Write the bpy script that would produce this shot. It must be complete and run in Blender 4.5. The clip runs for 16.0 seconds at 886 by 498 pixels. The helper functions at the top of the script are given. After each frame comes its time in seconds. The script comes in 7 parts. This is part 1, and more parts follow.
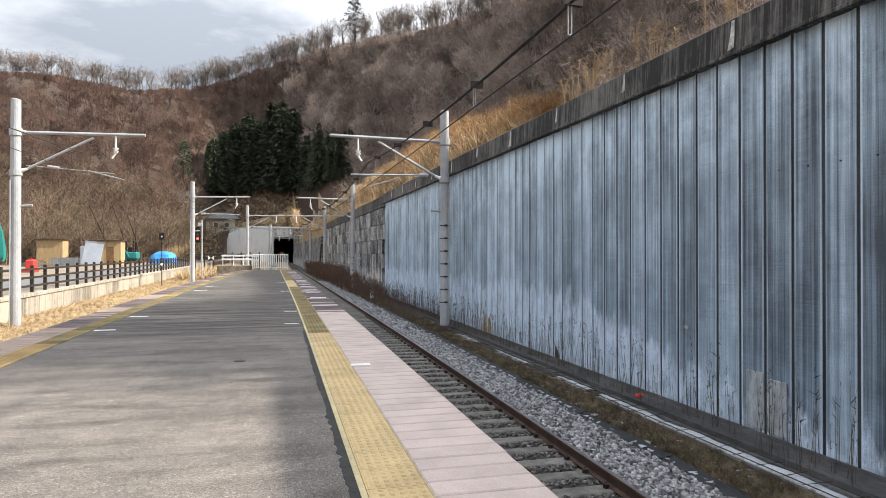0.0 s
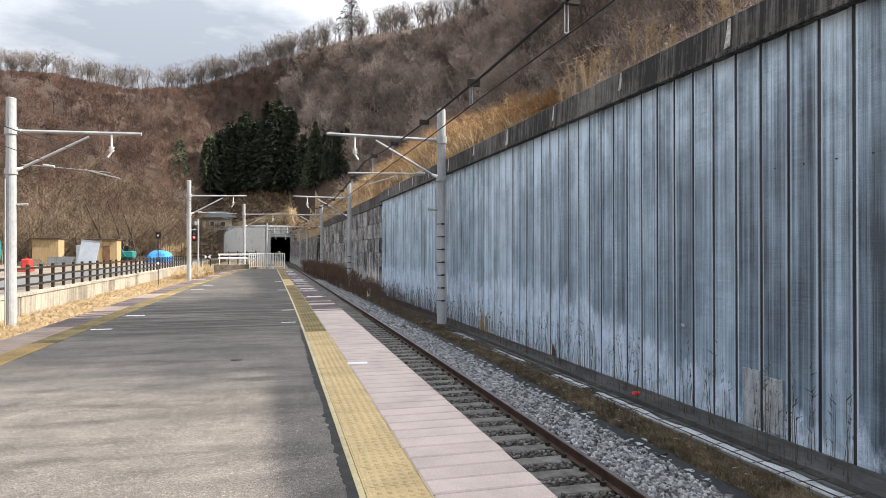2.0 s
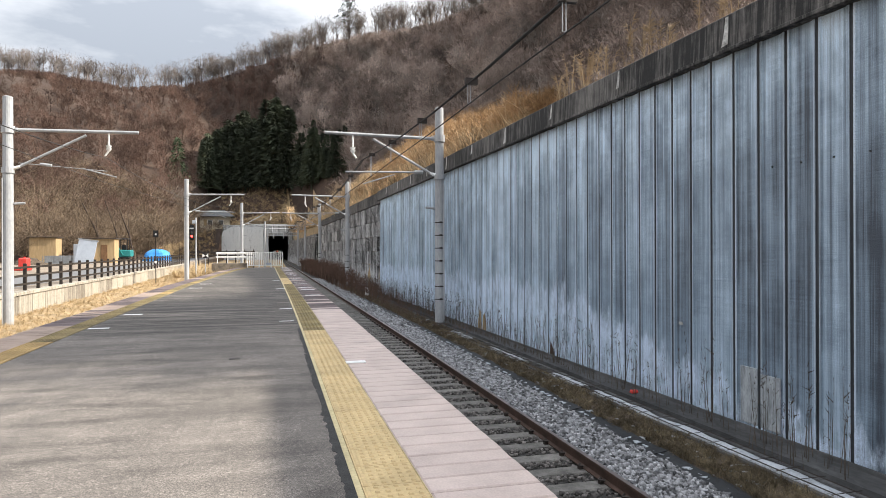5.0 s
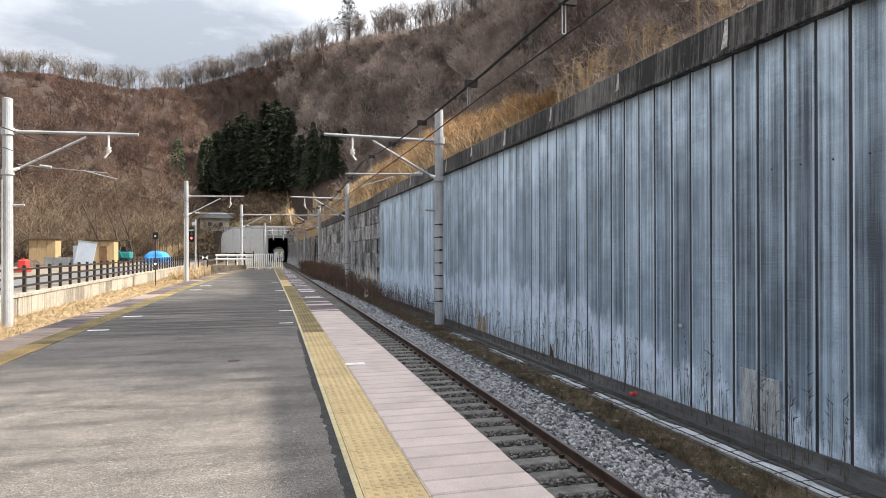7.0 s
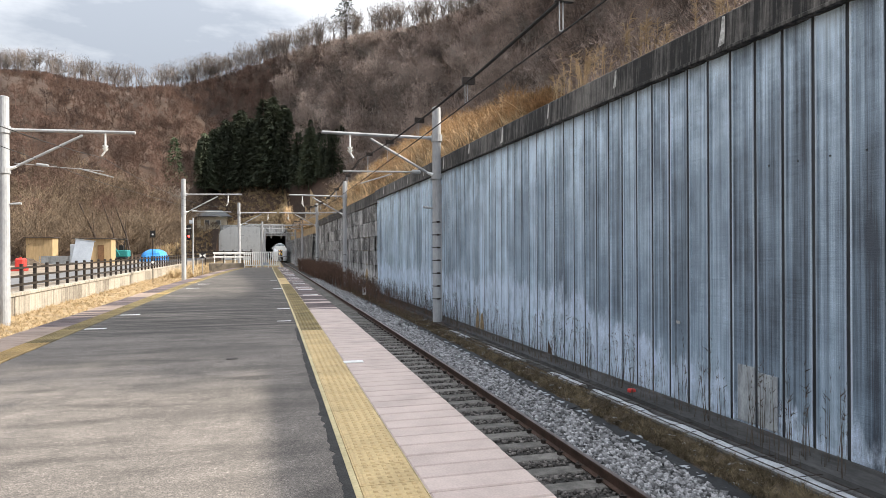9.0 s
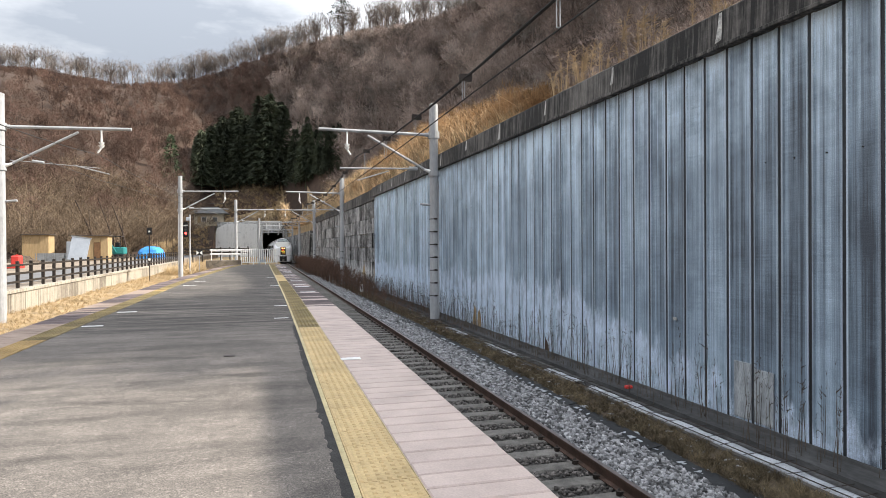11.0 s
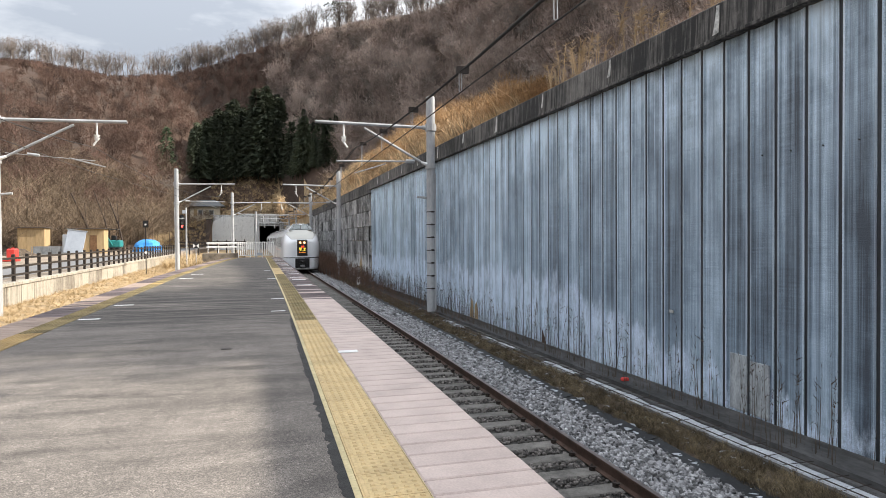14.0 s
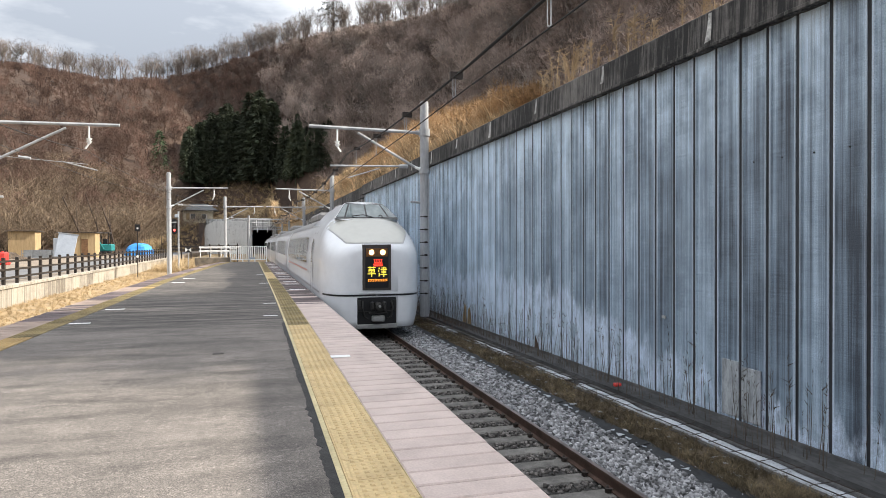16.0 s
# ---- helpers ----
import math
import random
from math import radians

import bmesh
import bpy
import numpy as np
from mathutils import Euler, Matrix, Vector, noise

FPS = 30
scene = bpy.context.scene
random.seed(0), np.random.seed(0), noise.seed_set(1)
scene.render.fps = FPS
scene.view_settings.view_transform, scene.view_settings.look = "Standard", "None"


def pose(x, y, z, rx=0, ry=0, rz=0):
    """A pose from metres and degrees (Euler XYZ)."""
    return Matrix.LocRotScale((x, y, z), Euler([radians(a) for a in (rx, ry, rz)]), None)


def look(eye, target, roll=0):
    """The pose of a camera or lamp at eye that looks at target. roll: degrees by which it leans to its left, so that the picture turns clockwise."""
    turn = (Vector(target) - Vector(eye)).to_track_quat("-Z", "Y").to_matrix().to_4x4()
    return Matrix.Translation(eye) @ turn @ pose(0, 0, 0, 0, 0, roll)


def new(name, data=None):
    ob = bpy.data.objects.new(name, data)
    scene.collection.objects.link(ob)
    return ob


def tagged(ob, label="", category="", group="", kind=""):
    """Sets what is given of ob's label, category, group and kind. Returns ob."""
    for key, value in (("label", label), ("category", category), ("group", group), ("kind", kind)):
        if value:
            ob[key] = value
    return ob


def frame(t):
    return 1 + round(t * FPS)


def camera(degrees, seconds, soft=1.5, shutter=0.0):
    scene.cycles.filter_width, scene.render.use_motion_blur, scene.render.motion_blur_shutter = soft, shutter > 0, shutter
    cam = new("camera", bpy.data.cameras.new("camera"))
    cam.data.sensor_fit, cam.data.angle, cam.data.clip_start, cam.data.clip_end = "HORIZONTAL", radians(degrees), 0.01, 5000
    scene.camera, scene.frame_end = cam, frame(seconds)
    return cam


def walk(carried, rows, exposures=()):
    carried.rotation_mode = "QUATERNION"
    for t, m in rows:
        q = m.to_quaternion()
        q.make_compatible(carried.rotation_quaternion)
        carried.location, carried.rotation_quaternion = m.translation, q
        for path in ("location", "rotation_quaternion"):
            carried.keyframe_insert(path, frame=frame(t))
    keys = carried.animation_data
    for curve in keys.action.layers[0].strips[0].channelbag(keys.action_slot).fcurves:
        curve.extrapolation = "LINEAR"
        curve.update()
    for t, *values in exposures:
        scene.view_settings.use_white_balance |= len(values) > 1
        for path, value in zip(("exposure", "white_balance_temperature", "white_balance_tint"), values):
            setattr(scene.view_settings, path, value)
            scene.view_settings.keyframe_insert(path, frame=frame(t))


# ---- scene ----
cam = camera(69.0, 16.0, soft=0.5)
EYE = 1.55
TURNS = [
    (0, 90.301, 0.0, -14.122), (0.5, 90.295, 0.005, -14.184), (1, 90.234, 0.042, -14.251),
    (1.5, 90.196, 0.101, -14.306), (2, 90.165, 0.092, -14.395), (2.5, 90.12, 0.149, -14.481),
    (3, 90.081, 0.188, -14.525), (3.5, 90.049, 0.151, -14.557), (4, 90.025, 0.166, -14.573),
    (6.5, 90.158, 0.122, -14.588), (7, 90.214, 0.114, -14.603), (7.5, 90.205, 0.106, -14.631),
    (8, 90.145, 0.118, -14.692), (8.5, 90.067, 0.263, -14.726), (9, 89.992, 0.276, -14.793),
    (11.5, 89.61, 0.331, -15.068), (12, 89.484, 0.328, -15.079), (12.5, 89.357, 0.35, -15.084),
    (13, 89.217, 0.345, -15.125), (13.5, 89.118, 0.348, -15.196), (14, 89.081, 0.348, -15.307),
    (14.5, 89.12, 0.336, -15.403), (15, 89.202, 0.301, -15.504), (15.5, 89.347, 0.194, -15.67),
    (16, 89.52, 0.135, -15.906)]
walk(cam, [(t, pose(0, 0, EYE, a, b, c)) for t, a, b, c in TURNS], exposures=[(0, 0.92), (16, 0.92)])

# ---------------------------------------------------------------- light
SUN_EL, SUN_AZ = radians(36.4), radians(101)  # azimuth from the track's direction, towards the hill side
world = bpy.data.worlds.new("sky")
scene.world = world
world.use_nodes = True
wt = world.node_tree
wn, wl = wt.nodes, wt.links
for n in list(wn):
    wn.remove(n)
w_out = wn.new("ShaderNodeOutputWorld")
w_bg = wn.new("ShaderNodeBackground")
w_sky = wn.new("ShaderNodeTexSky")
w_sky.sky_type = "NISHITA"
w_sky.sun_disc = False
w_sky.sun_elevation = SUN_EL
w_sky.sun_rotation = SUN_AZ
w_sky.air_density, w_sky.dust_density = 1.0, 1.5
w_co = wn.new("ShaderNodeTexCoord")
w_map = wn.new("ShaderNodeMapping")
w_map.inputs["Scale"].default_value = (1.6, 1.6, 5.0)
w_map.inputs["Location"].default_value = (0.35, 0.1, 0.2)
w_noise = wn.new("ShaderNodeTexNoise")
w_noise.inputs["Scale"].default_value = 1.7
w_noise.inputs["Detail"].default_value = 7.0
w_noise.inputs["Roughness"].default_value = 0.55
w_cr = wn.new("ShaderNodeValToRGB")
w_cr.color_ramp.elements[0].position = 0.38
w_cr.color_ramp.elements[0].color = (3.9, 4.2, 4.7, 1)
w_cr.color_ramp.elements[1].position = 0.58
w_cr.color_ramp.elements[1].color = (8.3, 8.45, 8.7, 1)
w_mix = wn.new("ShaderNodeMix")
w_mix.data_type = "RGBA"
w_mix.inputs[0].default_value = 0.86
wl.new(w_co.outputs["Generated"], w_map.inputs["Vector"])
wl.new(w_map.outputs["Vector"], w_noise.inputs["Vector"])
wl.new(w_noise.outputs["Fac"], w_cr.inputs["Fac"])
wl.new(w_sky.outputs["Color"], w_mix.inputs[6])
wl.new(w_cr.outputs["Color"], w_mix.inputs[7])
# an overcast sky is brighter towards the zenith
w_sep = wn.new("ShaderNodeSeparateXYZ")
w_up = wn.new("ShaderNodeMapRange")
w_up.inputs["From Min"].default_value, w_up.inputs["From Max"].default_value = 0.0, 1.0
w_up.inputs["To Min"].default_value, w_up.inputs["To Max"].default_value = 0.60, 2.05
w_mul = wn.new("ShaderNodeMix")
w_mul.data_type, w_mul.blend_type = "RGBA", "MULTIPLY"
w_mul.inputs[0].default_value = 1.0
wl.new(w_co.outputs["Generated"], w_sep.inputs[0])
wl.new(w_sep.outputs["Z"], w_up.inputs["Value"])
wl.new(w_mix.outputs[2], w_mul.inputs[6])
wl.new(w_up.outputs["Result"], w_mul.inputs[7])
wl.new(w_mul.outputs[2], w_bg.inputs["Color"])
wl.new(w_bg.outputs["Background"], w_out.inputs["Surface"])
w_bg.inputs["Strength"].default_value = 0.082

sun_data = bpy.data.lights.new("sun", "SUN")
sun_data.energy = 4.9
sun_data.angle = radians(1.2)
sun_data.color = (1.0, 0.93, 0.82)
sun = new("sun", sun_data)
sun.matrix_world = look((0, 0, 60), (-math.sin(SUN_AZ) * math.cos(SUN_EL), -math.cos(SUN_AZ) * math.cos(SUN_EL), 60 - math.sin(SUN_EL)))


# ---------------------------------------------------------------- materials
def mat(name, base, rough=0.8, metal=0.0, var=0.25, scale=3.0, fine=40.0, bump=0.15, dark=None, stretch=(1, 1, 1), dist=0.01, per_object=0.0, island=0.0, own=False, spec=0.4, plant=0.0):
    """Base colour with broad stains, fine grain and relief in world-sized units."""
    m = bpy.data.materials.new(name)
    m.use_nodes = True
    nt = m.node_tree
    n, l = nt.nodes, nt.links
    b = n["Principled BSDF"]
    b.inputs["Roughness"].default_value = rough
    b.inputs["Metallic"].default_value = metal
    b.inputs["Specular IOR Level"].default_value = spec
    co = n.new("ShaderNodeTexCoord")
    mp = n.new("ShaderNodeMapping")
    mp.inputs["Scale"].default_value = stretch
    geo = n.new("ShaderNodeNewGeometry")
    l.new(co.outputs["Object"] if own else geo.outputs["Position"], mp.inputs["Vector"])
    big = n.new("ShaderNodeTexNoise")
    big.inputs["Scale"].default_value = scale
    big.inputs["Detail"].default_value = 5
    big.inputs["Roughness"].default_value = 0.6
    l.new(mp.outputs["Vector"], big.inputs["Vector"])
    small = n.new("ShaderNodeTexNoise")
    small.inputs["Scale"].default_value = fine
    small.inputs["Detail"].default_value = 3
    l.new(mp.outputs["Vector"], small.inputs["Vector"])
    ramp = n.new("ShaderNodeValToRGB")
    d = dark or tuple(c * (1 - 2 * var) for c in base)
    ramp.color_ramp.elements[0].position = 0.32
    ramp.color_ramp.elements[0].color = (*d, 1)
    ramp.color_ramp.elements[1].position = 0.62
    ramp.color_ramp.elements[1].color = (*base, 1)
    l.new(big.outputs["Fac"], ramp.inputs["Fac"])
    mul = n.new("ShaderNodeMix")
    mul.data_type = "RGBA"
    mul.blend_type = "MULTIPLY"
    mul.inputs[0].default_value = 1.0
    g = n.new("ShaderNodeMapRange")
    g.inputs["From Min"].default_value, g.inputs["From Max"].default_value = 0.3, 0.7
    g.inputs["To Min"].default_value, g.inputs["To Max"].default_value = 1 - var, 1 + var * 0.5
    l.new(small.outputs["Fac"], g.inputs["Value"])
    l.new(ramp.outputs["Color"], mul.inputs[6])
    l.new(g.outputs["Result"], mul.inputs[7])
    last = mul.outputs[2]
    for amount, node, socket in ((per_object, "ShaderNodeObjectInfo", "Random"), (island, "ShaderNodeNewGeometry", "Random Per Island")):
        if amount:
            inf = n.new(node)
            r = n.new("ShaderNodeMapRange")
            r.inputs["To Min"].default_value, r.inputs["To Max"].default_value = 1 - amount, 1 + amount
            l.new(inf.outputs[socket], r.inputs["Value"])
            m2 = n.new("ShaderNodeMix")
            m2.data_type = "RGBA"
            m2.blend_type = "MULTIPLY"
            m2.inputs[0].default_value = 1.0
            l.new(last, m2.inputs[6])
            l.new(r.outputs["Result"], m2.inputs[7])
            last = m2.outputs[2]
    if plant:
        at = n.new("ShaderNodeAttribute")
        at.attribute_name = "plant_tone"
        r = n.new("ShaderNodeMapRange")
        r.inputs["To Min"].default_value, r.inputs["To Max"].default_value = 1 - plant, 1 + plant
        l.new(at.outputs["Fac"], r.inputs["Value"])
        m2 = n.new("ShaderNodeMix")
        m2.data_type = "RGBA"
        m2.blend_type = "MULTIPLY"
        m2.inputs[0].default_value = 1.0
        l.new(last, m2.inputs[6])
        l.new(r.outputs["Result"], m2.inputs[7])
        last = m2.outputs[2]
    l.new(last, b.inputs["Base Color"])
    if bump:
        bp = n.new("ShaderNodeBump")
        bp.inputs["Strength"].default_value = bump
        bp.inputs["Distance"].default_value = dist
        l.new(small.outputs["Fac"], bp.inputs["Height"])
        l.new(bp.outputs["Normal"], b.inputs["Normal"])
    return m


def glow(name, colour, strength):
    m = bpy.data.materials.new(name)
    m.use_nodes = True
    b = m.node_tree.nodes["Principled BSDF"]
    b.inputs["Base Color"].default_value = (*colour, 1)
    b.inputs["Emission Color"].default_value = (*colour, 1)
    b.inputs["Emission Strength"].default_value = strength
    return m


def wall_mat(name, light, dark, bloom, z_bloom=0.2, rough=0.6, seed=0.0, lo=0.36, hi=0.72, band=0.06, vary=0.16):
    """Weathered concrete: vertical water streaks, blotches and pale lime bloom near the foot."""
    m = bpy.data.materials.new(name)
    m.use_nodes = True
    n, l = m.node_tree.nodes, m.node_tree.links
    b = n["Principled BSDF"]
    b.inputs["Roughness"].default_value = rough
    geo = n.new("ShaderNodeNewGeometry")

    def noise_at(sx, sy, sz, detail, rough_=0.6):
        mp = n.new("ShaderNodeMapping")
        mp.inputs["Scale"].default_value = (sx, sy, sz)
        mp.inputs["Location"].default_value = (seed, seed * 0.7, seed * 1.3)
        t = n.new("ShaderNodeTexNoise")
        t.inputs["Scale"].default_value = 1.0
        t.inputs["Detail"].default_value = detail
        t.inputs["Roughness"].default_value = rough_
        l.new(geo.outputs["Position"], mp.inputs["Vector"])
        l.new(mp.outputs["Vector"], t.inputs["Vector"])
        return t.outputs["Fac"]

    def math_(op, a, c):
        k = n.new("ShaderNodeMath")
        k.operation = op
        for i, v in enumerate((a, c)):
            if isinstance(v, (int, float)):
                k.inputs[i].default_value = v
            else:
                l.new(v, k.inputs[i])
        return k.outputs[0]

    def rng_(v, a, c, d, e):
        k = n.new("ShaderNodeMapRange")
        for s, x in zip(("From Min", "From Max", "To Min", "To Max"), (a, c, d, e)):
            k.inputs[s].default_value = x
        l.new(v, k.inputs["Value"])
        return k.outputs["Result"]

    def mix_(f, a, c):
        k = n.new("ShaderNodeMix")
        k.data_type = "RGBA"
        if isinstance(f, (int, float)):
            k.inputs[0].default_value = f
        else:
            l.new(f, k.inputs[0])
        for i, v in ((6, a), (7, c)):
            if isinstance(v, tuple):
                k.inputs[i].default_value = (*v, 1)
            else:
                l.new(v, k.inputs[i])
        return k.outputs[2]

    streak = noise_at(7.0, 7.0, 0.10, 6, 0.7)
    fine = noise_at(26.0, 26.0, 0.5, 3)
    blot = noise_at(0.55, 0.55, 0.7, 5)
    grain = noise_at(60, 60, 60, 3)
    horiz = noise_at(1.5, 1.5, 16.0, 3)
    mid = noise_at(5.0, 5.0, 4.0, 6, 0.7)
    inf = n.new("ShaderNodeObjectInfo")
    tone = math_("ADD", math_("MULTIPLY", streak, 0.55), math_("ADD", math_("MULTIPLY", blot, 0.28), math_("MULTIPLY", mid, 0.22)))
    tone = math_("ADD", tone, math_("MULTIPLY", math_("SUBTRACT", fine, 0.5), 0.34))
    tone = math_("ADD", tone, math_("MULTIPLY", math_("SUBTRACT", horiz, 0.5), band))
    tone = math_("ADD", tone, math_("MULTIPLY", math_("SUBTRACT", inf.outputs["Random"], 0.5), vary))
    col = mix_(rng_(tone, lo, hi, 0.0, 1.0), dark, light)
    sep = n.new("ShaderNodeSeparateXYZ")
    l.new(geo.outputs["Position"], sep.inputs[0])
    edge = noise_at(1.6, 1.6, 0.8, 6, 0.75)
    h = math_("ADD", sep.outputs["Z"], math_("MULTIPLY", math_("SUBTRACT", edge, 0.5), -3.2))
    low = rng_(h, z_bloom - 0.9, z_bloom, 1.0, 0.0)
    patch = rng_(noise_at(3.0, 3.0, 1.3, 7, 0.75), 0.44, 0.60, 0.05, 0.95)
    col = mix_(math_("MULTIPLY", low, patch), col, bloom)
    g = col
    mul = n.new("ShaderNodeMix")
    mul.data_type, mul.blend_type = "RGBA", "MULTIPLY"
    mul.inputs[0].default_value = 1.0
    l.new(g, mul.inputs[6])
    l.new(rng_(grain, 0.3, 0.7, 0.76, 1.2), mul.inputs[7])
    l.new(mul.outputs[2], b.inputs["Base Color"])
    bp = n.new("ShaderNodeBump")
    bp.inputs["Strength"].default_value = 0.25
    bp.inputs["Distance"].default_value = 0.012
    l.new(math_("ADD", grain, math_("MULTIPLY", horiz, 1.5)), bp.inputs["Height"])
    l.new(bp.outputs["Normal"], b.inputs["Normal"])
    return m


def panel_mat():
    """Cast wall panels: per-panel tone, long water streaks, cloudy blotches, board lines, pale lips and a lime tide at the foot."""
    m = bpy.data.materials.new("wall_panel")
    m.use_nodes = True
    n, l = m.node_tree.nodes, m.node_tree.links
    b = n["Principled BSDF"]
    b.inputs["Roughness"].default_value = 0.5
    geo, co, inf = n.new("ShaderNodeNewGeometry"), n.new("ShaderNodeTexCoord"), n.new("ShaderNodeObjectInfo")
    own, wor = n.new("ShaderNodeSeparateXYZ"), n.new("ShaderNodeSeparateXYZ")
    l.new(co.outputs["Object"], own.inputs[0])
    l.new(geo.outputs["Position"], wor.inputs[0])
    rnd = inf.outputs["Random"]

    def op(kind, a, c):
        k = n.new("ShaderNodeMath")
        k.operation = kind
        for i, v in enumerate((a, c)):
            if isinstance(v, (int, float)):
                k.inputs[i].default_value = v
            else:
                l.new(v, k.inputs[i])
        return k.outputs[0]

    def span(v, a, c, d, e):
        k = n.new("ShaderNodeMapRange")
        for key, x in zip(("From Min", "From Max", "To Min", "To Max"), (a, c, d, e)):
            k.inputs[key].default_value = x
        l.new(v, k.inputs["Value"])
        return k.outputs["Result"]

    def cloud(x, y, z, detail, rough=0.6):
        v = n.new("ShaderNodeCombineXYZ")
        for i, a in enumerate((x, y, z)):
            if isinstance(a, (int, float)):
                v.inputs[i].default_value = a
            else:
                l.new(a, v.inputs[i])
        t = n.new("ShaderNodeTexNoise")
        t.inputs["Scale"].default_value = 1.0
        t.inputs["Detail"].default_value = detail
        t.inputs["Roughness"].default_value = rough
        l.new(v.outputs[0], t.inputs["Vector"])
        return t.outputs["Fac"]

    def blend(f, a, c):
        k = n.new("ShaderNodeMix")
        k.data_type = "RGBA"
        l.new(f, k.inputs[0])
        for i, v in ((6, a), (7, c)):
            if isinstance(v, tuple):
                k.inputs[i].default_value = (*v, 1)
            else:
                l.new(v, k.inputs[i])
        return k.outputs[2]

    t, y, z = own.outputs["Y"], wor.outputs["Y"], wor.outputs["Z"]
    slot = op("MULTIPLY", rnd, 91.0)
    long_ = cloud(op("ADD", op("MULTIPLY", t, 13.0), slot), slot, op("MULTIPLY", z, 0.10), 4, 0.65)
    thin = cloud(op("ADD", op("MULTIPLY", t, 46.0), slot), 3.0, op("MULTIPLY", z, 0.35), 4, 0.65)
    blot = cloud(op("MULTIPLY", y, 1.1), 7.0, op("MULTIPLY", z, 0.85), 7, 0.62)
    wide = cloud(op("MULTIPLY", y, 0.33), 2.0, op("MULTIPLY", z, 0.30), 3)
    lines = cloud(op("MULTIPLY", y, 1.3), 5.0, op("MULTIPLY", op("ADD", z, op("MULTIPLY", y, 0.02)), 34.0), 3, 0.7)
    where = span(cloud(op("MULTIPLY", y, 1.9), 11.0, op("MULTIPLY", z, 0.7), 3), 0.42, 0.62, 0.15, 1.0)
    grain = cloud(op("MULTIPLY", y, 70.0), 1.0, op("MULTIPLY", z, 70.0), 3)
    tone = op("ADD", 0.44, op("MULTIPLY", op("SUBTRACT", long_, 0.5), 1.05))
    for src, amount in ((thin, 0.66), (blot, 0.80), (wide, 0.35), (rnd, 0.20)):
        tone = op("ADD", tone, op("MULTIPLY", op("SUBTRACT", src, 0.5), amount))
    tone = op("ADD", tone, op("MULTIPLY", op("MULTIPLY", op("SUBTRACT", lines, 0.5), where), 0.30))
    # panels are paler farther along, and so is the strip under the coping
    tone = op("ADD", tone, span(y, 6.0, 17.0, -0.10, 0.10))
    tone = op("ADD", tone, op("MULTIPLY", span(z, 2.6, 4.4, 0.0, 0.30), span(blot, 0.35, 0.6, 0.2, 1.0)))
    ramp = n.new("ShaderNodeValToRGB")
    el = ramp.color_ramp.elements
    el[0].position, el[0].color = 0.08, (0.056, 0.072, 0.094, 1)
    el[1].position, el[1].color = 0.85, (0.60, 0.745, 0.88, 1)
    e = el.new(0.42)
    e.color = (0.226, 0.298, 0.372, 1)
    l.new(tone, ramp.inputs["Fac"])
    col = ramp.outputs["Color"]
    lip = span(op("ABSOLUTE", op("SUBTRACT", t, 0.2225), 0.0), 0.192, 0.200, 0.0, 1.0)
    lip = op("MULTIPLY", lip, span(own.outputs["X"], 0.012, 0.02, 1.0, 0.0))
    col = blend(op("MULTIPLY", lip, span(long_, 0.35, 0.6, 0.15, 0.75)), col, (0.56, 0.66, 0.76))
    # lime tide, higher and fuller where the bank behind seeps
    edge = cloud(op("MULTIPLY", y, 2.2), 1.0, op("MULTIPLY", z, 0.5), 6, 0.7)
    tide = op("SUBTRACT", op("ADD", z, op("MULTIPLY", op("SUBTRACT", edge, 0.5), -2.1)), span(y, 8.0, 14.5, -0.55, 0.74))
    low = span(tide, -0.22, 0.03, 1.0, 0.0)
    patch = span(cloud(op("MULTIPLY", y, 3.6), 4.0, op("MULTIPLY", z, 1.5), 8, 0.75), 0.38, 0.57, 0.04, 1.0)
    drip = span(thin, 0.35, 0.62, 0.6, 1.0)
    col = blend(op("MULTIPLY", op("MULTIPLY", low, patch), drip), col, (0.66, 0.77, 0.92))
    mul = n.new("ShaderNodeMix")
    mul.data_type, mul.blend_type = "RGBA", "MULTIPLY"
    mul.inputs[0].default_value = 1.0
    l.new(col, mul.inputs[6])
    l.new(span(grain, 0.3, 0.7, 0.72, 1.26), mul.inputs[7])
    l.new(mul.outputs[2], b.inputs["Base Color"])
    bp = n.new("ShaderNodeBump")
    bp.inputs["Strength"].default_value = 0.35
    bp.inputs["Distance"].default_value = 0.012
    l.new(op("ADD", grain, op("MULTIPLY", lines, 1.6)), bp.inputs["Height"])
    l.new(bp.outputs["Normal"], b.inputs["Normal"])
    return m


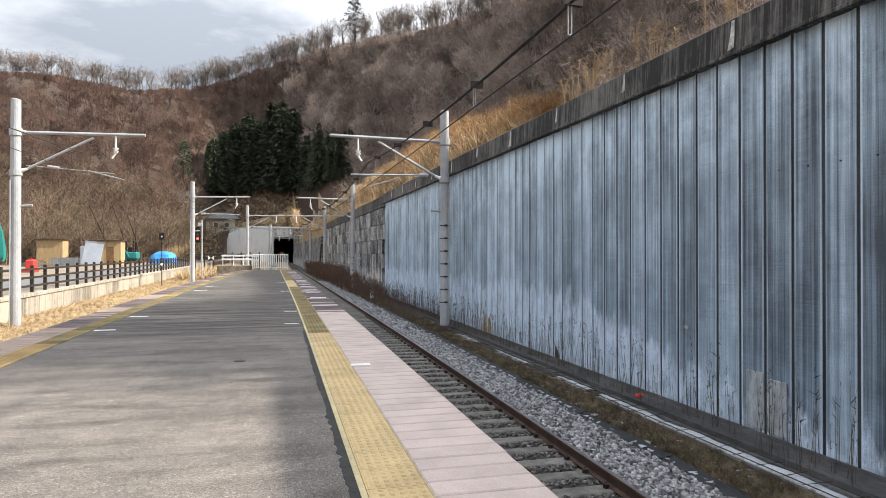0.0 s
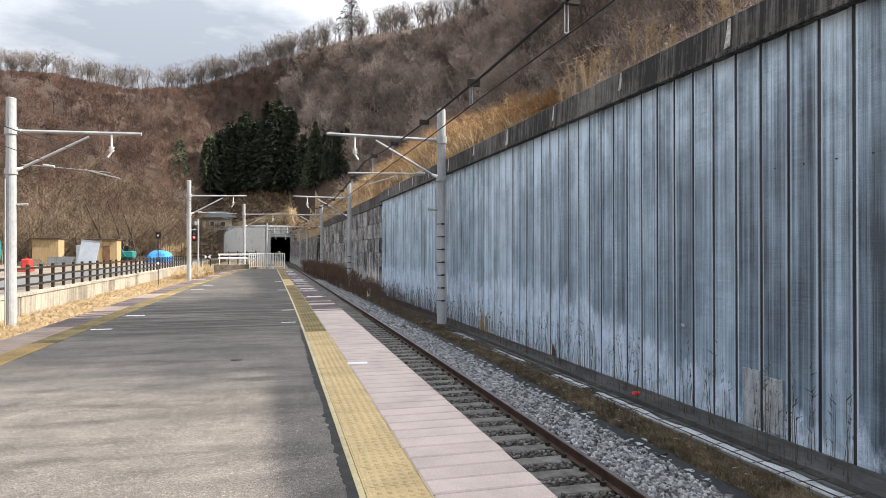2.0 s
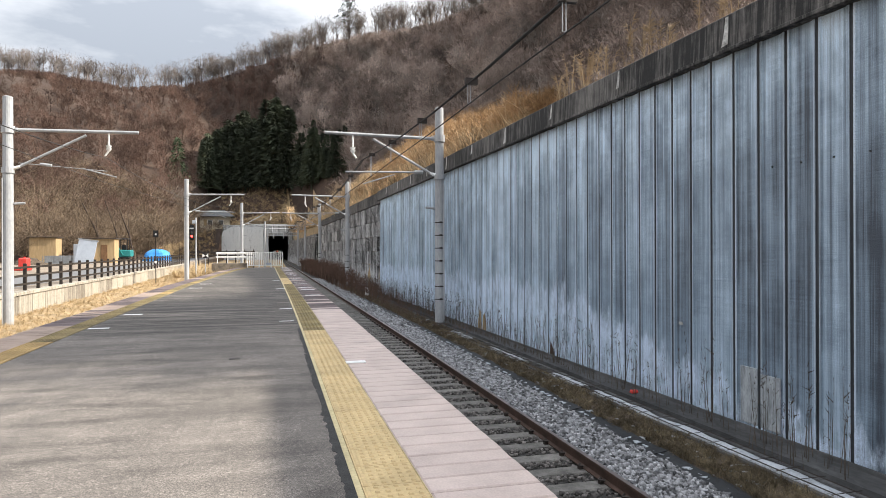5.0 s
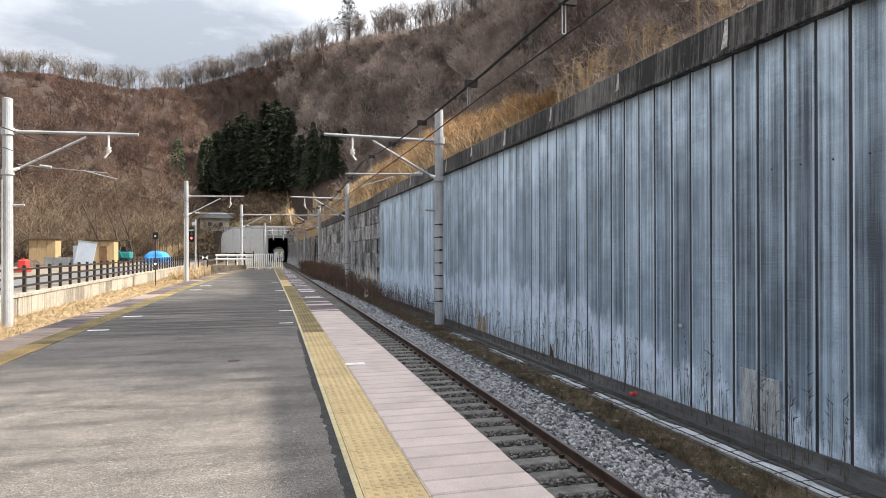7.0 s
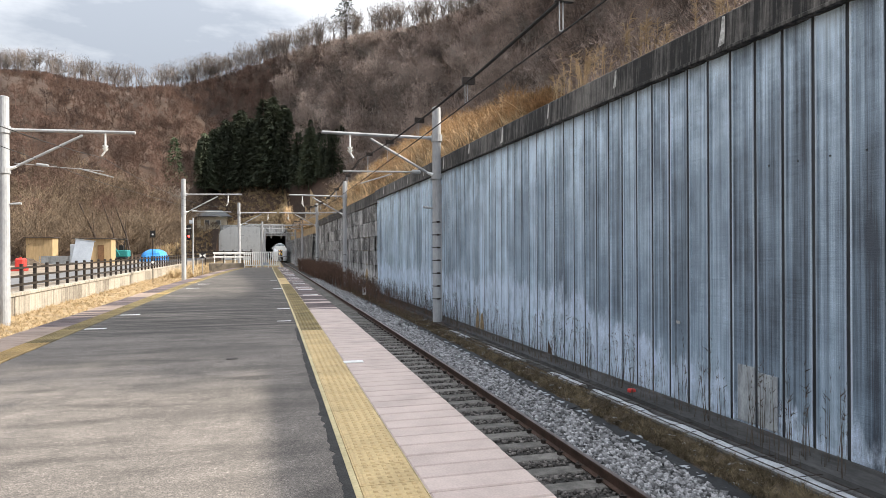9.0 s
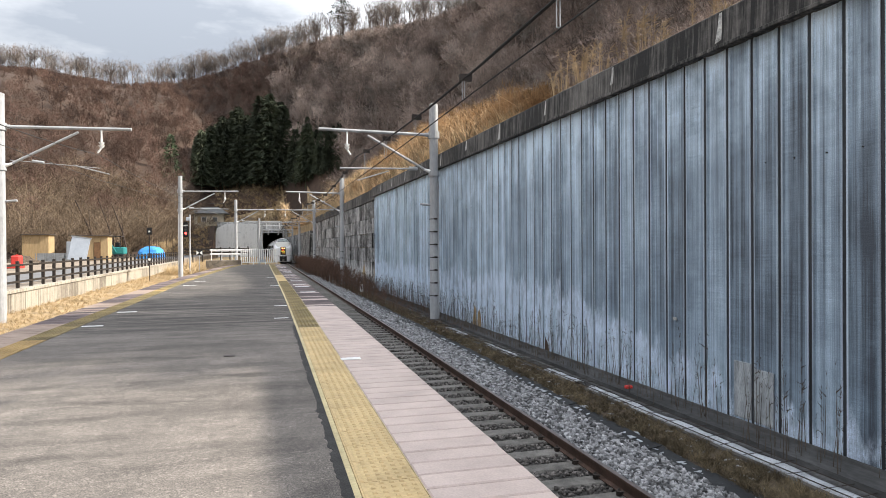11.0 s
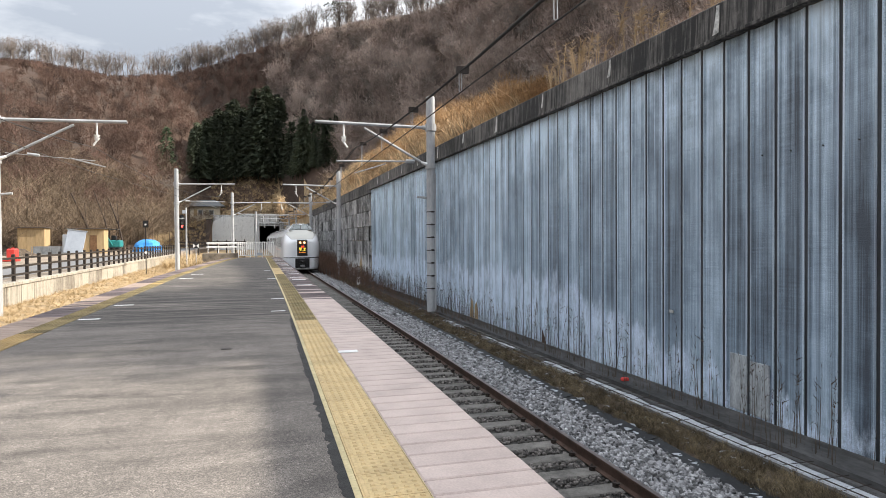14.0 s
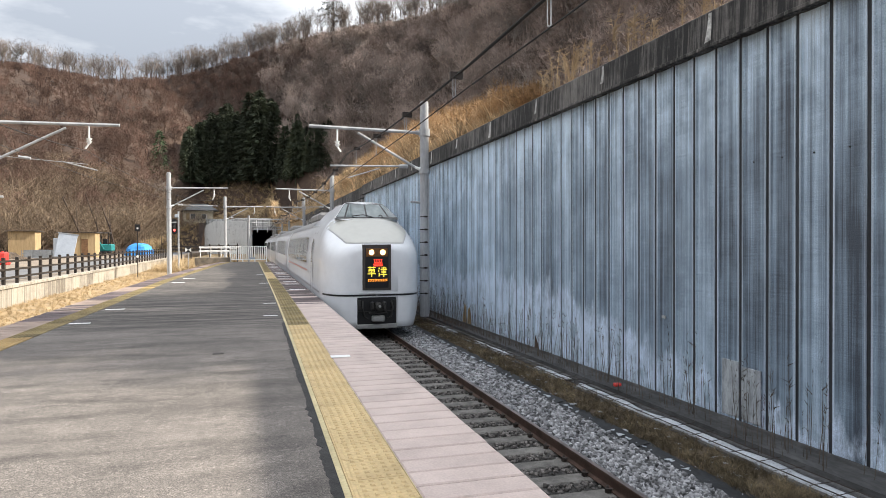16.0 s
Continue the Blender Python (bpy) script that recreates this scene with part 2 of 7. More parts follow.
def asphalt_mat():
    """Worn platform asphalt: aggregate grain, streaks across, dark stains."""
    m = bpy.data.materials.new("worn_asphalt")
    m.use_nodes = True
    n, l = m.node_tree.nodes, m.node_tree.links
    b = n["Principled BSDF"]
    b.inputs["Roughness"].default_value = 0.88
    geo = n.new("ShaderNodeNewGeometry")
    last = None
    for sx, sy, det, lo, hi, d0, d1 in ((0.30, 0.8, 6, 0.34, 0.58, 0.84, 1.08), (0.5, 2.2, 6, 0.34, 0.56, 0.80, 1.07), (0.8, 1.9, 6, 0.58, 0.69, 1.0, 0.62), (2.2, 2.2, 4, 0.3, 0.7, 0.82, 1.12), (9, 9, 5, 0.3, 0.7, 0.86, 1.12), (34, 34, 4, 0.32, 0.68, 0.74, 1.24), (95, 95, 3, 0.36, 0.64, 0.45, 1.5)):
        mp = n.new("ShaderNodeMapping")
        mp.inputs["Scale"].default_value = (sx, sy, 1)
        t = n.new("ShaderNodeTexNoise")
        t.inputs["Scale"].default_value = 1
        t.inputs["Detail"].default_value = det
        t.inputs["Distortion"].default_value = 0.4 if sx < 3 else 0.0
        r = n.new("ShaderNodeMapRange")
        for s, v in zip(("From Min", "From Max", "To Min", "To Max"), (lo, hi, d0, d1)):
            r.inputs[s].default_value = v
        l.new(geo.outputs["Position"], mp.inputs["Vector"])
        l.new(mp.outputs["Vector"], t.inputs["Vector"])
        l.new(t.outputs["Fac"], r.inputs["Value"])
        if last is None:
            last = r.outputs["Result"]
        else:
            k = n.new("ShaderNodeMath")
            k.operation = "MULTIPLY"
            l.new(last, k.inputs[0])
            l.new(r.outputs["Result"], k.inputs[1])
            last = k.outputs[0]
    # the far stretch is darker, with a ragged edge
    sep = n.new("ShaderNodeSeparateXYZ")
    l.new(geo.outputs["Position"], sep.inputs[0])
    mp = n.new("ShaderNodeMapping")
    mp.inputs["Scale"].default_value = (0.35, 2.4, 1)
    rag = n.new("ShaderNodeTexNoise")
    rag.inputs["Scale"].default_value = 1
    rag.inputs["Detail"].default_value = 6
    l.new(geo.outputs["Position"], mp.inputs["Vector"])
    l.new(mp.outputs["Vector"], rag.inputs["Vector"])
    ma = n.new("ShaderNodeMath")
    ma.operation = "MULTIPLY_ADD"
    l.new(rag.outputs["Fac"], ma.inputs[0])
    ma.inputs[1].default_value = 8.0
    l.new(sep.outputs["Y"], ma.inputs[2])
    dr = n.new("ShaderNodeMapRange")
    for s, v in zip(("From Min", "From Max", "To Min", "To Max"), (16.0, 18.0, 1.0, 0.66)):
        dr.inputs[s].default_value = v
    l.new(ma.outputs[0], dr.inputs["Value"])
    k = n.new("ShaderNodeMath")
    k.operation = "MULTIPLY"
    l.new(last, k.inputs[0])
    l.new(dr.outputs["Result"], k.inputs[1])
    last = k.outputs[0]
    # streaks across the darker far stretch, and pale stone chips everywhere
    mp = n.new("ShaderNodeMapping")
    mp.inputs["Scale"].default_value = (0.22, 4.5, 1)
    cross_noise = n.new("ShaderNodeTexNoise")
    cross_noise.inputs["Scale"].default_value = 1
    cross_noise.inputs["Detail"].default_value = 6
    cross_noise.inputs["Roughness"].default_value = 0.65
    cross_noise.inputs["Distortion"].default_value = 0.3
    l.new(geo.outputs["Position"], mp.inputs["Vector"])
    l.new(mp.outputs["Vector"], cross_noise.inputs["Vector"])
    old = n.new("ShaderNodeMapRange")
    for s, v in zip(("From Min", "From Max", "To Min", "To Max"), (15.6, 18.2, 0.10, 1.0)):
        old.inputs[s].default_value = v
    l.new(ma.outputs[0], old.inputs["Value"])
    dm = n.new("ShaderNodeMapRange")
    for s, v in zip(("From Min", "From Max", "To Min", "To Max"), (0.36, 0.64, -0.62, 0.62)):
        dm.inputs[s].default_value = v
    l.new(cross_noise.outputs["Fac"], dm.inputs["Value"])
    chips = n.new("ShaderNodeTexVoronoi")
    chips.inputs["Scale"].default_value = 55
    l.new(geo.outputs["Position"], chips.inputs["Vector"])
    cs = n.new("ShaderNodeSeparateColor")
    l.new(chips.outputs["Color"], cs.inputs[0])
    cm = n.new("ShaderNodeMapRange")
    for s, v in zip(("From Min", "From Max", "To Min", "To Max"), (0.84, 1.0, 0.0, 0.5)):
        cm.inputs[s].default_value = v
    l.new(cs.outputs[0], cm.inputs["Value"])
    for a, c, how in ((dm.outputs["Result"], old.outputs["Result"], "MULTIPLY"), (None, 1.0, "ADD"), (None, last, "MULTIPLY"), (None, cm.outputs["Result"], "CHIP")):
        k = n.new("ShaderNodeMath")
        k.operation = "MULTIPLY" if how == "CHIP" else how
        l.new(step if a is None else a, k.inputs[0])
        if isinstance(c, float):
            k.inputs[1].default_value = c
        else:
            l.new(c, k.inputs[1])
        if how == "CHIP":
            k2 = n.new("ShaderNodeMath")
            k2.operation = "ADD"
            l.new(step, k2.inputs[0])
            l.new(k.outputs[0], k2.inputs[1])
            k = k2
        step = k.outputs[0]
    last = step
    mul = n.new("ShaderNodeMix")
    mul.data_type, mul.blend_type = "RGBA", "MULTIPLY"
    mul.inputs[0].default_value = 1
    mul.inputs[6].default_value = (0.145, 0.128, 0.114, 1)
    l.new(last, mul.inputs[7])
    l.new(mul.outputs[2], b.inputs["Base Color"])
    bp = n.new("ShaderNodeBump")
    bp.inputs["Strength"].default_value = 0.5
    bp.inputs["Distance"].default_value = 0.006
    l.new(t.outputs["Fac"], bp.inputs["Height"])
    l.new(bp.outputs["Normal"], b.inputs["Normal"])
    return m


M_ASPHALT = asphalt_mat()
M_PAVER = mat("pink_paver", (0.56, 0.46, 0.42), 0.85, var=0.1, scale=2.0, fine=60, bump=0.2, per_object=0.05)
M_YELLOW = mat("yellow_tactile", (0.62, 0.465, 0.245), 0.8, var=0.14, scale=1.5, fine=40, bump=0.15, per_object=0.05)
M_WHITE = mat("white_paint", (0.84, 0.84, 0.83), 0.6, var=0.1, scale=2, fine=20, bump=0.05)
M_CONC_DARK = mat("dark_concrete", (0.14, 0.14, 0.14), 0.9, var=0.3, scale=1.5, fine=25, bump=0.25)
M_BALLAST_RUST = mat("rusty_ballast", (0.17, 0.155, 0.145), 0.95, var=0.3, scale=6, fine=60, bump=0.3, island=0.7)
M_BALLAST = mat("ballast", (0.34, 0.34, 0.35), 0.95, var=0.3, scale=6, fine=60, bump=0.3, island=0.75)
M_BALLAST_BED = mat("ballast_bed", (0.07, 0.066, 0.062), 0.95, var=0.35, scale=9, fine=50, bump=0.8, dist=0.03)
M_RAIL = mat("rusty_rail", (0.10, 0.06, 0.045), 0.7, 0.3, var=0.25, scale=4, fine=60)
M_RAILTOP = mat("worn_rail_top", (0.30, 0.25, 0.23), 0.35, 0.8, var=0.15, scale=4, fine=60)
M_SLEEPER = mat("sleeper_concrete", (0.19, 0.18, 0.165), 0.9, var=0.25, scale=5, fine=50, per_object=0.2)
M_SOIL = mat("soil", (0.13, 0.098, 0.072), 1.0, var=0.35, scale=4, fine=30, bump=0.8, dist=0.03)
M_DRY = mat("dry_grass_ground", (0.43, 0.315, 0.18), 1.0, var=0.25, scale=1.0, fine=14, bump=0.8, dist=0.05)
M_STEEL = mat("galvanised_steel", (0.42, 0.43, 0.445), 0.5, 0.0, var=0.15, scale=1.5, fine=20, bump=0.05, stretch=(1, 1, 0.3))
M_DARKMETAL = mat("dark_metal", (0.045, 0.035, 0.03), 0.6, 0.3, var=0.2, scale=5, fine=30)
M_CABLE = mat("cable", (0.03, 0.028, 0.026), 0.6, 0.4, var=0.1, scale=5, fine=30, bump=0)
M_HILL = mat("leaf_litter", (0.080, 0.050, 0.035), 1.0, var=0.3, scale=0.05, fine=0.9, bump=0.6, dist=0.4, dark=(0.042, 0.028, 0.021))
# red-brown left, grey right; tones also pushed apart to offset sun and shade
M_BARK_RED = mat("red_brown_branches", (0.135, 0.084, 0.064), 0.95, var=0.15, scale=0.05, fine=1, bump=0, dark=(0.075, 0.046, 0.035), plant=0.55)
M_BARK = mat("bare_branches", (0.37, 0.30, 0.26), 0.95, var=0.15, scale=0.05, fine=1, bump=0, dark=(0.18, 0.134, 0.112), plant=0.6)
M_PALEBARK = mat("pale_branches", (0.33, 0.285, 0.25), 0.95, var=0.2, scale=0.1, fine=2, bump=0, plant=0.3)
M_RIDGE = mat("ridge_branches", (0.20, 0.165, 0.145), 0.95, var=0.2, scale=0.1, fine=2, bump=0, plant=0.45)
M_SHRUB = mat("tan_brush", (0.215, 0.158, 0.108), 0.95, var=0.25, scale=0.1, fine=2, bump=0, plant=0.45)
M_CEDAR = mat("cedar_foliage", (0.055, 0.066, 0.036), 0.9, var=0.3, scale=0.3, fine=3, bump=0, dark=(0.030, 0.040, 0.024), plant=0.35)
M_GRASS = mat("golden_grass", (0.66, 0.48, 0.285), 0.95, var=0.25, scale=0.4, fine=4, bump=0, island=0.35, plant=0.6)
M_PANEL = panel_mat()
M_COPING = wall_mat("coping_concrete", (0.27, 0.255, 0.24), (0.014, 0.014, 0.014), (0.2, 0.2, 0.2), -9.0, 0.85, 4.0, 0.48, 0.80, 0.0, 0.10)
M_BLOCK = wall_mat("old_block_wall", (0.50, 0.50, 0.495), (0.018, 0.018, 0.018), (0.66, 0.66, 0.66), 0.6, 0.8, 9.0, 0.49, 0.60, 0.14, 0.06)
M_PORTAL = wall_mat("portal_concrete", (0.66, 0.66, 0.645), (0.10, 0.10, 0.095), (0.5, 0.5, 0.5), -9.0, 0.8, 17.0, 0.40, 0.55, 0.30)
M_LWALL = wall_mat("low_wall_concrete", (0.40, 0.365, 0.305), (0.13, 0.11, 0.088), (0.4, 0.36, 0.3), -9.0, 0.85, 23.0, 0.40, 0.60)
M_STONE = mat("weathered_stone", (0.24, 0.205, 0.165), 0.95, var=0.3, scale=2.5, fine=12, bump=0.5, dist=0.03)
M_LIME = mat("lime_stain", (0.60, 0.60, 0.58), 0.8, var=0.3, scale=9, fine=40, bump=0.05)
M_YARD = mat("yard_gravel", (0.30, 0.245, 0.19), 0.95, var=0.25, scale=0.5, fine=8, bump=0.4)
M_ROADWAY = mat("yard_road", (0.17, 0.17, 0.175), 0.9, var=0.12, scale=0.6, fine=20)
M_BROWN = mat("brown_fence", (0.034, 0.026, 0.021), 0.7, var=0.2, scale=3, fine=20)
M_MATTING = mat("weed_matting", (0.028, 0.03, 0.033), 0.75, var=0.25, scale=2, fine=25, bump=0.4)
M_STALK = mat("dry_stalk", (0.085, 0.065, 0.05), 0.9, var=0.2, scale=3, fine=10, bump=0)
M_WEED = mat("brown_weeds", (0.17, 0.10, 0.07), 0.95, var=0.3, scale=1.0, fine=8, bump=0, island=0.4)
M_SNOW = mat("old_snow", (0.50, 0.53, 0.57), 0.8, var=0.16, scale=5, fine=30, bump=0.3)
M_BODY = mat("train_white", (0.77, 0.785, 0.81), 0.22, own=True, var=0.03, scale=0.8, fine=6, bump=0, spec=0.5)
M_BEIGE = mat("train_beige", (0.50, 0.495, 0.455), 0.25, var=0.03, scale=0.8, fine=6, bump=0)
M_BLACK = mat("black_plastic", (0.015, 0.015, 0.017), 0.3, var=0.1, scale=3, fine=20, bump=0)
M_GLASS = mat("dark_glass", (0.10, 0.11, 0.11), 0.06, var=0.1, scale=1, fine=4, bump=0, spec=0.8)
M_UNDER = mat("underframe", (0.03, 0.03, 0.032), 0.7, var=0.2, scale=3, fine=20)
M_TUNNEL = mat("tunnel_lining", (0.05, 0.048, 0.045), 0.95, var=0.3, scale=0.5, fine=5)
M_TAN = mat("plywood", (0.46, 0.33, 0.18), 0.85, var=0.15, scale=1.2, fine=20, stretch=(4, 4, 0.6))
M_TEAL = mat("teal_paint", (0.025, 0.22, 0.22), 0.5, var=0.12, scale=1.5, fine=15)
M_BLUE = mat("blue_tarp", (0.05, 0.30, 0.75), 0.55, var=0.12, scale=1.5, fine=10)
M_RED = mat("red_paint", (0.62, 0.05, 0.04), 0.55, var=0.1, scale=2, fine=15)
M_PALE = mat("pale_panel", (0.36, 0.40, 0.46), 0.6, var=0.08, scale=1, fine=10)
M_ROOF = mat("grey_roof", (0.13, 0.138, 0.14), 0.7, var=0.15, scale=1, fine=10)
M_CREAM = mat("cream_render", (0.62, 0.55, 0.42), 0.85, var=0.1, scale=1, fine=10)
M_LAMP = glow("headlamp_glow", (1.0, 0.60, 0.25), 2.2)
M_LED_R = glow("led_red", (1.0, 0.06, 0.03), 0.9)
M_LED_Y = glow("led_yellow", (0.85, 0.72, 0.08), 0.55)
M_LED_O = glow("led_orange", (1.0, 0.36, 0.04), 0.8)
M_SIGRED = glow("signal_red", (1.0, 0.05, 0.04), 4.0)


# ---------------------------------------------------------------- builders
def part(name, data, material, parent=None, label=""):
    """Link a bmesh, a (verts, faces) pair or a mesh as one mesh object."""
    if isinstance(data, bmesh.types.BMesh):
        me = bpy.data.meshes.new(name)
        data.to_mesh(me)
        data.free()
    elif isinstance(data, tuple):
        me = bpy.data.meshes.new(name)
        me.from_pydata(data[0], [], data[1])
    else:
        me = data
    if material and not me.materials:
        me.materials.append(material)
    ob = new(name, me)
    if parent is not None:
        ob.parent = parent
    if label:
        ob["label"] = label
    return ob


def empty(name, m, label, category, group="", kind=""):
    ob = new(name)
    ob.empty_display_size = 0.2
    ob.matrix_basis = m
    return tagged(ob, label, category, group, kind)


def smooth(ob):
    ob.data.polygons.foreach_set("use_smooth", [True] * len(ob.data.polygons))
    return ob


def box(bm, x0, x1, y0, y1, z0, z1, bevel=0.0):
    r = bmesh.ops.create_cube(bm, size=1.0)
    vs = r["verts"]
    for v in vs:
        v.co = Vector(((x0 + x1) / 2 + v.co.x * (x1 - x0), (y0 + y1) / 2 + v.co.y * (y1 - y0), (z0 + z1) / 2 + v.co.z * (z1 - z0)))
    if bevel:
        es = list({e for v in vs for e in v.link_edges})
        bmesh.ops.bevel(bm, geom=es, offset=bevel, segments=1, affect="EDGES", profile=0.5)
    return bm


def boxes(*specs, bevel=0.0):
    bm = bmesh.new()
    for s in specs:
        box(bm, *s, bevel=bevel)
    return bm


def rod(bm, a, b, r0, r1=None, n=8):
    """A capped tapered rod from a to b."""
    a, b = Vector(a), Vector(b)
    r1 = r0 if r1 is None else r1
    d = b - a
    q = d.to_track_quat("Z", "Y").to_matrix().to_4x4()
    bmesh.ops.create_cone(bm, cap_ends=True, segments=n, radius1=r0, radius2=r1, depth=d.length, matrix=Matrix.Translation((a + b) / 2) @ q)
    return bm


def rods(*specs, n=8):
    bm = bmesh.new()
    for s in specs:
        rod(bm, *s, n=n)
    return bm


def off(y):
    """Sideways drift of the railway as it bends away from the near straight."""
    return -0.0139 * 5.0 * math.log1p(math.exp(min((y - 16.0) / 5.0, 40)))


def sweep(section, ys, closed=False, drift=off):
    """Sweep an (x, z) outline along the line of the railway."""
    n = len(section)
    vs = [(x + drift(y), y, z) for y in ys for x, z in section]
    k = n if closed else n - 1
    fs = [(i * n + j, (i + 1) * n + j, (i + 1) * n + (j + 1) % n, i * n + (j + 1) % n) for i in range(len(ys) - 1) for j in range(k)]
    if closed:
        fs += [tuple(range(n)), tuple((len(ys) - 1) * n + j for j in reversed(range(n)))]
    return vs, fs


def still(y):
    return 0.0


def frange(a, b, step):
    return [a + (b - a) * i / max(1, round((b - a) / step)) for i in range(max(1, round((b - a) / step)) + 1)]


def wall_x(y):
    return 6.85 - 0.0199 * y


def wall_drift(y):
    return -0.0199 * y


def ramp_z(y, pts):
    return float(np.interp(y, [p[0] for p in pts], [p[1] for p in pts]))


RAIL_Z = -1.05
TRACK_X = 3.23
PLAT_END = 59.0
TUNNEL_Y = 172.0

# ---------------------------------------------------------------- ground and hill
RIDGE = [(-75, 12), (-21, 12.9), (-17, 13.2), (-11.4, 12.7), (-7, 13.4), (-4.5, 14.2), (2, 16.8), (6.1, 18.1), (9.9, 18.7), (13.9, 19.4), (17.4, 20.6), (22.3, 22.5), (30, 25), (40, 25), (50, 20), (62, 15), (110, 12)]
RIDGE_R = [(-75, 330), (-21, 335), (-11, 330), (-4, 315), (2, 285), (6, 270), (14, 225), (22, 180), (40, 130), (60, 110), (110, 110)]
FOOT_R = [(-75, 95), (-21, 105), (-14, 118), (-9, 128), (-5, 168), (-4.4, 172.5), (1.0, 175.5), (1.8, 135), (2.5, 108), (4, 77.5), (6, 56), (8, 43.7), (11, 33), (14, 26.6), (18, 21.1), (24, 16.4), (32, 12.9), (40, 10.9), (48, 9.6), (60, 8.5), (80, 7.8), (110, 8.6)]
BASE = [(-75, -0.1), (-12, -0.1), (-8, 2.5), (-5, 6.8), (1, 7.8), (1.8, 5.4), (2.5, 4.75), (110, 4.75)]
RISE_R = [(-75, 95), (-21, 105), (-14, 118), (-9, 145), (-5, 193), (1.0, 188), (3, 165), (8, 135), (14, 118), (22, 98), (30, 80), (40, 62), (60, 45), (110, 45)]
CREST = [(0, 4.9), (10, 5.2), (20, 6.0), (27, 7.3), (34, 8.9), (48, 10.2), (70, 10.6), (100, 11.0), (130, 9.0), (172, 7.8)]


def interp(table, v):
    return np.interp(v, [p[0] for p in table], [p[1] for p in table])


def hill_z(x, y):
    """Height of the hillside: foot, convex slope and ridge by bearing."""
    az = np.degrees(np.arctan2(x, y))
    r = np.hypot(x, y)
    rh, r1 = interp(RISE_R, az), interp(RIDGE_R, az)
    top = r1 * np.tan(np.radians(interp(RIDGE, az))) + 1.5
    # grassy bank from the wall top to its crest, then a shelf before the main hill
    q = np.clip((x - (6.85 - 0.0199 * y) - 0.7) / 8.0, 0, 1)
    bank = 4.75 + (interp(CREST, y) - 4.75) * q * (2 - q)
    w = np.clip((az - 1.0) / 1.5, 0, 1)
    base = interp(BASE, az) * (1 - w) + bank * w
    u = np.clip((r - rh) / np.maximum(r1 - rh, 1), 0, 1)
    lump = (np.sin(x * 0.043 + 1.3) * np.cos(y * 0.037) + 0.6 * np.sin(x * 0.11 + y * 0.07)) * 4.0 * np.clip((u - 0.2) * 3, 0, 1) * np.clip((1 - u) * 4, 0, 1)
    return base + (top - base) * u ** 0.95 + lump - np.clip((r - r1) / 120.0, 0, 1) * 30


def golden(x, y):
    """True on the grassy strip just above the retaining wall."""
    if -13.5 < x < 5 and 170 <= y < 196:
        return True
    return 19 < y < 172 and x > 2 and x - (6.85 - 0.0199 * y) < min(7.0, 1.0 + (y - 17) * 0.3)


def build_hill():
    az = np.radians(np.concatenate([np.linspace(-75, -24, 22), np.linspace(-23, 52, 170), np.linspace(53.5, 110, 36)]))
    k = np.linspace(0, 1, 90)
    vs, n = [], len(k)
    for a in az:
        d = math.degrees(a)
        r0, r1 = float(interp(FOOT_R, d)), float(interp(RIDGE_R, d))
        rr = r0 + (r1 * 1.35 - r0) * k[1:] ** 1.4
        toe, toe_z = (r0 - 9.0, -1.25) if d < -4.6 else (r0 - 0.3, -1.25)
        if -4.6 <= d <= 1.6:
            toe = r0 - 0.05
            toe_z = float(hill_z(np.array([r0 * math.sin(a)]), np.array([r0 * math.cos(a)]))[0])
        x, y = rr * math.sin(a), rr * math.cos(a)
        vs.append(np.array([[toe * math.sin(a), toe * math.cos(a), toe_z]]))
        vs.append(np.stack([x, y, hill_z(x, y + 1e-9)], 1))
    v = np.concatenate(vs)
    fs = [(i * n + j, (i + 1) * n + j, (i + 1) * n + j + 1, i * n + j + 1) for i in range(len(az) - 1) for j in range(n - 1)]
    ob = part("hillside", (v.tolist(), fs), M_HILL)
    ob.data.materials.append(M_DRY)
    for p in ob.data.polygons:
        if golden(p.center.x, p.center.y):
            p.material_index = 1
    smooth(ob)
    tagged(ob, "steep wooded hillside with brown leaf litter", "hill", kind="structure")


build_hill()
tagged(part("ground", ([(-1500, -1500, -1.3), (1500, -1500, -1.3), (1500, 1500, -1.3), (-1500, 1500, -1.3)], [(0, 1, 2, 3)]), M_SOIL), "flat bare earth ground", "ground", kind="structure")
# distant ridges that close the valley behind
tagged(part("backdrop", ([(1400 * math.cos(a), 1400 * math.sin(a), z) for a in np.linspace(0, 2 * math.pi, 49)[:-1] for z in (-2, 90 + 40 * math.sin(5 * a))], [(2 * i, (2 * i + 2) % 96, (2 * i + 3) % 96, 2 * i + 1) for i in range(48)]), M_HILL), "far brown wooded ridge", "ridge", kind="structure")

# ---------------------------------------------------------------- platform
LEFT_EDGE = [(-10, -4.72), (30, -4.66), (40, -4.35), (50, -3.95), (PLAT_END, -3.3)]


def left_edge(y):
    return ramp_z(y, LEFT_EDGE)


PY = frange(-6, PLAT_END, 1.0)


def strip(xa, xb, z, ya, yb, step=1.0, depth=0.1):
    """A slab between two lines xa(y), xb(y) with its top at z."""
    ys = frange(ya, yb, step)
    vs = [p for y in ys for p in ((xa(y), y, z), (xb(y), y, z), (xb(y), y, z - depth), (xa(y), y, z - depth))]
    fs = []
    for i in range(len(ys) - 1):
        for j in range(4):
            fs.append((i * 4 + j, i * 4 + (j + 1) % 4, i * 4 + 4 + (j + 1) % 4, i * 4 + 4 + j))
    fs += [(0, 3, 2, 1), (len(vs) - 4, len(vs) - 3, len(vs) - 2, len(vs) - 1)]
    return vs, fs


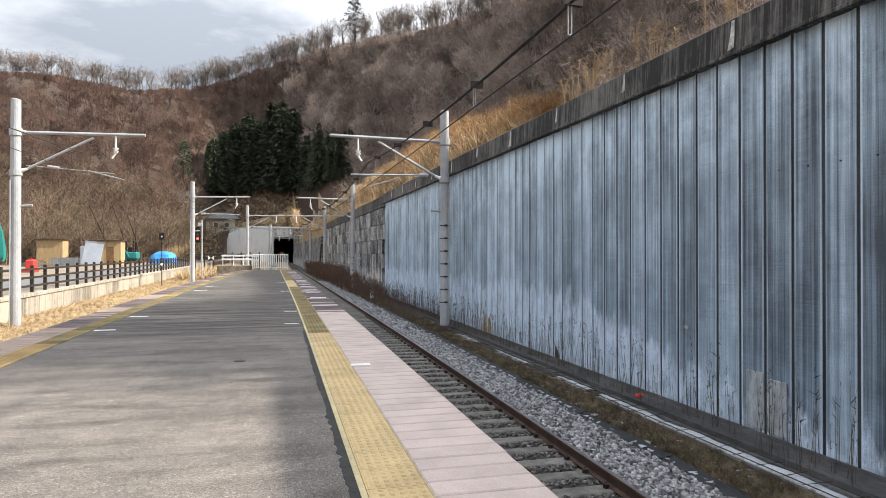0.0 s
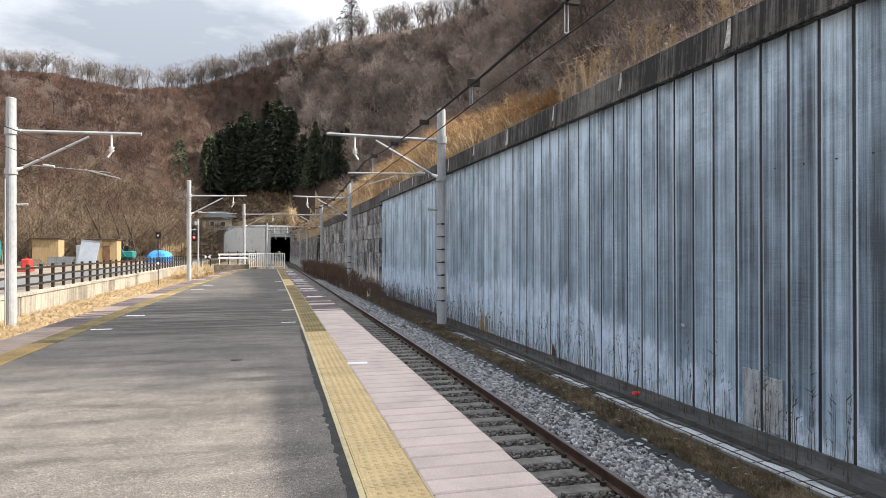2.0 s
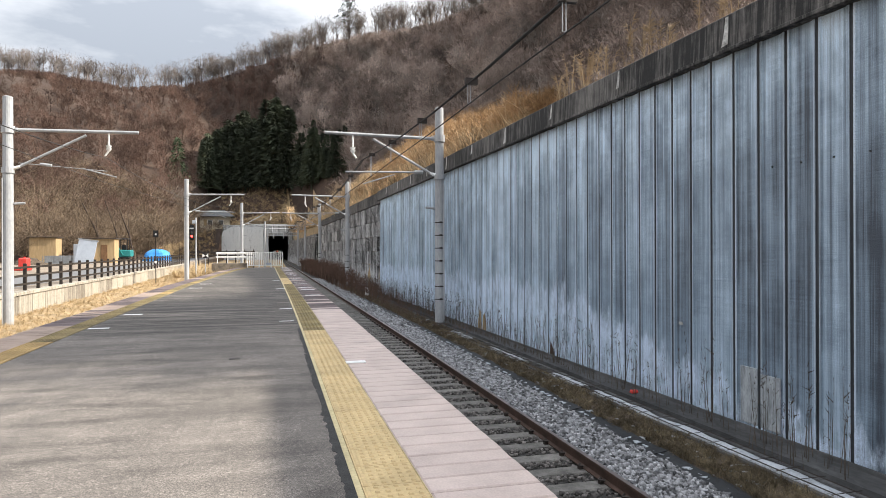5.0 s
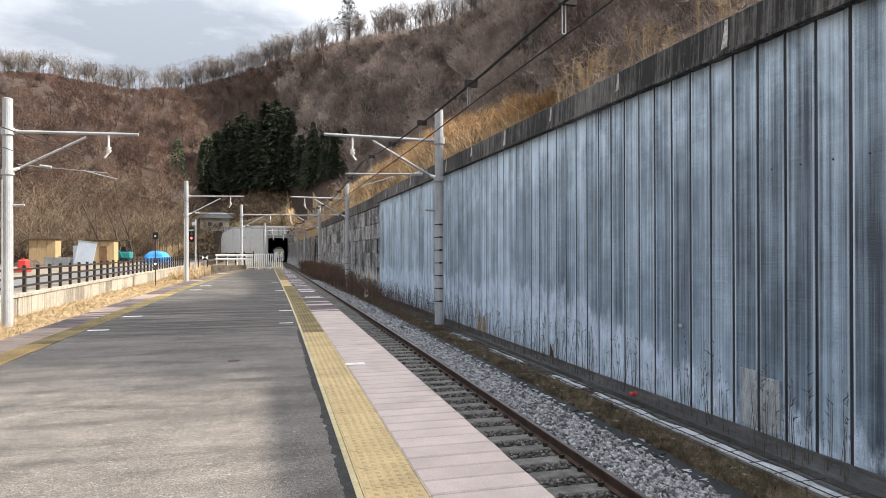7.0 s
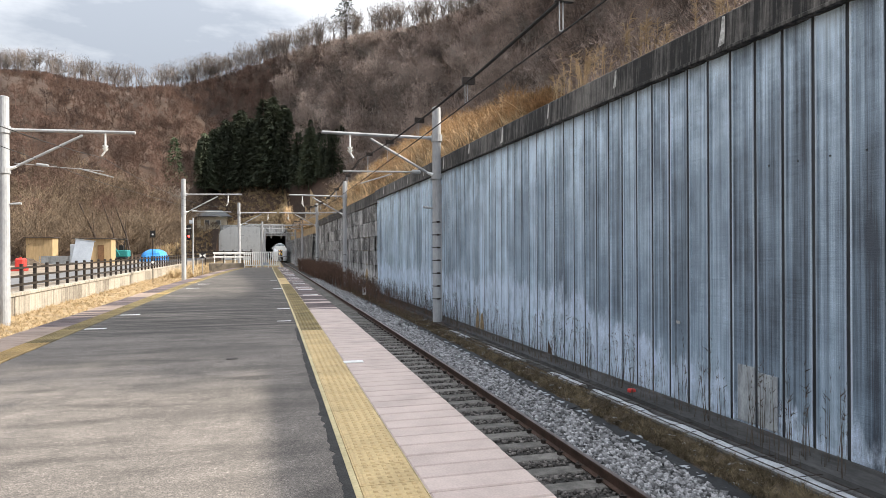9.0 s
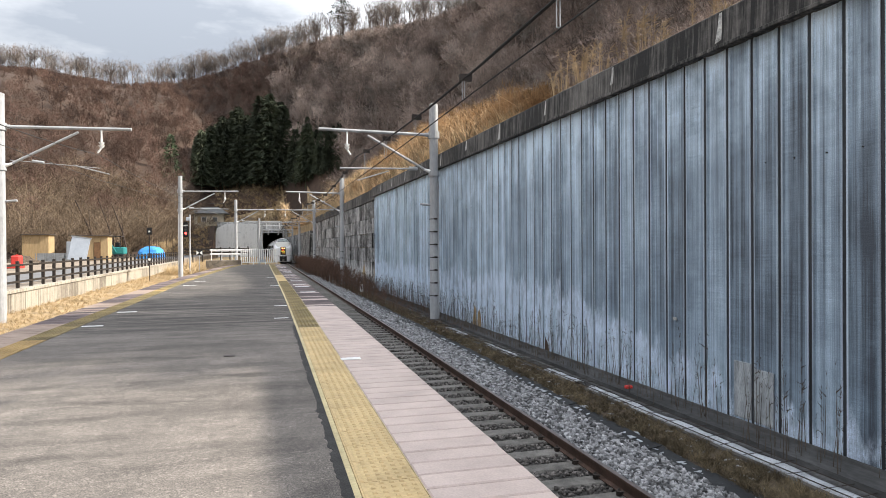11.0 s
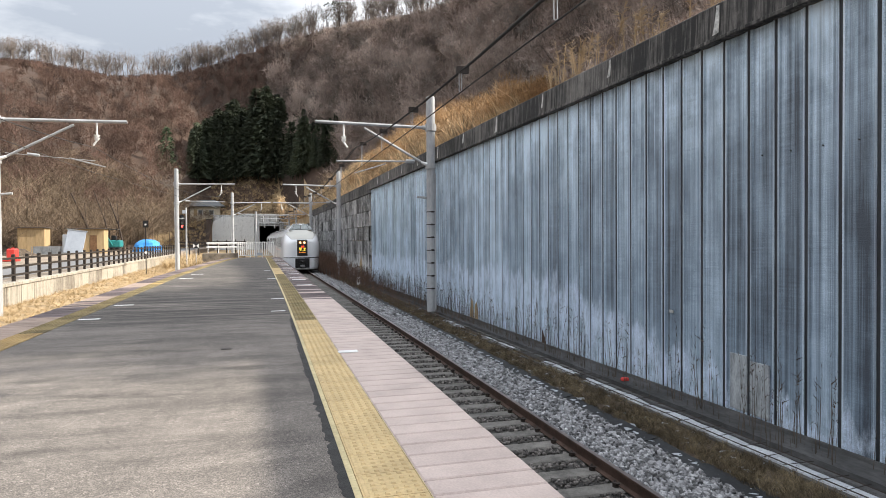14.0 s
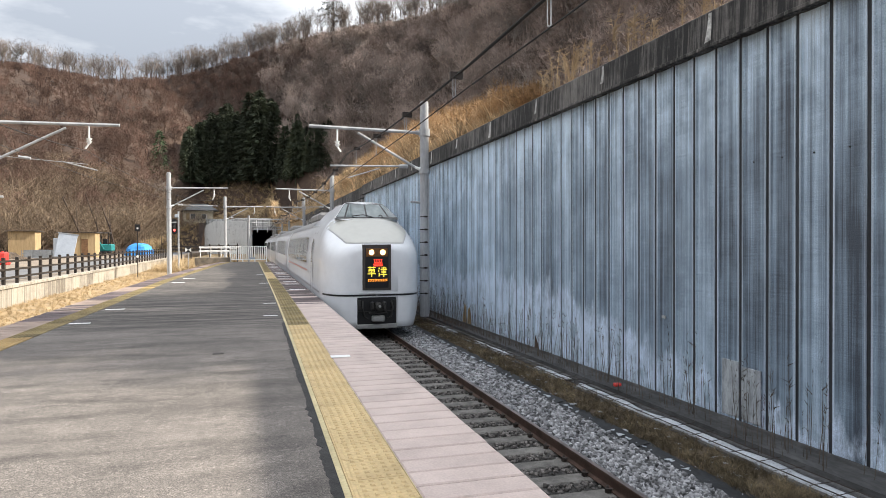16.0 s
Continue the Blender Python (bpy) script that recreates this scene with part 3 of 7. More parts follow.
platform = part("platform", strip(lambda y: left_edge(y) + 0.06, lambda y: 1.66 + off(y), -0.06, -6, PLAT_END, 1.0, 1.25), M_CONC_DARK)
tagged(platform, "long island platform edged with pink pavers", "platform", kind="structure")
asphalt = part("platform_surface", strip(lambda y: left_edge(y) + 1.06, lambda y: 0.50 + off(y), 0.0, -6, PLAT_END, 1.0, 0.055), M_ASPHALT)
tagged(asphalt, "worn grey patched asphalt platform surface", "platform", kind="structure")


def bevelled_slab(name, x0, x1, y0, y1, top, thick, inset=0.006):
    """Slab mesh with a chamfered top edge, about 28 triangles."""
    vs = [(x0, y0, top - thick), (x1, y0, top - thick), (x1, y1, top - thick), (x0, y1, top - thick),
          (x0, y0, top - inset), (x1, y0, top - inset), (x1, y1, top - inset), (x0, y1, top - inset),
          (x0 + inset, y0 + inset, top), (x1 - inset, y0 + inset, top), (x1 - inset, y1 - inset, top), (x0 + inset, y1 - inset, top)]
    fs = [(3, 2, 1, 0), (8, 9, 10, 11)] + [(i, (i + 1) % 4, 4 + (i + 1) % 4, 4 + i) for i in range(4)] + [(4 + i, 4 + (i + 1) % 4, 8 + (i + 1) % 4, 8 + i) for i in range(4)]
    me = bpy.data.meshes.new(name)
    me.from_pydata(vs, [], fs)
    return me


def tactile_mesh(length, side=1):
    """Tactile tile with five by five flat-topped studs and a guide bar along one side."""
    vs, fs = [], []

    def frustum(x0, x1, y0, y1, z0, z1, k):
        b = len(vs)
        vs.extend([(x0, y0, z0), (x1, y0, z0), (x1, y1, z0), (x0, y1, z0), (x0 + k, y0 + k, z1), (x1 - k, y0 + k, z1), (x1 - k, y1 - k, z1), (x0 + k, y1 - k, z1)])
        fs.extend([(b + 4, b + 5, b + 6, b + 7)] + [(b + i, b + (i + 1) % 4, b + 4 + (i + 1) % 4, b + 4 + i) for i in range(4)])

    frustum(0, 0.40, 0.003, length - 0.003, -0.05, 0.004, 0.002)
    frustum(0.012, 0.045, 0.015, length - 0.015, 0.004, 0.010, 0.006)
    for i in range(5):
        for j in range(5):
            cx, cy = 0.085 + i * 0.067, (j + 0.5) * length / 5
            frustum(cx - 0.017, cx + 0.017, cy - 0.017, cy + 0.017, 0.004, 0.013, 0.006)
    me = bpy.data.meshes.new("tactile_tile")
    me.from_pydata([(x if side > 0 else -x, y, z) for x, y, z in vs], [], fs if side > 0 else [tuple(reversed(f)) for f in fs])
    me.materials.append(M_YELLOW)
    return me


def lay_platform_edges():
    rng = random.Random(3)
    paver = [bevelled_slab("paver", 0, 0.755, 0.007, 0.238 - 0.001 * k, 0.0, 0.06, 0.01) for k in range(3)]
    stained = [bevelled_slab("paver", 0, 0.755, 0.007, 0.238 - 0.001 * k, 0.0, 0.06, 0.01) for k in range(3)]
    # left pavers: a darker copy whose colour offsets the sun on that edge
    sun_side = [bevelled_slab("paver", 0, 0.755, 0.007, 0.238 - 0.001 * k, 0.0, 0.06, 0.01) for k in range(3)]
    for me in sun_side:
        me.materials.append(M_PAVER_SUN)
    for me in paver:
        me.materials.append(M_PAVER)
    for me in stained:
        me.materials.append(M_PAVER_DARK)
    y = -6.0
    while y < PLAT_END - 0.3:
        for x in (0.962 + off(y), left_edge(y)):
            # beyond a set distance most pavers are the darker kind
            dark_row = y > 16.8 and rng.random() < 0.86 if x > 0 else y > 13.2 and noise.noise((y * 0.55, 7.7, 0)) + rng.uniform(-0.25, 0.25) > -0.12
            o = part("paver", rng.choice(stained if dark_row else paver if x > 0 else sun_side), None, platform)
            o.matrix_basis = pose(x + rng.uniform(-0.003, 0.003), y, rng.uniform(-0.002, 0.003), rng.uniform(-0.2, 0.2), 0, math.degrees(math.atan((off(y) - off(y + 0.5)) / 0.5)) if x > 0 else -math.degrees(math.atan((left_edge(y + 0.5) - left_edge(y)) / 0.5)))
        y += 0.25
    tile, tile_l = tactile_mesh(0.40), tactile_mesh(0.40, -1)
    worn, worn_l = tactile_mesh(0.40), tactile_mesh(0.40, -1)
    # left tiles: more orange, and darkened in colour to offset the sun
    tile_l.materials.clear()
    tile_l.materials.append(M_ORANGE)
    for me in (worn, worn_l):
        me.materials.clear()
        me.materials.append(M_YELLOW_DARK)
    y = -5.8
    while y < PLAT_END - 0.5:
        # tiles past 12.3 m are the darker kind, bar one bright run
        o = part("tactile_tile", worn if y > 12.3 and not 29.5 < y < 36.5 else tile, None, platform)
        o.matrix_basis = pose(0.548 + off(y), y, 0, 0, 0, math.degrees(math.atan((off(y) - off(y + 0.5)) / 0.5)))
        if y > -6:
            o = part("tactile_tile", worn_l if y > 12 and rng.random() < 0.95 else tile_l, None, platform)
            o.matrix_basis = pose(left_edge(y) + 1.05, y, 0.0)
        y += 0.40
    part("edge_line", strip(lambda y: 0.503 + off(y), lambda y: 0.544 + off(y), 0.006, -4, PLAT_END, 1.0, 0.05), M_YELLOW_PALE, platform, "pale yellow border line")
    part("edge_line", strip(lambda y: 0.953 + off(y), lambda y: 0.958 + off(y), 0.0, -4, PLAT_END, 1.0, 0.05), M_YELLOW_PALE, platform, "pale border line")
    vs, fs = [], []
    for i in range(300):
        y = 2.6 + i * 0.035
        k = 0.06 + 0.03 * noise.noise((y * 1.6, 3.3, 0)) + 0.04 * noise.noise((y * 9.0, 1.0, 0))
        vs += [(0.50 + off(y) - k, y, 0.0035), (0.502 + off(y), y, 0.0035), (0.502 + off(y), y, -0.01), (0.50 + off(y) - k, y, -0.01)]
    for i in range(299):
        fs += [(i * 4 + q, i * 4 + (q + 1) % 4, i * 4 + 4 + (q + 1) % 4, i * 4 + 4 + q) for q in range(4)]
    part("sealant_strip", (vs, fs), M_SEAL, asphalt, "ragged black bitumen seal")
    # painted ticks and small covers
    for x0, x1, y0, y1 in ((0.08, 0.38, 14.35, 14.45), (0.1, 0.42, 17.35, 17.47), (-3.58, -3.2, 14.0, 14.14), (-3.52, -3.1, 16.8, 16.95), (0.0, 0.36, 26.3, 26.5), (-3.4, -2.9, 27.8, 28.0), (-3.3, -2.8, 31.0, 31.2), (-0.15, 0.2, 33.6, 33.8)):
        part("painted_tick", strip(lambda y: x0, lambda y: x1, 0.007, y0, y1, 1.0, 0.004), M_WHITE, asphalt, "white painted tick")
    part("cover_plate", boxes((0.93, 1.2, 8.82, 8.97, 0.0, 0.009), bevel=0.002), M_WHITE, platform, "small pale metal plate")
    part("cover_plate", boxes((-0.64, -0.49, 9.58, 9.68, 0.0, 0.006), bevel=0.002), M_DARKMETAL, asphalt, "small dark metal cover")
    for k in range(24):
        y0 = 22 + k * 1.55 + rng.uniform(0, 0.4)
        if k % 3 != 1:
            part("painted_tick", strip(lambda y: 1.08 + off(y), lambda y: 1.60 + off(y), 0.006, y0, y0 + rng.uniform(0.12, 0.3), 1.0, 0.003), M_WHITE, platform, "white worn number mark")


# sunlit-edge copies: orange tile and paver, both darkened against the sun
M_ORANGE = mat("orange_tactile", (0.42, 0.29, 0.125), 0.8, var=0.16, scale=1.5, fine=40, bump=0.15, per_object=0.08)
M_PAVER_SUN = mat("sun_side_paver", (0.36, 0.275, 0.225), 0.85, var=0.14, scale=2.0, fine=60, bump=0.2, per_object=0.08)
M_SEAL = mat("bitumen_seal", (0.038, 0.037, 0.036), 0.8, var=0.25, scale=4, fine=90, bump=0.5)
# darker paver and tile for the far stretch
M_PAVER_DARK = mat("dark_paver", (0.15, 0.115, 0.115), 0.8, var=0.25, scale=1.5, fine=40, bump=0.2, per_object=0.35)
M_YELLOW_DARK = mat("dark_yellow_tactile", (0.27, 0.21, 0.10), 0.85, var=0.25, scale=2.0, fine=40, bump=0.2, per_object=0.2)
M_YELLOW_PALE = mat("pale_yellow_line", (0.62, 0.52, 0.30), 0.8, var=0.15, scale=3, fine=40)


def build_track():
    ys = frange(-6, 400, 2.0)
    track = empty("railway_track", pose(0, 0, 0), "single railway track on grey ballast with concrete sleepers", "railway", kind="structure")
    bed = sweep([(1.70, -1.27), (TRACK_X - 0.7, -1.225), (TRACK_X + 0.72, -1.225), (4.45, -1.225), (5.1, -1.29)], ys)
    part("ballast_bed", bed, M_BALLAST_BED, track, "dark ballast bed")
    prof = [(-0.0635, -0.15), (0.0635, -0.15), (0.0635, -0.14), (0.012, -0.125), (0.009, -0.045), (0.0325, -0.035), (0.0325, -0.004), (0.027, 0), (-0.027, 0), (-0.0325, -0.004), (-0.0325, -0.035), (-0.009, -0.045), (-0.012, -0.125), (-0.0635, -0.14)]
    for side in (-1, 1):
        c = TRACK_X + side * 0.566
        r = part("rail", sweep([(c + x, RAIL_Z + z) for x, z in reversed(prof)], ys, True), M_RAIL, track, "rusty rail with worn top")
        r.data.materials.append(M_RAILTOP)
        for p in r.data.polygons:
            if abs(p.normal.z) > 0.9 and p.center.z > RAIL_Z - 0.003:
                p.material_index = 1
    sl = boxes((-1.0, 1.0, -0.13, 0.13, -0.16, 0), bevel=0.02)
    for v in sl.verts:
        if abs(v.co.x) < 0.4:
            v.co.z -= 0.03
    me = bpy.data.meshes.new("sleeper")
    sl.to_mesh(me)
    sl.free()
    me.materials.append(M_SLEEPER)
    clip = bpy.data.meshes.new("rail_clip")
    cb = rods(((0.075, -0.05, 0.0), (0.075, -0.05, 0.055), 0.014), ((0.075, -0.05, 0.05), (0.13, 0.0, 0.045), 0.014), ((0.13, 0, 0.045), (0.075, 0.05, 0.05), 0.014), ((0.1, 0, 0), (0.1, 0, 0.035), 0.035), n=5)
    cb.to_mesh(clip)
    cb.free()
    clip.materials.append(M_DARKMETAL)
    for k in range(-19, 190):
        y = 4.2 + 0.53 * k
        o = part("sleeper", me, None, track)
        o.matrix_basis = pose(TRACK_X + off(y), y, RAIL_Z - 0.152, 0, 0, 0.3 * math.sin(k * 2.1))
        if 0 <= k < 45:
            for sx, a in ((0.566, 0), (0.566, 180), (-0.566, 0)):
                c = part("rail_clip", clip, None, track)
                c.matrix_basis = pose(TRACK_X + off(y) + sx, y, RAIL_Z - 0.15, 0, 0, a)
    return track


def stone(rng):
    v = np.array([(1, 0.9, 0.8), (-1, 1, -0.6), (1, -1, -0.8), (-1, -0.8, 1), (0.1, 0.2, 1.2), (1.3, 0.1, -0.3), (-0.3, 1.2, 0.3)]) * (0.55 + 0.75 * rng.random((7, 3)))
    bm = bmesh.new()
    for p in v:
        bm.verts.new(p)
    bmesh.ops.convex_hull(bm, input=bm.verts)
    bmesh.ops.triangulate(bm, faces=bm.faces)
    used = [x for x in bm.verts if x.link_faces]
    for i, x in enumerate(used):
        x.index = i
    out = np.array([x.co for x in used]), np.array([[x.index for x in f.verts] for f in bm.faces])
    bm.free()
    return out


def merged(name, kinds, places, material, label, category):
    """Many copies of a few vertex sets in one mesh; places: (kind, x, y, z, scale, turn)."""
    V, F, k = [], [], 0
    for kind, x, y, z, s, a in places:
        v, f = kinds[kind]
        c, sn = math.cos(a) * s, math.sin(a) * s
        V.append(np.stack([v[:, 0] * c - v[:, 1] * sn + x, v[:, 0] * sn + v[:, 1] * c + y, v[:, 2] * s + z], 1))
        F.append(f + k)
        k += len(v)
    V, F = np.concatenate(V), np.concatenate(F)
    me = bpy.data.meshes.new(name)
    me.vertices.add(len(V))
    me.vertices.foreach_set("co", V.astype(np.float32).ravel())
    me.loops.add(F.size)
    me.loops.foreach_set("vertex_index", F.astype(np.int32).ravel())
    me.polygons.add(len(F))
    me.polygons.foreach_set("loop_start", np.arange(0, F.size, 3, dtype=np.int32))
    me.update(calc_edges=True)
    tone = np.concatenate([np.full(len(kinds[p[0]][0]), (i * 0.6180339) % 1.0, np.float32) for i, p in enumerate(places)])
    me.attributes.new("plant_tone", "FLOAT", "POINT").data.foreach_set("value", tone)
    return tagged(part(name, me, material), label, category, kind="stuff")


def lay_ballast():
    rng = np.random.default_rng(11)
    kinds = [stone(rng) for _ in range(10)]
    places = []
    for n, x0, x1, y0, y1, s0, s1 in ((21000, 3.86, 4.95, 4.5, 22, 0.018, 0.036), (3500, 3.86, 5.0, -6, 4.5, 0.025, 0.045), (8000, 3.86, 5.0, 22, 62, 0.03, 0.055), (9000, 2.2, 3.72, 5, 24, 0.018, 0.032)):
        for _ in range(n):
            x, y = rng.uniform(x0, x1), rng.uniform(y0, y1)
            if x < 3.72 and ((y - 4.2) / 0.53) % 1 < 0.27 or x < 3.72 and ((y - 4.2) / 0.53) % 1 > 0.75:
                continue
            edge = max(0.0, x - 4.45)
            if rng.uniform() < edge * 0.9:
                continue
            z = -1.225 - edge * 0.1 + (0.0 if x < 3.72 else 0.045 * rng.uniform())
            places.append((int(rng.integers(10)), x + off(y), y, z + 0.01, rng.uniform(s0, s1), rng.uniform(0, 6.28)))
    merged("track_ballast", kinds, [p for p in places if p[1] - off(p[2]) < 3.72], M_BALLAST_RUST, "rust-stained ballast stones between the sleepers", "ballast")
    places = [p for p in places if p[1] - off(p[2]) >= 3.72]
    merged("ballast_stones", kinds, places, M_BALLAST, "loose crushed grey ballast stones beside the rail", "ballast")


def build_wall():
    ys = frange(-10, 38.55, 1.0)
    w = part("wall_east", sweep([(6.935, -1.4), (7.5, -1.4), (7.5, 4.98), (6.935, 4.98)], ys, True, wall_drift), M_CONC_DARK)
    tagged(w, "tall weathered blue-grey retaining wall of upright panels", "wall", kind="structure")
    # one panel: shallow tray with a raised lip on each side
    prof = [(0.0, 0.09), (0.0, 0.0), (0.03, 0.0), (0.045, 0.02), (0.24, 0.026), (0.40, 0.02), (0.412, 0.0), (0.445, 0.0), (0.445, 0.09)]
    z0, z1 = -1.15, 4.52
    n = len(prof)
    vs = [(d, t, z) for z in (z0, z1) for t, d in prof]
    fs = [(j, n + j, n + j + 1, j + 1) for j in range(n - 1)] + [tuple(range(n)), tuple(reversed(range(n, 2 * n)))]
    me = bpy.data.meshes.new("panel")
    me.from_pydata(vs, [], fs)
    me.materials.append(M_PANEL)
    # dark strip added in each gap, standing in for the joint's shade
    seal = bevelled_slab("joint_shade", 0.012, 0.08, -0.0575, -0.001, z1, z1 - z0, 0.004)
    seal.materials.append(M_JOINT)
    for k in range(-20, 64):
        y = 6.293 + 0.5035 * k + 0.022
        o = part("panel", me, None, w)
        o.matrix_basis = pose(wall_x(y), y, 0, 0, 0, 1.14)
        o = part("joint_shade", seal, None, w)
        o.matrix_basis = pose(wall_x(y), y, 0, 0, 0, 1.14)
    for ya, yb, zb in ((7.40, 7.762, -0.24), (7.824, 8.17, -0.18)):
        part("repair_patch", boxes((wall_x(7.77) - 0.006, wall_x(7.77) + 0.02, ya, yb, -1.0, zb), bevel=0.003), M_REPAIR, w, "paler mortar repair patch")
    for k in range(-1, 3):
        yh = 6.55 + 0.5035 * k
        part("tie_hole", rods(((wall_x(yh) + 0.012, yh, 2.69), (wall_x(yh) + 0.03, yh, 2.69), 0.011), n=8), M_BLACK, w, "small dark form-tie hole")
    part("wall_tag", boxes((wall_x(9.58) - 0.004, wall_x(9.58) + 0.01, 9.53, 9.63, 0.26, 0.31)), M_LIME, w, "tiny pale plate")
    rng = random.Random(8)
    for k in range(-6, 10):
        y0, y1 = 8.29 + 3.05 * k + 0.008, 8.29 + 3.05 * (k + 1) - 0.008
        ys = [y0, y1] if y1 < 38.7 else [y0, 38.7]
        part("coping", sweep([(6.70, 4.50), (6.70, 4.545), (6.724, 4.56), (6.745, 5.045), (6.77, 5.07), (7.55, 5.07), (7.55, 4.985), (6.89, 4.985), (6.89, 4.50)], ys, True, wall_drift), M_COPING, w)
        # lime run where the joint leaks
        wd, hh = rng.uniform(0.08, 0.26), rng.uniform(0.3, 0.46)
        x = 6.716
        top = 5.03
        bm = bmesh.new()
        a = [(-wd * 0.25, 0), (wd * 0.3, 0), (wd * 0.45, -hh * 0.45), (wd * 0.9, -hh), (-wd * 0.3, -hh * 0.96), (-wd * 0.35, -hh * 0.5)]
        f = [bm.verts.new((x + 0.025 * (top + dz - 4.5) / 0.545 + wall_drift(y0), y0 + dy, top + dz)) for dy, dz in a]
        bm.faces.new(f)
        r = bmesh.ops.extrude_face_region(bm, geom=bm.faces[:])
        for v in r["geom"]:
            if isinstance(v, bmesh.types.BMVert):
                v.co.x += 0.004
        part("lime_run", bm, M_LIME, w, "white lime stain")
    return w


def build_block_wall():
    """Old masonry wall that carries on beyond the panels."""
    ys = frange(38.75, 84, 3.0)
    w = part("wall_far", sweep([(7.06, -1.4), (7.7, -1.4), (7.7, 5.0), (7.06, 5.0)], ys, True, wall_drift), M_CONC_DARK)
    tagged(w, "old stained block retaining wall with dark top", "wall", kind="structure")
    rng = random.Random(4)
    heights = [-1.2, -0.35, 0.55, 1.45, 2.35, 3.3, 4.35]
    meshes = []
    for a, b in zip(heights, heights[1:]):
        bm = boxes((-0.06, 0.1, 0.008, 1.792, a + 0.008, b - 0.008), bevel=0.02)
        me = bpy.data.meshes.new("block")
        bm.to_mesh(me)
        bm.free()
        me.materials.append(M_BLOCK)
        meshes.append(me)
    for r, me in enumerate(meshes):
        y = 38.8 + (0.9 if r % 2 else 0.0)
        while y < 82:
            o = part("block", me, None, w)
            o.matrix_basis = pose(7.0 + wall_drift(y) + rng.uniform(-0.03, 0.03), y, 0, 0, 0, 1.14)
            y += 1.8
    for k in range(9):
        y0 = 38.75 + 5 * k
        part("coping", sweep([(6.9, 4.37), (6.92, 5.06), (7.75, 5.06), (7.75, 5.0), (7.05, 5.0), (7.05, 4.37)], [y0, y0 + 4.98], True, wall_drift), M_COPING, w)
    # lower concrete wall on to the tunnel
    lo = part("wall_tunnel_side", sweep([(6.4, -1.4), (7.0, -1.4), (7.2, 3.6), (6.7, 3.6)], frange(84, 171, 5), True, wall_drift), M_BLOCK)
    tagged(lo, "lower grey concrete wall towards the tunnel", "wall", kind="structure")


def build_verge():
    """Ground beside the track: soil, matting, drain with old snow, kerb."""
    v = part("verge", sweep([(5.0, -1.285), (5.3, -1.24), (5.7, -1.215), (6.0, -1.23)], frange(0, 172, 2), False, off), M_SOIL)
    tagged(v, "brown weedy soil strip between track and wall", "verge", kind="structure")
    rng = random.Random(2)
    for k in range(26):
        y = 4 + 1.25 * k
        bm = bmesh.new()
        vs = []
        for i in range(4):
            for j in range(3):
                vs.append(bm.verts.new((4.93 + 0.12 * j + rng.uniform(-0.03, 0.03) + off(y), y + i * 0.44 + rng.uniform(-0.04, 0.04), -1.262 + 0.018 * j + rng.uniform(0.0, 0.03))))
        for i in range(3):
            for j in range(2):
                bm.faces.new([vs[i * 3 + j], vs[i * 3 + j + 1], vs[i * 3 + j + 4], vs[i * 3 + j + 3]])
        r = bmesh.ops.extrude_face_region(bm, geom=bm.faces[:])
        for g in r["geom"]:
            if isinstance(g, bmesh.types.BMVert):
                g.co.z += 0.008
        part("weed_matting", bm, M_MATTING, v, "torn black weed matting")
    d = part("drain", sweep([(5.98, -1.35), (5.98, -1.19), (6.05, -1.19), (6.05, -1.27), (6.30, -1.27), (6.30, -1.17), (6.40, -1.17), (6.40, -1.35)], frange(0, 60, 2), True, wall_drift), M_CONC_DARK)
    tagged(d, "narrow concrete drain filled with old snow", "drain", kind="structure")
    for k in range(3):
        y0, vs, fs, live = 4.2 + k * 9.0, [], [], []
        for i in range(76):
            y = y0 + i * 0.119
            a, c = noise.noise((y * 1.7, 0.3, 0)), noise.noise((y * 2.3, 4.1, 0))
            live.append(noise.noise((y * 0.9, 9.7, 0)) > -0.25 + 0.035 * max(0.0, y - 10))
            w = wall_drift(y)
            vs += [(6.05 + 0.03 * a + w, y, -1.262), (6.075 + 0.05 * abs(a) + w, y, -1.18 + 0.03 * c), (6.17 + w, y, -1.155 + 0.03 * a), (6.275 - 0.06 * abs(c) + w, y, -1.18 + 0.03 * a), (6.30 - 0.03 * abs(c) + w, y, -1.262)]
        fs = [(i * 5 + q, i * 5 + q + 1, i * 5 + q + 6, i * 5 + q + 5) for i in range(75) if live[i] for q in range(4)]
        part("snow", (vs, fs), M_SNOW, d, "ragged strip of old snow")
    mesh = bpy.data.meshes.new("grate_bar")
    gb = rods(((0, 0, 0), (0.40, 0, 0.02), 0.005), n=5)
    gb.to_mesh(mesh)
    gb.free()
    mesh.materials.append(M_DARKMETAL)
    for k in range(55):
        y = 4.2 + k * 0.4 + rng.uniform(-0.08, 0.08)
        o = part("grate_bar", mesh, None, d)
        o.matrix_basis = pose(5.97 + wall_drift(y), y, -1.14, 0, 0, rng.uniform(-6, 6))
    for x in (6.02, 6.30):
        part("grate_wire", sweep([(x, -1.14), (x + 0.008, -1.132), (x, -1.124), (x - 0.008, -1.132)], frange(4, 34, 3), True, wall_drift), M_DARKMETAL, d)
    led = part("footing", sweep([(6.40, -1.35), (6.40, -1.10), (6.78, -1.07), (6.80, -1.03), (6.845, -1.03), (6.845, -1.35)], frange(-6, 60, 2), True, wall_drift), M_FOOT)
    tagged(led, "dark concrete footing along the wall", "footing", kind="structure")
    # low-lying snow crumbs on the soil
    r2 = np.random.default_rng(21)
    kinds = [stone(r2) for _ in range(4)]
    for kd in kinds:
        kd[0][:, 2] *= 0.25
    places = []
    for _ in range(620):
        y = 5 + 40 * r2.uniform() ** 1.2
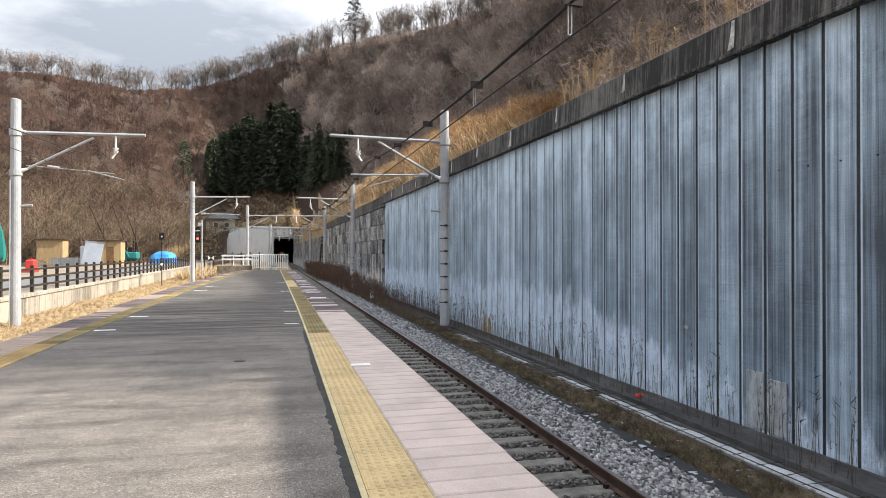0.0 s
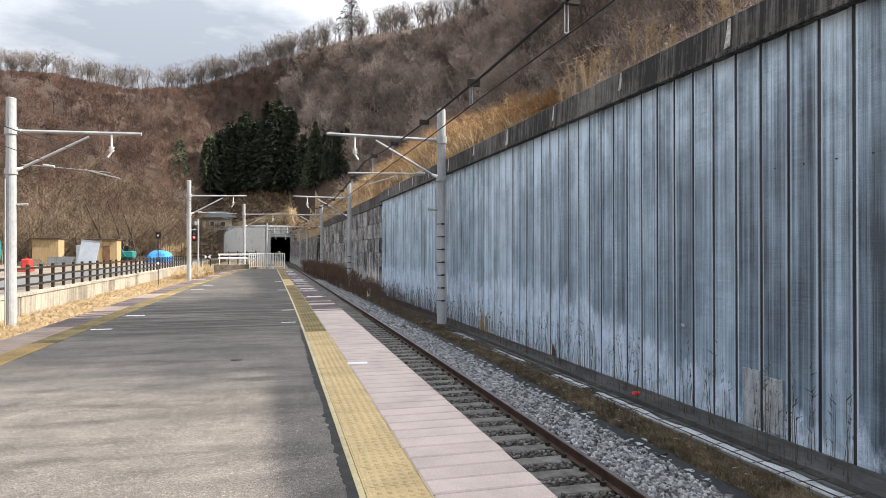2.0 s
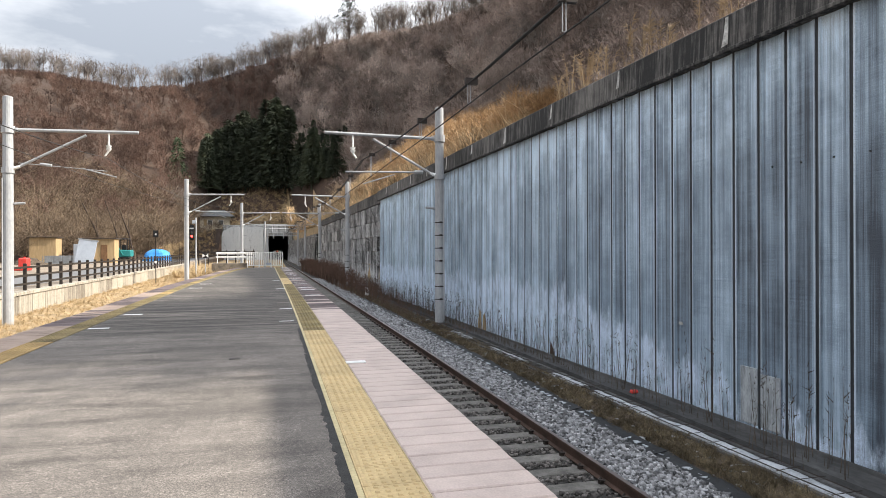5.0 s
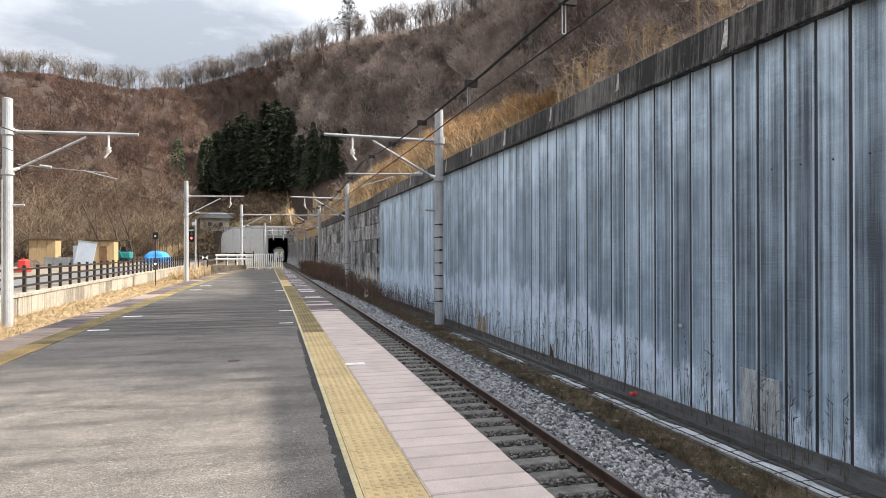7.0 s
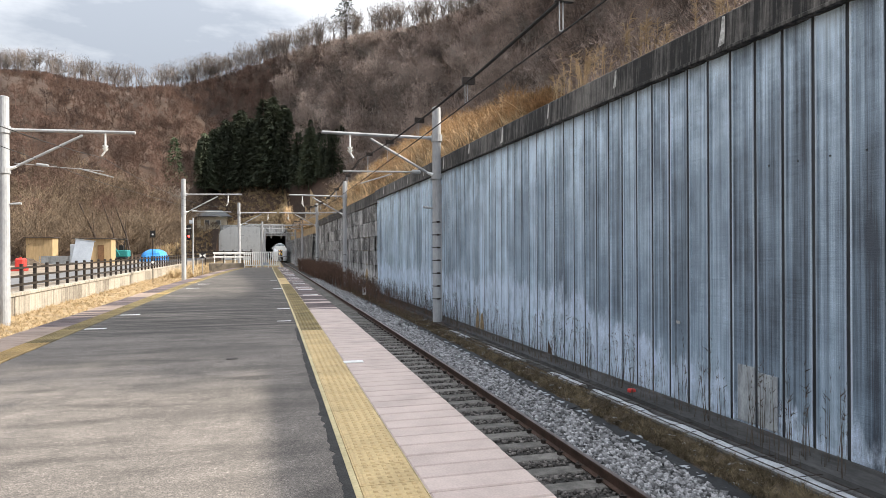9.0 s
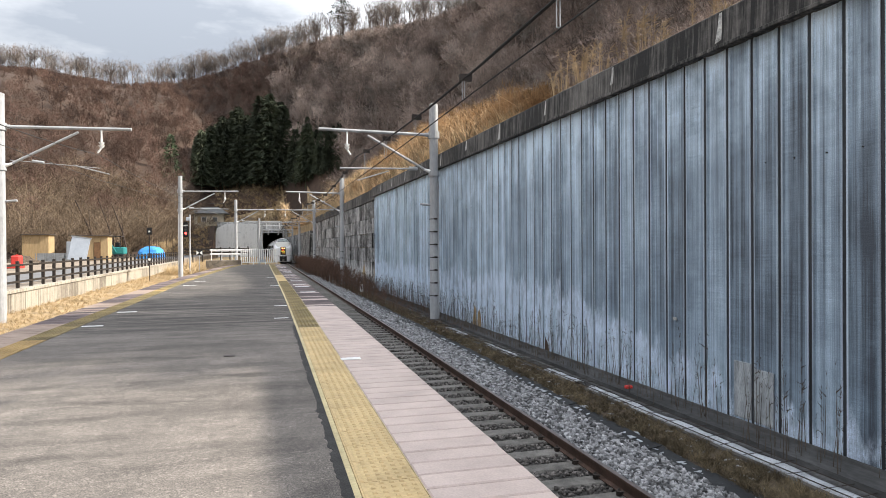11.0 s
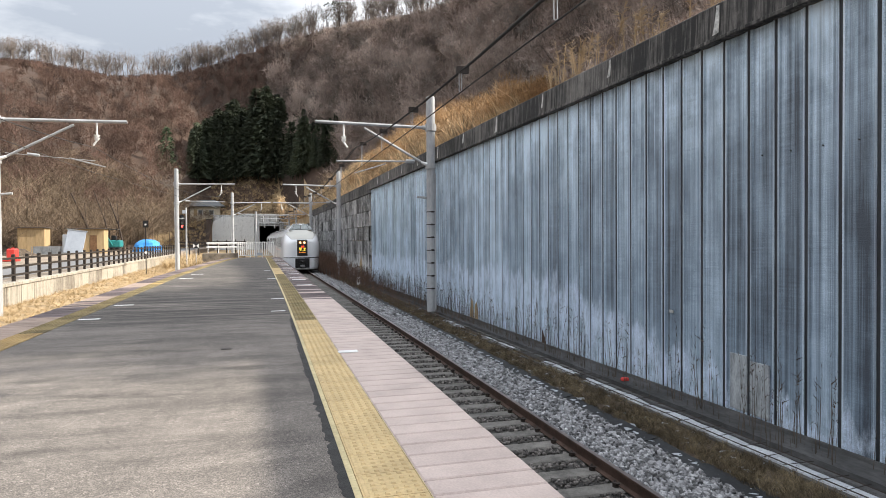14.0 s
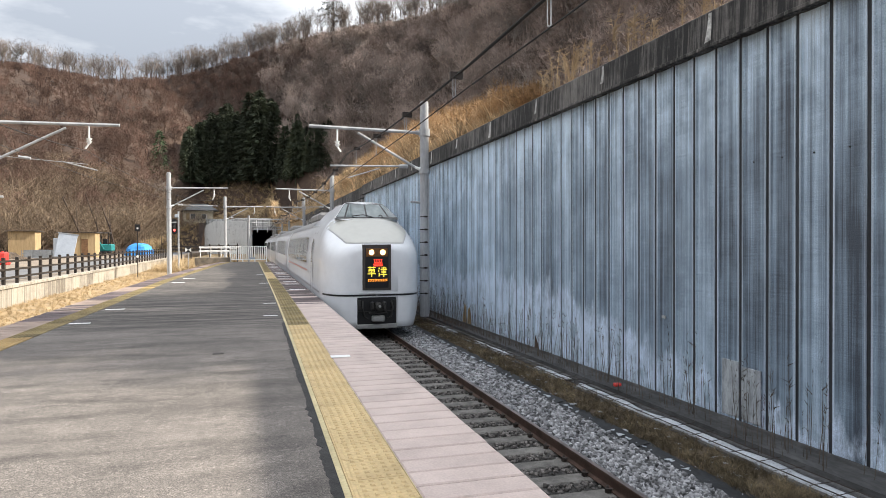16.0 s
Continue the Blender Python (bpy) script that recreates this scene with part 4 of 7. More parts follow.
        c = (5.05 if r2.uniform() < 0.4 else r2.uniform(5.1, 6.0))
        places.append((int(r2.integers(4)), c + off(y), y, -1.225, r2.uniform(0.015, 0.06), r2.uniform(0, 6.28)))
    merged("snow_patches", kinds, places, M_SNOW, "small crumbs of old snow on the verge", "snow")


# near-black colour that puts shade into the panel joints
M_JOINT = mat("joint_shade_dark", (0.045, 0.05, 0.058), 0.8, var=0.3, scale=2, fine=40, stretch=(1, 1, 0.3))
M_REPAIR = mat("repair_mortar", (0.42, 0.45, 0.47), 0.85, var=0.25, scale=3.0, fine=30, stretch=(1, 3, 0.8))
M_FOOT = mat("footing_concrete", (0.085, 0.085, 0.085), 0.9, var=0.3, scale=2, fine=20, stretch=(1, 0.4, 1), bump=0.3)


def build_tunnel():
    xc, hw, ya = 0.745, 2.46, TUNNEL_Y
    bm = bmesh.new()
    # portal wall with the opening left out
    for s in ((-12.9, xc - hw, ya, ya + 2, -1.4, 7.9), (xc + hw, 10.3, ya, ya + 2, -1.4, 7.9), (xc - hw, xc + hw, ya, ya + 2, 5.5, 7.9)):
        box(bm, *s)
    p = part("tunnel_portal", bm, M_PORTAL)
    tagged(p, "grey concrete tunnel portal wall", "tunnel", kind="structure")
    part("coping", boxes((-6.0, 10.5, ya - 0.25, ya + 2.25, 7.9, 8.2), bevel=0.05), M_PORTAL, p)
    # thick flank wall with a ragged, sloping shoulder
    xs = [-13.0, -12.6, -11.9, -10.6, -9.0, -7.2, -5.2, -3.0]
    zs = [5.0, 6.3, 6.6, 7.35, 7.3, 7.45, 7.3, 7.4]
    vs = [(x, y, z) for x, t in zip(xs, zs) for y, z in ((ya - 2.8, -1.4), (ya - 2.6, t), (ya - 0.01, t + 0.1), (ya - 0.01, -1.4))]
    fs = [(4 * i + j, 4 * i + 4 + j, 4 * i + 4 + (j + 1) % 4, 4 * i + (j + 1) % 4) for i in range(len(xs) - 1) for j in range(4)]
    fs += [(0, 1, 2, 3), tuple(4 * len(xs) - 4 + j for j in (3, 2, 1, 0))]
    part("buttress", (vs, fs), M_PORTAL, p)
    ys = frange(ya + 0.05, 390, 8)
    arch = [(-2.46, -1.3), (-2.46, 4.4), (-2.25, 5.1), (-1.75, 5.45), (0, 5.52), (1.75, 5.45), (2.25, 5.1), (2.46, 4.4), (2.46, -1.3)]
    vs = [(xc + off(y) - off(ya) + x, y, z) for y in ys for x, z in arch]
    n = len(arch)
    fs = [(i * n + j, (i + 1) * n + j, (i + 1) * n + j + 1, i * n + j + 1) for i in range(len(ys) - 1) for j in range(n - 1)]
    fs.append(tuple((len(ys) - 1) * n + j for j in range(n)))
    part("tunnel_lining", (vs, fs), M_TUNNEL, p, "dark tunnel lining")


def build_left_side():
    """Low retaining wall, yard level and dry grass strip beyond the platform."""
    def drift(y):
        return -0.0165 * (y - 28)

    v = part("grass_strip", strip(lambda y: -9.9 + drift(y), lambda y: left_edge(min(y, 58)) + 0.1 if y < 59 else 1.5, -0.92, -6, 169, 4.0, 0.1), M_DRY)
    tagged(v, "dry straw-coloured grass strip", "verge", kind="structure")
    w = part("wall_west", sweep([(-9.85, -1.4), (-9.55, -1.4), (-9.53, -0.17), (-9.85, -0.17)], frange(-6, 84, 3), True, drift), M_LWALL)
    tagged(w, "low sunlit concrete retaining wall", "wall", kind="structure")
    for k in range(46):
        y0 = 12 + 1.58 * k
        part("wall_panel", sweep([(-9.53, -1.35), (-9.49, -1.3), (-9.48, -0.2), (-9.53, -0.17)], [y0 + 0.015, y0 + 1.565], True, drift), M_LWALL, w)
    part("kerb", sweep([(-9.9, -0.17), (-9.43, -0.17), (-9.43, -0.06), (-9.46, -0.04), (-9.9, -0.04)], frange(-6, 84, 3), True, drift), M_LWALL, w)
    y_ = part("yard", strip(lambda y: -120, lambda y: -9.86 + drift(y), -0.10, -20, 165, 8, 1.2), M_YARD)
    tagged(y_, "brown gravel yard beside the railway", "yard", kind="structure")
    r = part("road", strip(lambda y: -15.5 + drift(y), lambda y: -11.2 + drift(y), -0.092, -20, 140, 4, 0.006), M_ROADWAY)
    tagged(r, "pale grey access road behind the fence", "road", kind="structure")
    f = empty("fence", pose(0, 0, 0), "dark brown post and rail fence on the low wall", "fence")
    pm = bpy.data.meshes.new("post")
    pb = boxes((-0.06, 0.06, -0.06, 0.06, 0, 1.08), bevel=0.012)
    pb.to_mesh(pm)
    pb.free()
    pm.materials.append(M_BROWN)
    for k in range(40):
        y = 21.2 + 1.58 * k
        o = part("post", pm, None, f)
        o.matrix_basis = pose(-9.66 + drift(y), y, -0.045)
    for k in range(13):
        y0 = 21.2 + 4.74 * k
        for z in (0.22, 0.55, 0.88):
            part("rail", sweep([(-9.62, z - 0.04), (-9.57, z - 0.04), (-9.57, z + 0.045), (-9.62, z + 0.045)], [y0 + 0.01, y0 + 4.73], True, drift), M_BROWN, f)


build_tunnel()
build_left_side()
build_verge()


# ---------------------------------------------------------------- catenary poles
def catenary_pole(name, m, arm_dir, height=7.5, label="", insul=3.55, bands=0, tube=True):
    """Steel pipe pole with a cantilever arm, brace, insulator and steady arm; arm_dir +1 or -1 in x."""
    p = empty(name, m, label, "pole", "catenary poles beside the track")
    s = arm_dir
    part("mast", rods(((0, 0, 0), (0, 0, height), 0.165, 0.15), n=16), M_STEEL, p)
    part("cap", rods(((0, 0, height), (0, 0, height + 0.03), 0.155, 0.1), n=16), M_STEEL, p)
    za = height - 1.08
    part("arm", rods(((s * 0.1, 0, za), (s * 4.0, 0, za + 0.06), 0.055)), M_STEEL, p)
    part("clamp", rods(((0, 0, za - 0.12), (0, 0, za + 0.12), 0.2), ((-s * 0.1, 0, za), (s * 0.3, 0, za), 0.075), n=14), M_STEEL, p)
    part("brace", rods(((s * 0.1, 0, za - 1.35), (s * 2.35, 0, za - 0.1), 0.045)), M_STEEL, p)
    part("lower_clamp", rods(((0, 0, za - 1.45), (0, 0, za - 1.27), 0.195), n=14), M_STEEL, p)
    x = s * insul * 0.86
    ins = part("insulator", rods(((x, 0, za), (x, 0, za - 0.42), 0.03), ((x, 0, za - 0.42), (x, 0, za - 0.5), 0.1, 0.05), ((x, 0, za - 0.52), (x, 0, za - 0.6), 0.1, 0.05), ((x, 0, za - 0.6), (x - s * 0.12, 0, za - 0.78), 0.03), n=10), M_WHITE, p)
    if tube:
        part("steady_arm", rods(((s * 0.6, 0, za - 1.2), (s * 3.3, 0, za - 1.25), 0.03), ((s * 0.9, 0, za - 1.2), (s * 0.6, 0, za - 1.2), 0.07), ((s * 1.6, 0, za - 1.3), (s * 2.7, 0, za - 1.65), 0.018)), M_STEEL, p)
    else:
        part("steady_arm", rods(((s * 2.2, 0, za - 1.22), (s * 3.3, 0, za - 1.5), 0.02), ((s * 0.95, 0, za - 1.12), (s * 1.3, 0, za - 1.16), 0.05), ((s * 0.3, 0, za - 1.1), (s * 3.0, 0, za - 1.3), 0.012)), M_STEEL, p)
    part("bracket", rods(((s * 0.1, 0, height - 3.55), (s * 0.5, 0, height - 3.52), 0.04)), M_STEEL, p)
    part("conduit", rods(((-s * 0.12, -0.13, 0.1), (-s * 0.12, -0.13, height - 2.7), 0.025), n=6), M_STEEL, p, "thin grey conduit")
    part("bracket_insulator", rods(((s * 0.12, -0.02, za - 1.3), (s * 0.36, -0.02, za - 1.22), 0.07, 0.04), n=10), M_WHITE, p)
    for i in range(bands):
        part("strap_buckle", boxes((-0.05, 0.05, -0.2, -0.15, 0.79 + i * 0.45, 0.85 + i * 0.45), bevel=0.008), M_DARKMETAL, p)
        part("strap", rods(((0, 0, 0.8 + i * 0.45), (0, 0, 0.83 + i * 0.45), 0.172), n=16), M_DARKMETAL, p)
    return p


RIGHT_POLES = [(5.62, 22.1), (5.15, 47.9), (4.67, 71.4)]
LEFT_POLES = [(-8.59, 24.35), (-6.2, 49.7), (-3.54, 73.5)]
for i, (x, y) in enumerate(RIGHT_POLES):
    catenary_pole("catenary_pole", pose(x, y, -1.02), -1, 7.56, "galvanised steel catenary pole with arm over the track", bands=7 if i == 0 else 4)
for i, (x, y) in enumerate(LEFT_POLES):
    catenary_pole("catenary_pole", pose(x, y, -1.1), 1, 7.75, "galvanised steel catenary pole beyond the platform edge", tube=i > 0)


# ---------------------------------------------------------------- train
def nose_width(s):
    u = min(max(s, 0) / 1.7, 1.0)
    return 0.62 + 0.82 * (1 - (1 - u) ** 2.6) ** (1 / 2.6)


def roof_z(s):
    return float(np.interp(s, [0, 0.12, 0.5, 1.0, 1.55, 1.65, 2.2, 2.5, 4.6, 6.6, 20], [2.45, 2.58, 2.80, 3.08, 3.36, 3.41, 3.86, 3.93, 3.92, 3.66, 3.62]))


def floor_z(s):
    return float(np.interp(s, [0, 0.3, 1.2, 2.5, 3.2], [0.26, 0.24, 0.24, 0.24, 0.5]))


def half_width(s, z):
    """Half the car's width at s metres behind the nose and height z over the rail."""
    w, zt, zb = nose_width(s), roof_z(s), floor_z(s)
    if z >= zt or z <= zb - 1e-6:
        return 0.0
    k = 1.0 if z > 1.0 else 1 - 0.09 * ((1.0 - z) / 0.76) ** 2
    if z > 1.9:
        e = float(np.interp(s, [0, 1.5, 3, 7], [3.4, 3.0, 2.7, 2.9]))
        shoulder = min(zt, float(np.interp(s, [1.5, 2.2, 6.6], [3.36, 3.56, 3.62])))
        k = max(0.0, 1 - ((z - 1.9) / (shoulder - 1.9)) ** e) ** (1 / e) if z < shoulder else 0.0
    wide_ = w * k
    if 1.5 < s < 6.7 and z > 3.34:
        # raised cab with sloping sides and a flat top
        wide_ = max(wide_, 0.97 - 0.76 * (z - 3.38) - (0.25 * max(0.0, (z - 3.84) / 0.08) ** 2))
    return wide_


def nose_s(x, z):
    """How far behind the nose tip the skin lies at (x, z)."""
    lo, hi = 0.0, 6.0
    x = max(abs(x), 0.004)
    if half_width(0.0, z) >= abs(x):
        return 0.0
    for _ in range(40):
        mid = (lo + hi) / 2
        if half_width(mid, z) >= abs(x):
            hi = mid
        else:
            lo = mid
    return hi


def section(s):
    zb, zt = floor_z(s), roof_z(s)
    zs = [zb + (1.9 - zb) * t for t in np.linspace(0, 1, 10)] + [1.9 + (zt - 1.9) * math.sin(t) for t in np.linspace(0, math.pi / 2, 16)[1:-1]]
    right = [(half_width(s, z + (1e-5 if z == zb else 0)), z) for z in zs]
    return right + [(0.0, zt)] + [(-x, z) for x, z in reversed(right)]


def loft(ss):
    rows = [section(s) for s in ss]
    n = len(rows[0])
    vs = [(x, s, z) for s, r in zip(ss, rows) for x, z in r]
    fs = [(i * n + j, i * n + (j + 1) % n, (i + 1) * n + (j + 1) % n, (i + 1) * n + j) for i in range(len(ss) - 1) for j in range(n)]
    fs += [tuple(reversed(range(n))), tuple((len(ss) - 1) * n + j for j in range(n))]
    return vs, fs


def front_patch(outline, proud=0.012, nx=10, nz=8):
    """A skin patch on the nose between x0(z)..x1(z), lifted proud of the body."""
    z0, z1, xa, xb = outline
    vs, fs = [], []
    for i in range(nz + 1):
        z = z0 + (z1 - z0) * i / nz
        a, b = xa(z), xb(z)
        for j in range(nx + 1):
            x = a + (b - a) * j / nx
            vs.append((x, nose_s(x, z) - proud, z))
    for i in range(nz):
        for j in range(nx):
            q = i * (nx + 1) + j
            fs.append((q, q + 1, q + nx + 2, q + nx + 1))
    return vs, fs


def side_patch(side, s0, s1, z0, z1, proud=0.01, ns=6, nz=4):
    vs, fs = [], []
    for i in range(nz + 1):
        z = z0 + (z1 - z0) * i / nz
        for j in range(ns + 1):
            s = s0 + (s1 - s0) * j / ns
            vs.append((side * (half_width(s, z) + proud), s, z))
    for i in range(nz):
        for j in range(ns):
            q = i * (ns + 1) + j
            fs.append((q, q + 1, q + ns + 2, q + ns + 1))
    return vs, fs


def roof_skin(s0, s1, y0=0.0):
    """Thin skin over the curved roof between the gutters."""
    zs = [3.2 + (roof_z(10.0) - 3.2) * math.sin(t) for t in np.linspace(0, math.pi / 2, 9)[:-1]]
    half = [(half_width(10.0, z) + 0.012, z + 0.008) for z in zs]
    prof = half + [(0.0, roof_z(10.0) + 0.012)] + [(-x, z) for x, z in reversed(half)]
    n = len(prof)
    return [(x, y0 + y, z) for y in (s0, s1) for x, z in prof], [(j, j + 1, n + j + 1, n + j) for j in range(n - 1)]


def train_car(k):
    """A trailing car: body, windows, doors, stripes, roof unit, underframe."""
    vs, fs = loft([8, 19.6])
    y0 = 20.1 * k
    c = part("car_body", ([(x, (y - 8) * (19.55 / 11.6) + y0, z) for x, y, z in vs], fs), M_BODY, train)
    for side in (-1, 1):
        for j in range(7):
            s0 = y0 + 3.2 + j * 1.95
            part("window", [(lambda v, f: ([(x, y - 10 + s0, z) for x, y, z in v], f))(*side_patch(side, 10, 11.75, 1.92, 2.82))][0], M_GLASS, c)
        for z in (1.12, 1.2):
            part("stripe", [(lambda v, f: ([(x, y0 + (y - 8) * 19.5 / 11, z_) for x, y, z_ in v], f))(*side_patch(side, 8, 19, z, z + 0.035, 0.006, 1, 1))][0], M_BLACK, c)
        for s0 in (1.2, 17.4):
            part("door", [(lambda v, f: ([(x, y - 10 + y0 + s0, z) for x, y, z in v], f))(*side_patch(side, 10, 10.95, 0.98, 2.95, 0.015))][0], M_BODY, c)
            part("door_window", [(lambda v, f: ([(x, y - 10 + y0 + s0, z) for x, y, z in v], f))(*side_patch(side, 10.28, 10.67, 2.0, 2.7, 0.022))][0], M_GLASS, c)
    smooth(part("roof_skin", roof_skin(0.0, 19.5, y0), M_ROOFGREY, c, "weathered grey roof"))
    part("roof_unit", boxes((-0.75, 0.75, y0 + 7, y0 + 11, 3.5, 3.86), bevel=0.12), M_ROOFGREY, c)
    part("underframe", boxes((-1.15, 1.15, y0 + 0.5, y0 + 19, 0.22, 0.62), bevel=0.05), M_UNDER, c)
    part("gangway", boxes((-0.7, 0.7, y0 - 0.6, y0 + 0.05, 0.9, 3.2), bevel=0.05), M_UNDER, c)


def stroke(specs, material, parent, name, s=-0.045):
    """Flat lit bars on the display, given as centre, size and lean."""
    bm = bmesh.new()
    for x, z, w, h in specs:
        box(bm, x - w / 2, x + w / 2, s - 0.006, s, z - h / 2, z + h / 2)
    return part(name, bm, material, parent)


M_ROOFGREY = mat("roof_grey", (0.27, 0.265, 0.26), 0.6, var=0.1, scale=1, fine=10, own=True)
train = empty("express_train", pose(0, 0, 0), "silver-white limited express electric train with lit destination display", "train")


def build_train():
    body = smooth(part("cab_body", loft([0, 0.02, 0.06, 0.12, 0.2, 0.32, 0.5, 0.75, 1.0, 1.3, 1.5, 1.55, 1.65, 1.75, 1.9, 2.05, 2.2, 2.35, 2.5, 2.8, 3.2, 3.8, 4.6, 5.6, 6.6, 8, 10, 14, 19.6]), M_BODY, train))

    def wide(z, w):
        return min(w, max(half_width(2.6, z), half_width(1.6, z)) * 0.985)

    smooth(part("panel_seam", front_patch((2.605, 3.37, lambda z: -wide(z, 0.835 + 0.85 * (z - 2.605)), lambda z: wide(z, 0.835 + 0.85 * (z - 2.605))), 0.012, 34, 22), M_GREYMETAL, train, "thin grey joint round the nose panel"))
    smooth(part("beige_panel", front_patch((2.63, 3.36, lambda z: -wide(z, 0.80 + 0.85 * (z - 2.63)), lambda z: wide(z, 0.80 + 0.85 * (z - 2.63))), 0.020, 34, 22), M_BEIGE, train, "pale beige sloping nose panel"))
    smooth(part("windscreen_surround", front_patch((3.38, 3.87, lambda z: -wide(z, 0.965 - 0.76 * (z - 3.38)), lambda z: wide(z, 0.965 - 0.76 * (z - 3.38))), 0.014, 18, 8), M_BLACK, train, "black rubber windscreen surround"))
    for name, a0, a1, b0, b1 in (("windscreen", -0.64, -0.025, -0.46, -0.025), ("windscreen", 0.025, 0.64, 0.025, 0.46), ("quarter_window", -0.91, -0.69, -0.60, -0.51), ("quarter_window", 0.69, 0.91, 0.51, 0.60)):
        smooth(part(name, front_patch((3.42, 3.83, lambda z: a0 + (b0 - a0) * (z - 3.42) / 0.41, lambda z: a1 + (b1 - a1) * (z - 3.42) / 0.41), 0.024, 6, 6), M_CABGLASS, train))
    s1 = nose_s(0, 3.46)
    for x0, x1, z1 in ((-0.45, 0.22, 3.45), (0.35, 0.5, 3.46)):
        w = part("wiper", rods(((x0, s1 - 0.08, 3.44), ((x0 + x1) / 2, s1 - 0.1, 3.485), 0.014), (((x0 + x1) / 2, s1 - 0.1, 3.485), (x1, s1 - 0.08, 3.405), 0.014), n=6), M_BLACK, train)
    # black panel with lamps and display
    lamp = part("lamp_panel", boxes((-0.405, 0.405, -0.03, 0.12, 1.30, 2.58), bevel=0.012), M_LAMPFRAME, train, "brown-black framed lamp and display panel")
    part("display", boxes((-0.33, 0.33, -0.036, 0.0, 1.36, 2.50), bevel=0.006), M_BLACK, lamp, "black display behind glass")
    for x in (-0.155, 0.165):
        bm = bmesh.new()
        bmesh.ops.create_cone(bm, cap_ends=True, segments=20, radius1=0.078, radius2=0.07, depth=0.03, matrix=Matrix.Translation((x, -0.05, 2.36)) @ Matrix.Rotation(math.pi / 2, 4, "X"))
        part("headlamp", bm, M_LAMP, lamp, "round warm white headlamp, lit")
    part("lamp_bezel", boxes((-0.31, 0.31, -0.041, -0.03, 2.24, 2.47), bevel=0.004), M_BEZEL, lamp, "amber-tinted lamp glass")
    # a small red line of characters, two large yellow characters, a small orange line
    stroke([(-0.075 + 0.05 * i, 2.155, 0.032, 0.02) for i in range(5)] + [(-0.075 + 0.05 * i, 2.105, 0.012, 0.07) for i in range(5)] + [(-0.055 + 0.05 * i, 2.06, 0.012, 0.05) for i in range(4)] + [(0.03, 2.03, 0.27, 0.022), (0.03, 1.985, 0.25, 0.03), (0.03, 2.075, 0.22, 0.012)], M_LED_R, lamp, "red_display_line")
    kusa = [(0, 0.125, 0.22, 0.022), (-0.05, 0.125, 0.02, 0.06), (0.05, 0.125, 0.02, 0.06), (0, 0.075, 0.17, 0.02), (0, 0.04, 0.17, 0.02), (0, 0.0, 0.17, 0.02), (-0.08, 0.038, 0.02, 0.09), (0.08, 0.038, 0.02, 0.09), (0, -0.05, 0.23, 0.022), (0, -0.06, 0.022, 0.16)]
    tsu = [(-0.10, 0.10, 0.03, 0.045), (-0.115, 0.03, 0.03, 0.04), (-0.10, -0.075, 0.03, 0.10), (0.03, 0.11, 0.15, 0.02), (0.09, 0.09, 0.02, 0.06), (0.03, 0.065, 0.18, 0.02), (0.03, 0.02, 0.14, 0.02), (0.03, -0.025, 0.14, 0.02), (0.03, -0.07, 0.19, 0.02), (0.03, 0.0, 0.022, 0.28)]
    stroke([(x - 0.15, z + 1.81, w, h) for x, z, w, h in kusa] + [(x + 0.16, z + 1.81, w, h) for x, z, w, h in tsu], M_LED_Y, lamp, "destination_characters")
    stroke([(-0.235 + 0.047 * i, 1.605, 0.028, 0.014) for i in range(12)] + [(-0.235 + 0.047 * i, 1.555, 0.028, 0.014) for i in range(12)] + [(-0.248 + 0.047 * i, 1.58, 0.011, 0.064) for i in range(12)], M_LED_O, lamp, "orange_display_line")
    # coupler bay and skirt
    bay = part("coupler_bay", boxes((-0.56, 0.56, -0.012, 0.3, 0.34, 1.11), bevel=0.02), M_BLACK, train, "black open coupler bay")
    part("coupler", rods(((0.02, -0.24, 0.84), (0.02, 0.05, 0.84), 0.13), ((0.02, -0.28, 0.84), (0.02, -0.24, 0.84), 0.08, 0.12), n=14), M_COUPLER, bay, "dark steel coupler head")
    for x0, x1 in ((-0.2, -0.1), (0.13, 0.24)):
        part("coupler_guide", boxes((x0, x1, -0.27, -0.05, 0.75, 0.99), bevel=0.03), M_COUPLER, bay)
    part("coupler_pin", rods(((0.03, -0.32, 0.87), (0.03, -0.27, 0.87), 0.035), n=10), M_GREYMETAL, bay, "bright coupler pin")
    part("coupler_yoke", boxes((-0.24, 0.28, -0.2, 0.0, 0.64, 0.70), bevel=0.02), M_COUPLER, bay)
    part("cable_socket", boxes((-0.16, 0.2, -0.2, 0.0, 0.43, 0.60), bevel=0.03), M_GREYMETAL, bay, "grey electrical coupler box")
    for x in (-0.50, 0.50):
        part("bay_bracket", boxes((x - 0.05, x + 0.05, -0.05, 0.0, 0.78, 1.02), bevel=0.012), M_COUPLER, bay)
    for side in (-1, 1):
        part("air_hose", rods((((side * 0.40), -0.05, 1.0), (side * 0.43, -0.13, 0.82), 0.025), ((side * 0.43, -0.13, 0.82), (side * 0.38, -0.12, 0.58), 0.025), ((side * 0.38, -0.12, 0.58), (side * 0.27, -0.1, 0.5), 0.022), n=8), M_COUPLER, bay)
    part("hose_rail", rods(((-0.54, -0.03, 0.70), (0.54, -0.03, 0.70), 0.018), n=6), M_COUPLER, bay)
    part("skirt_bar", boxes((-0.58, 0.58, -0.03, 0.3, 0.22, 0.35), bevel=0.02), M_GREYMETAL, train, "bare metal snow guard bar")
    for z, h in ((1.135, 0.05), (1.215, 0.03)):
        for sgn in (-1, 1):
            n = 22
            vs, fs = [], []
            pts = [(x, nose_s(x, z)) for x in np.linspace(0.0, 1.40, n)] + [(half_width(s, z), s) for s in np.linspace(2.0, 19.5, 8)]
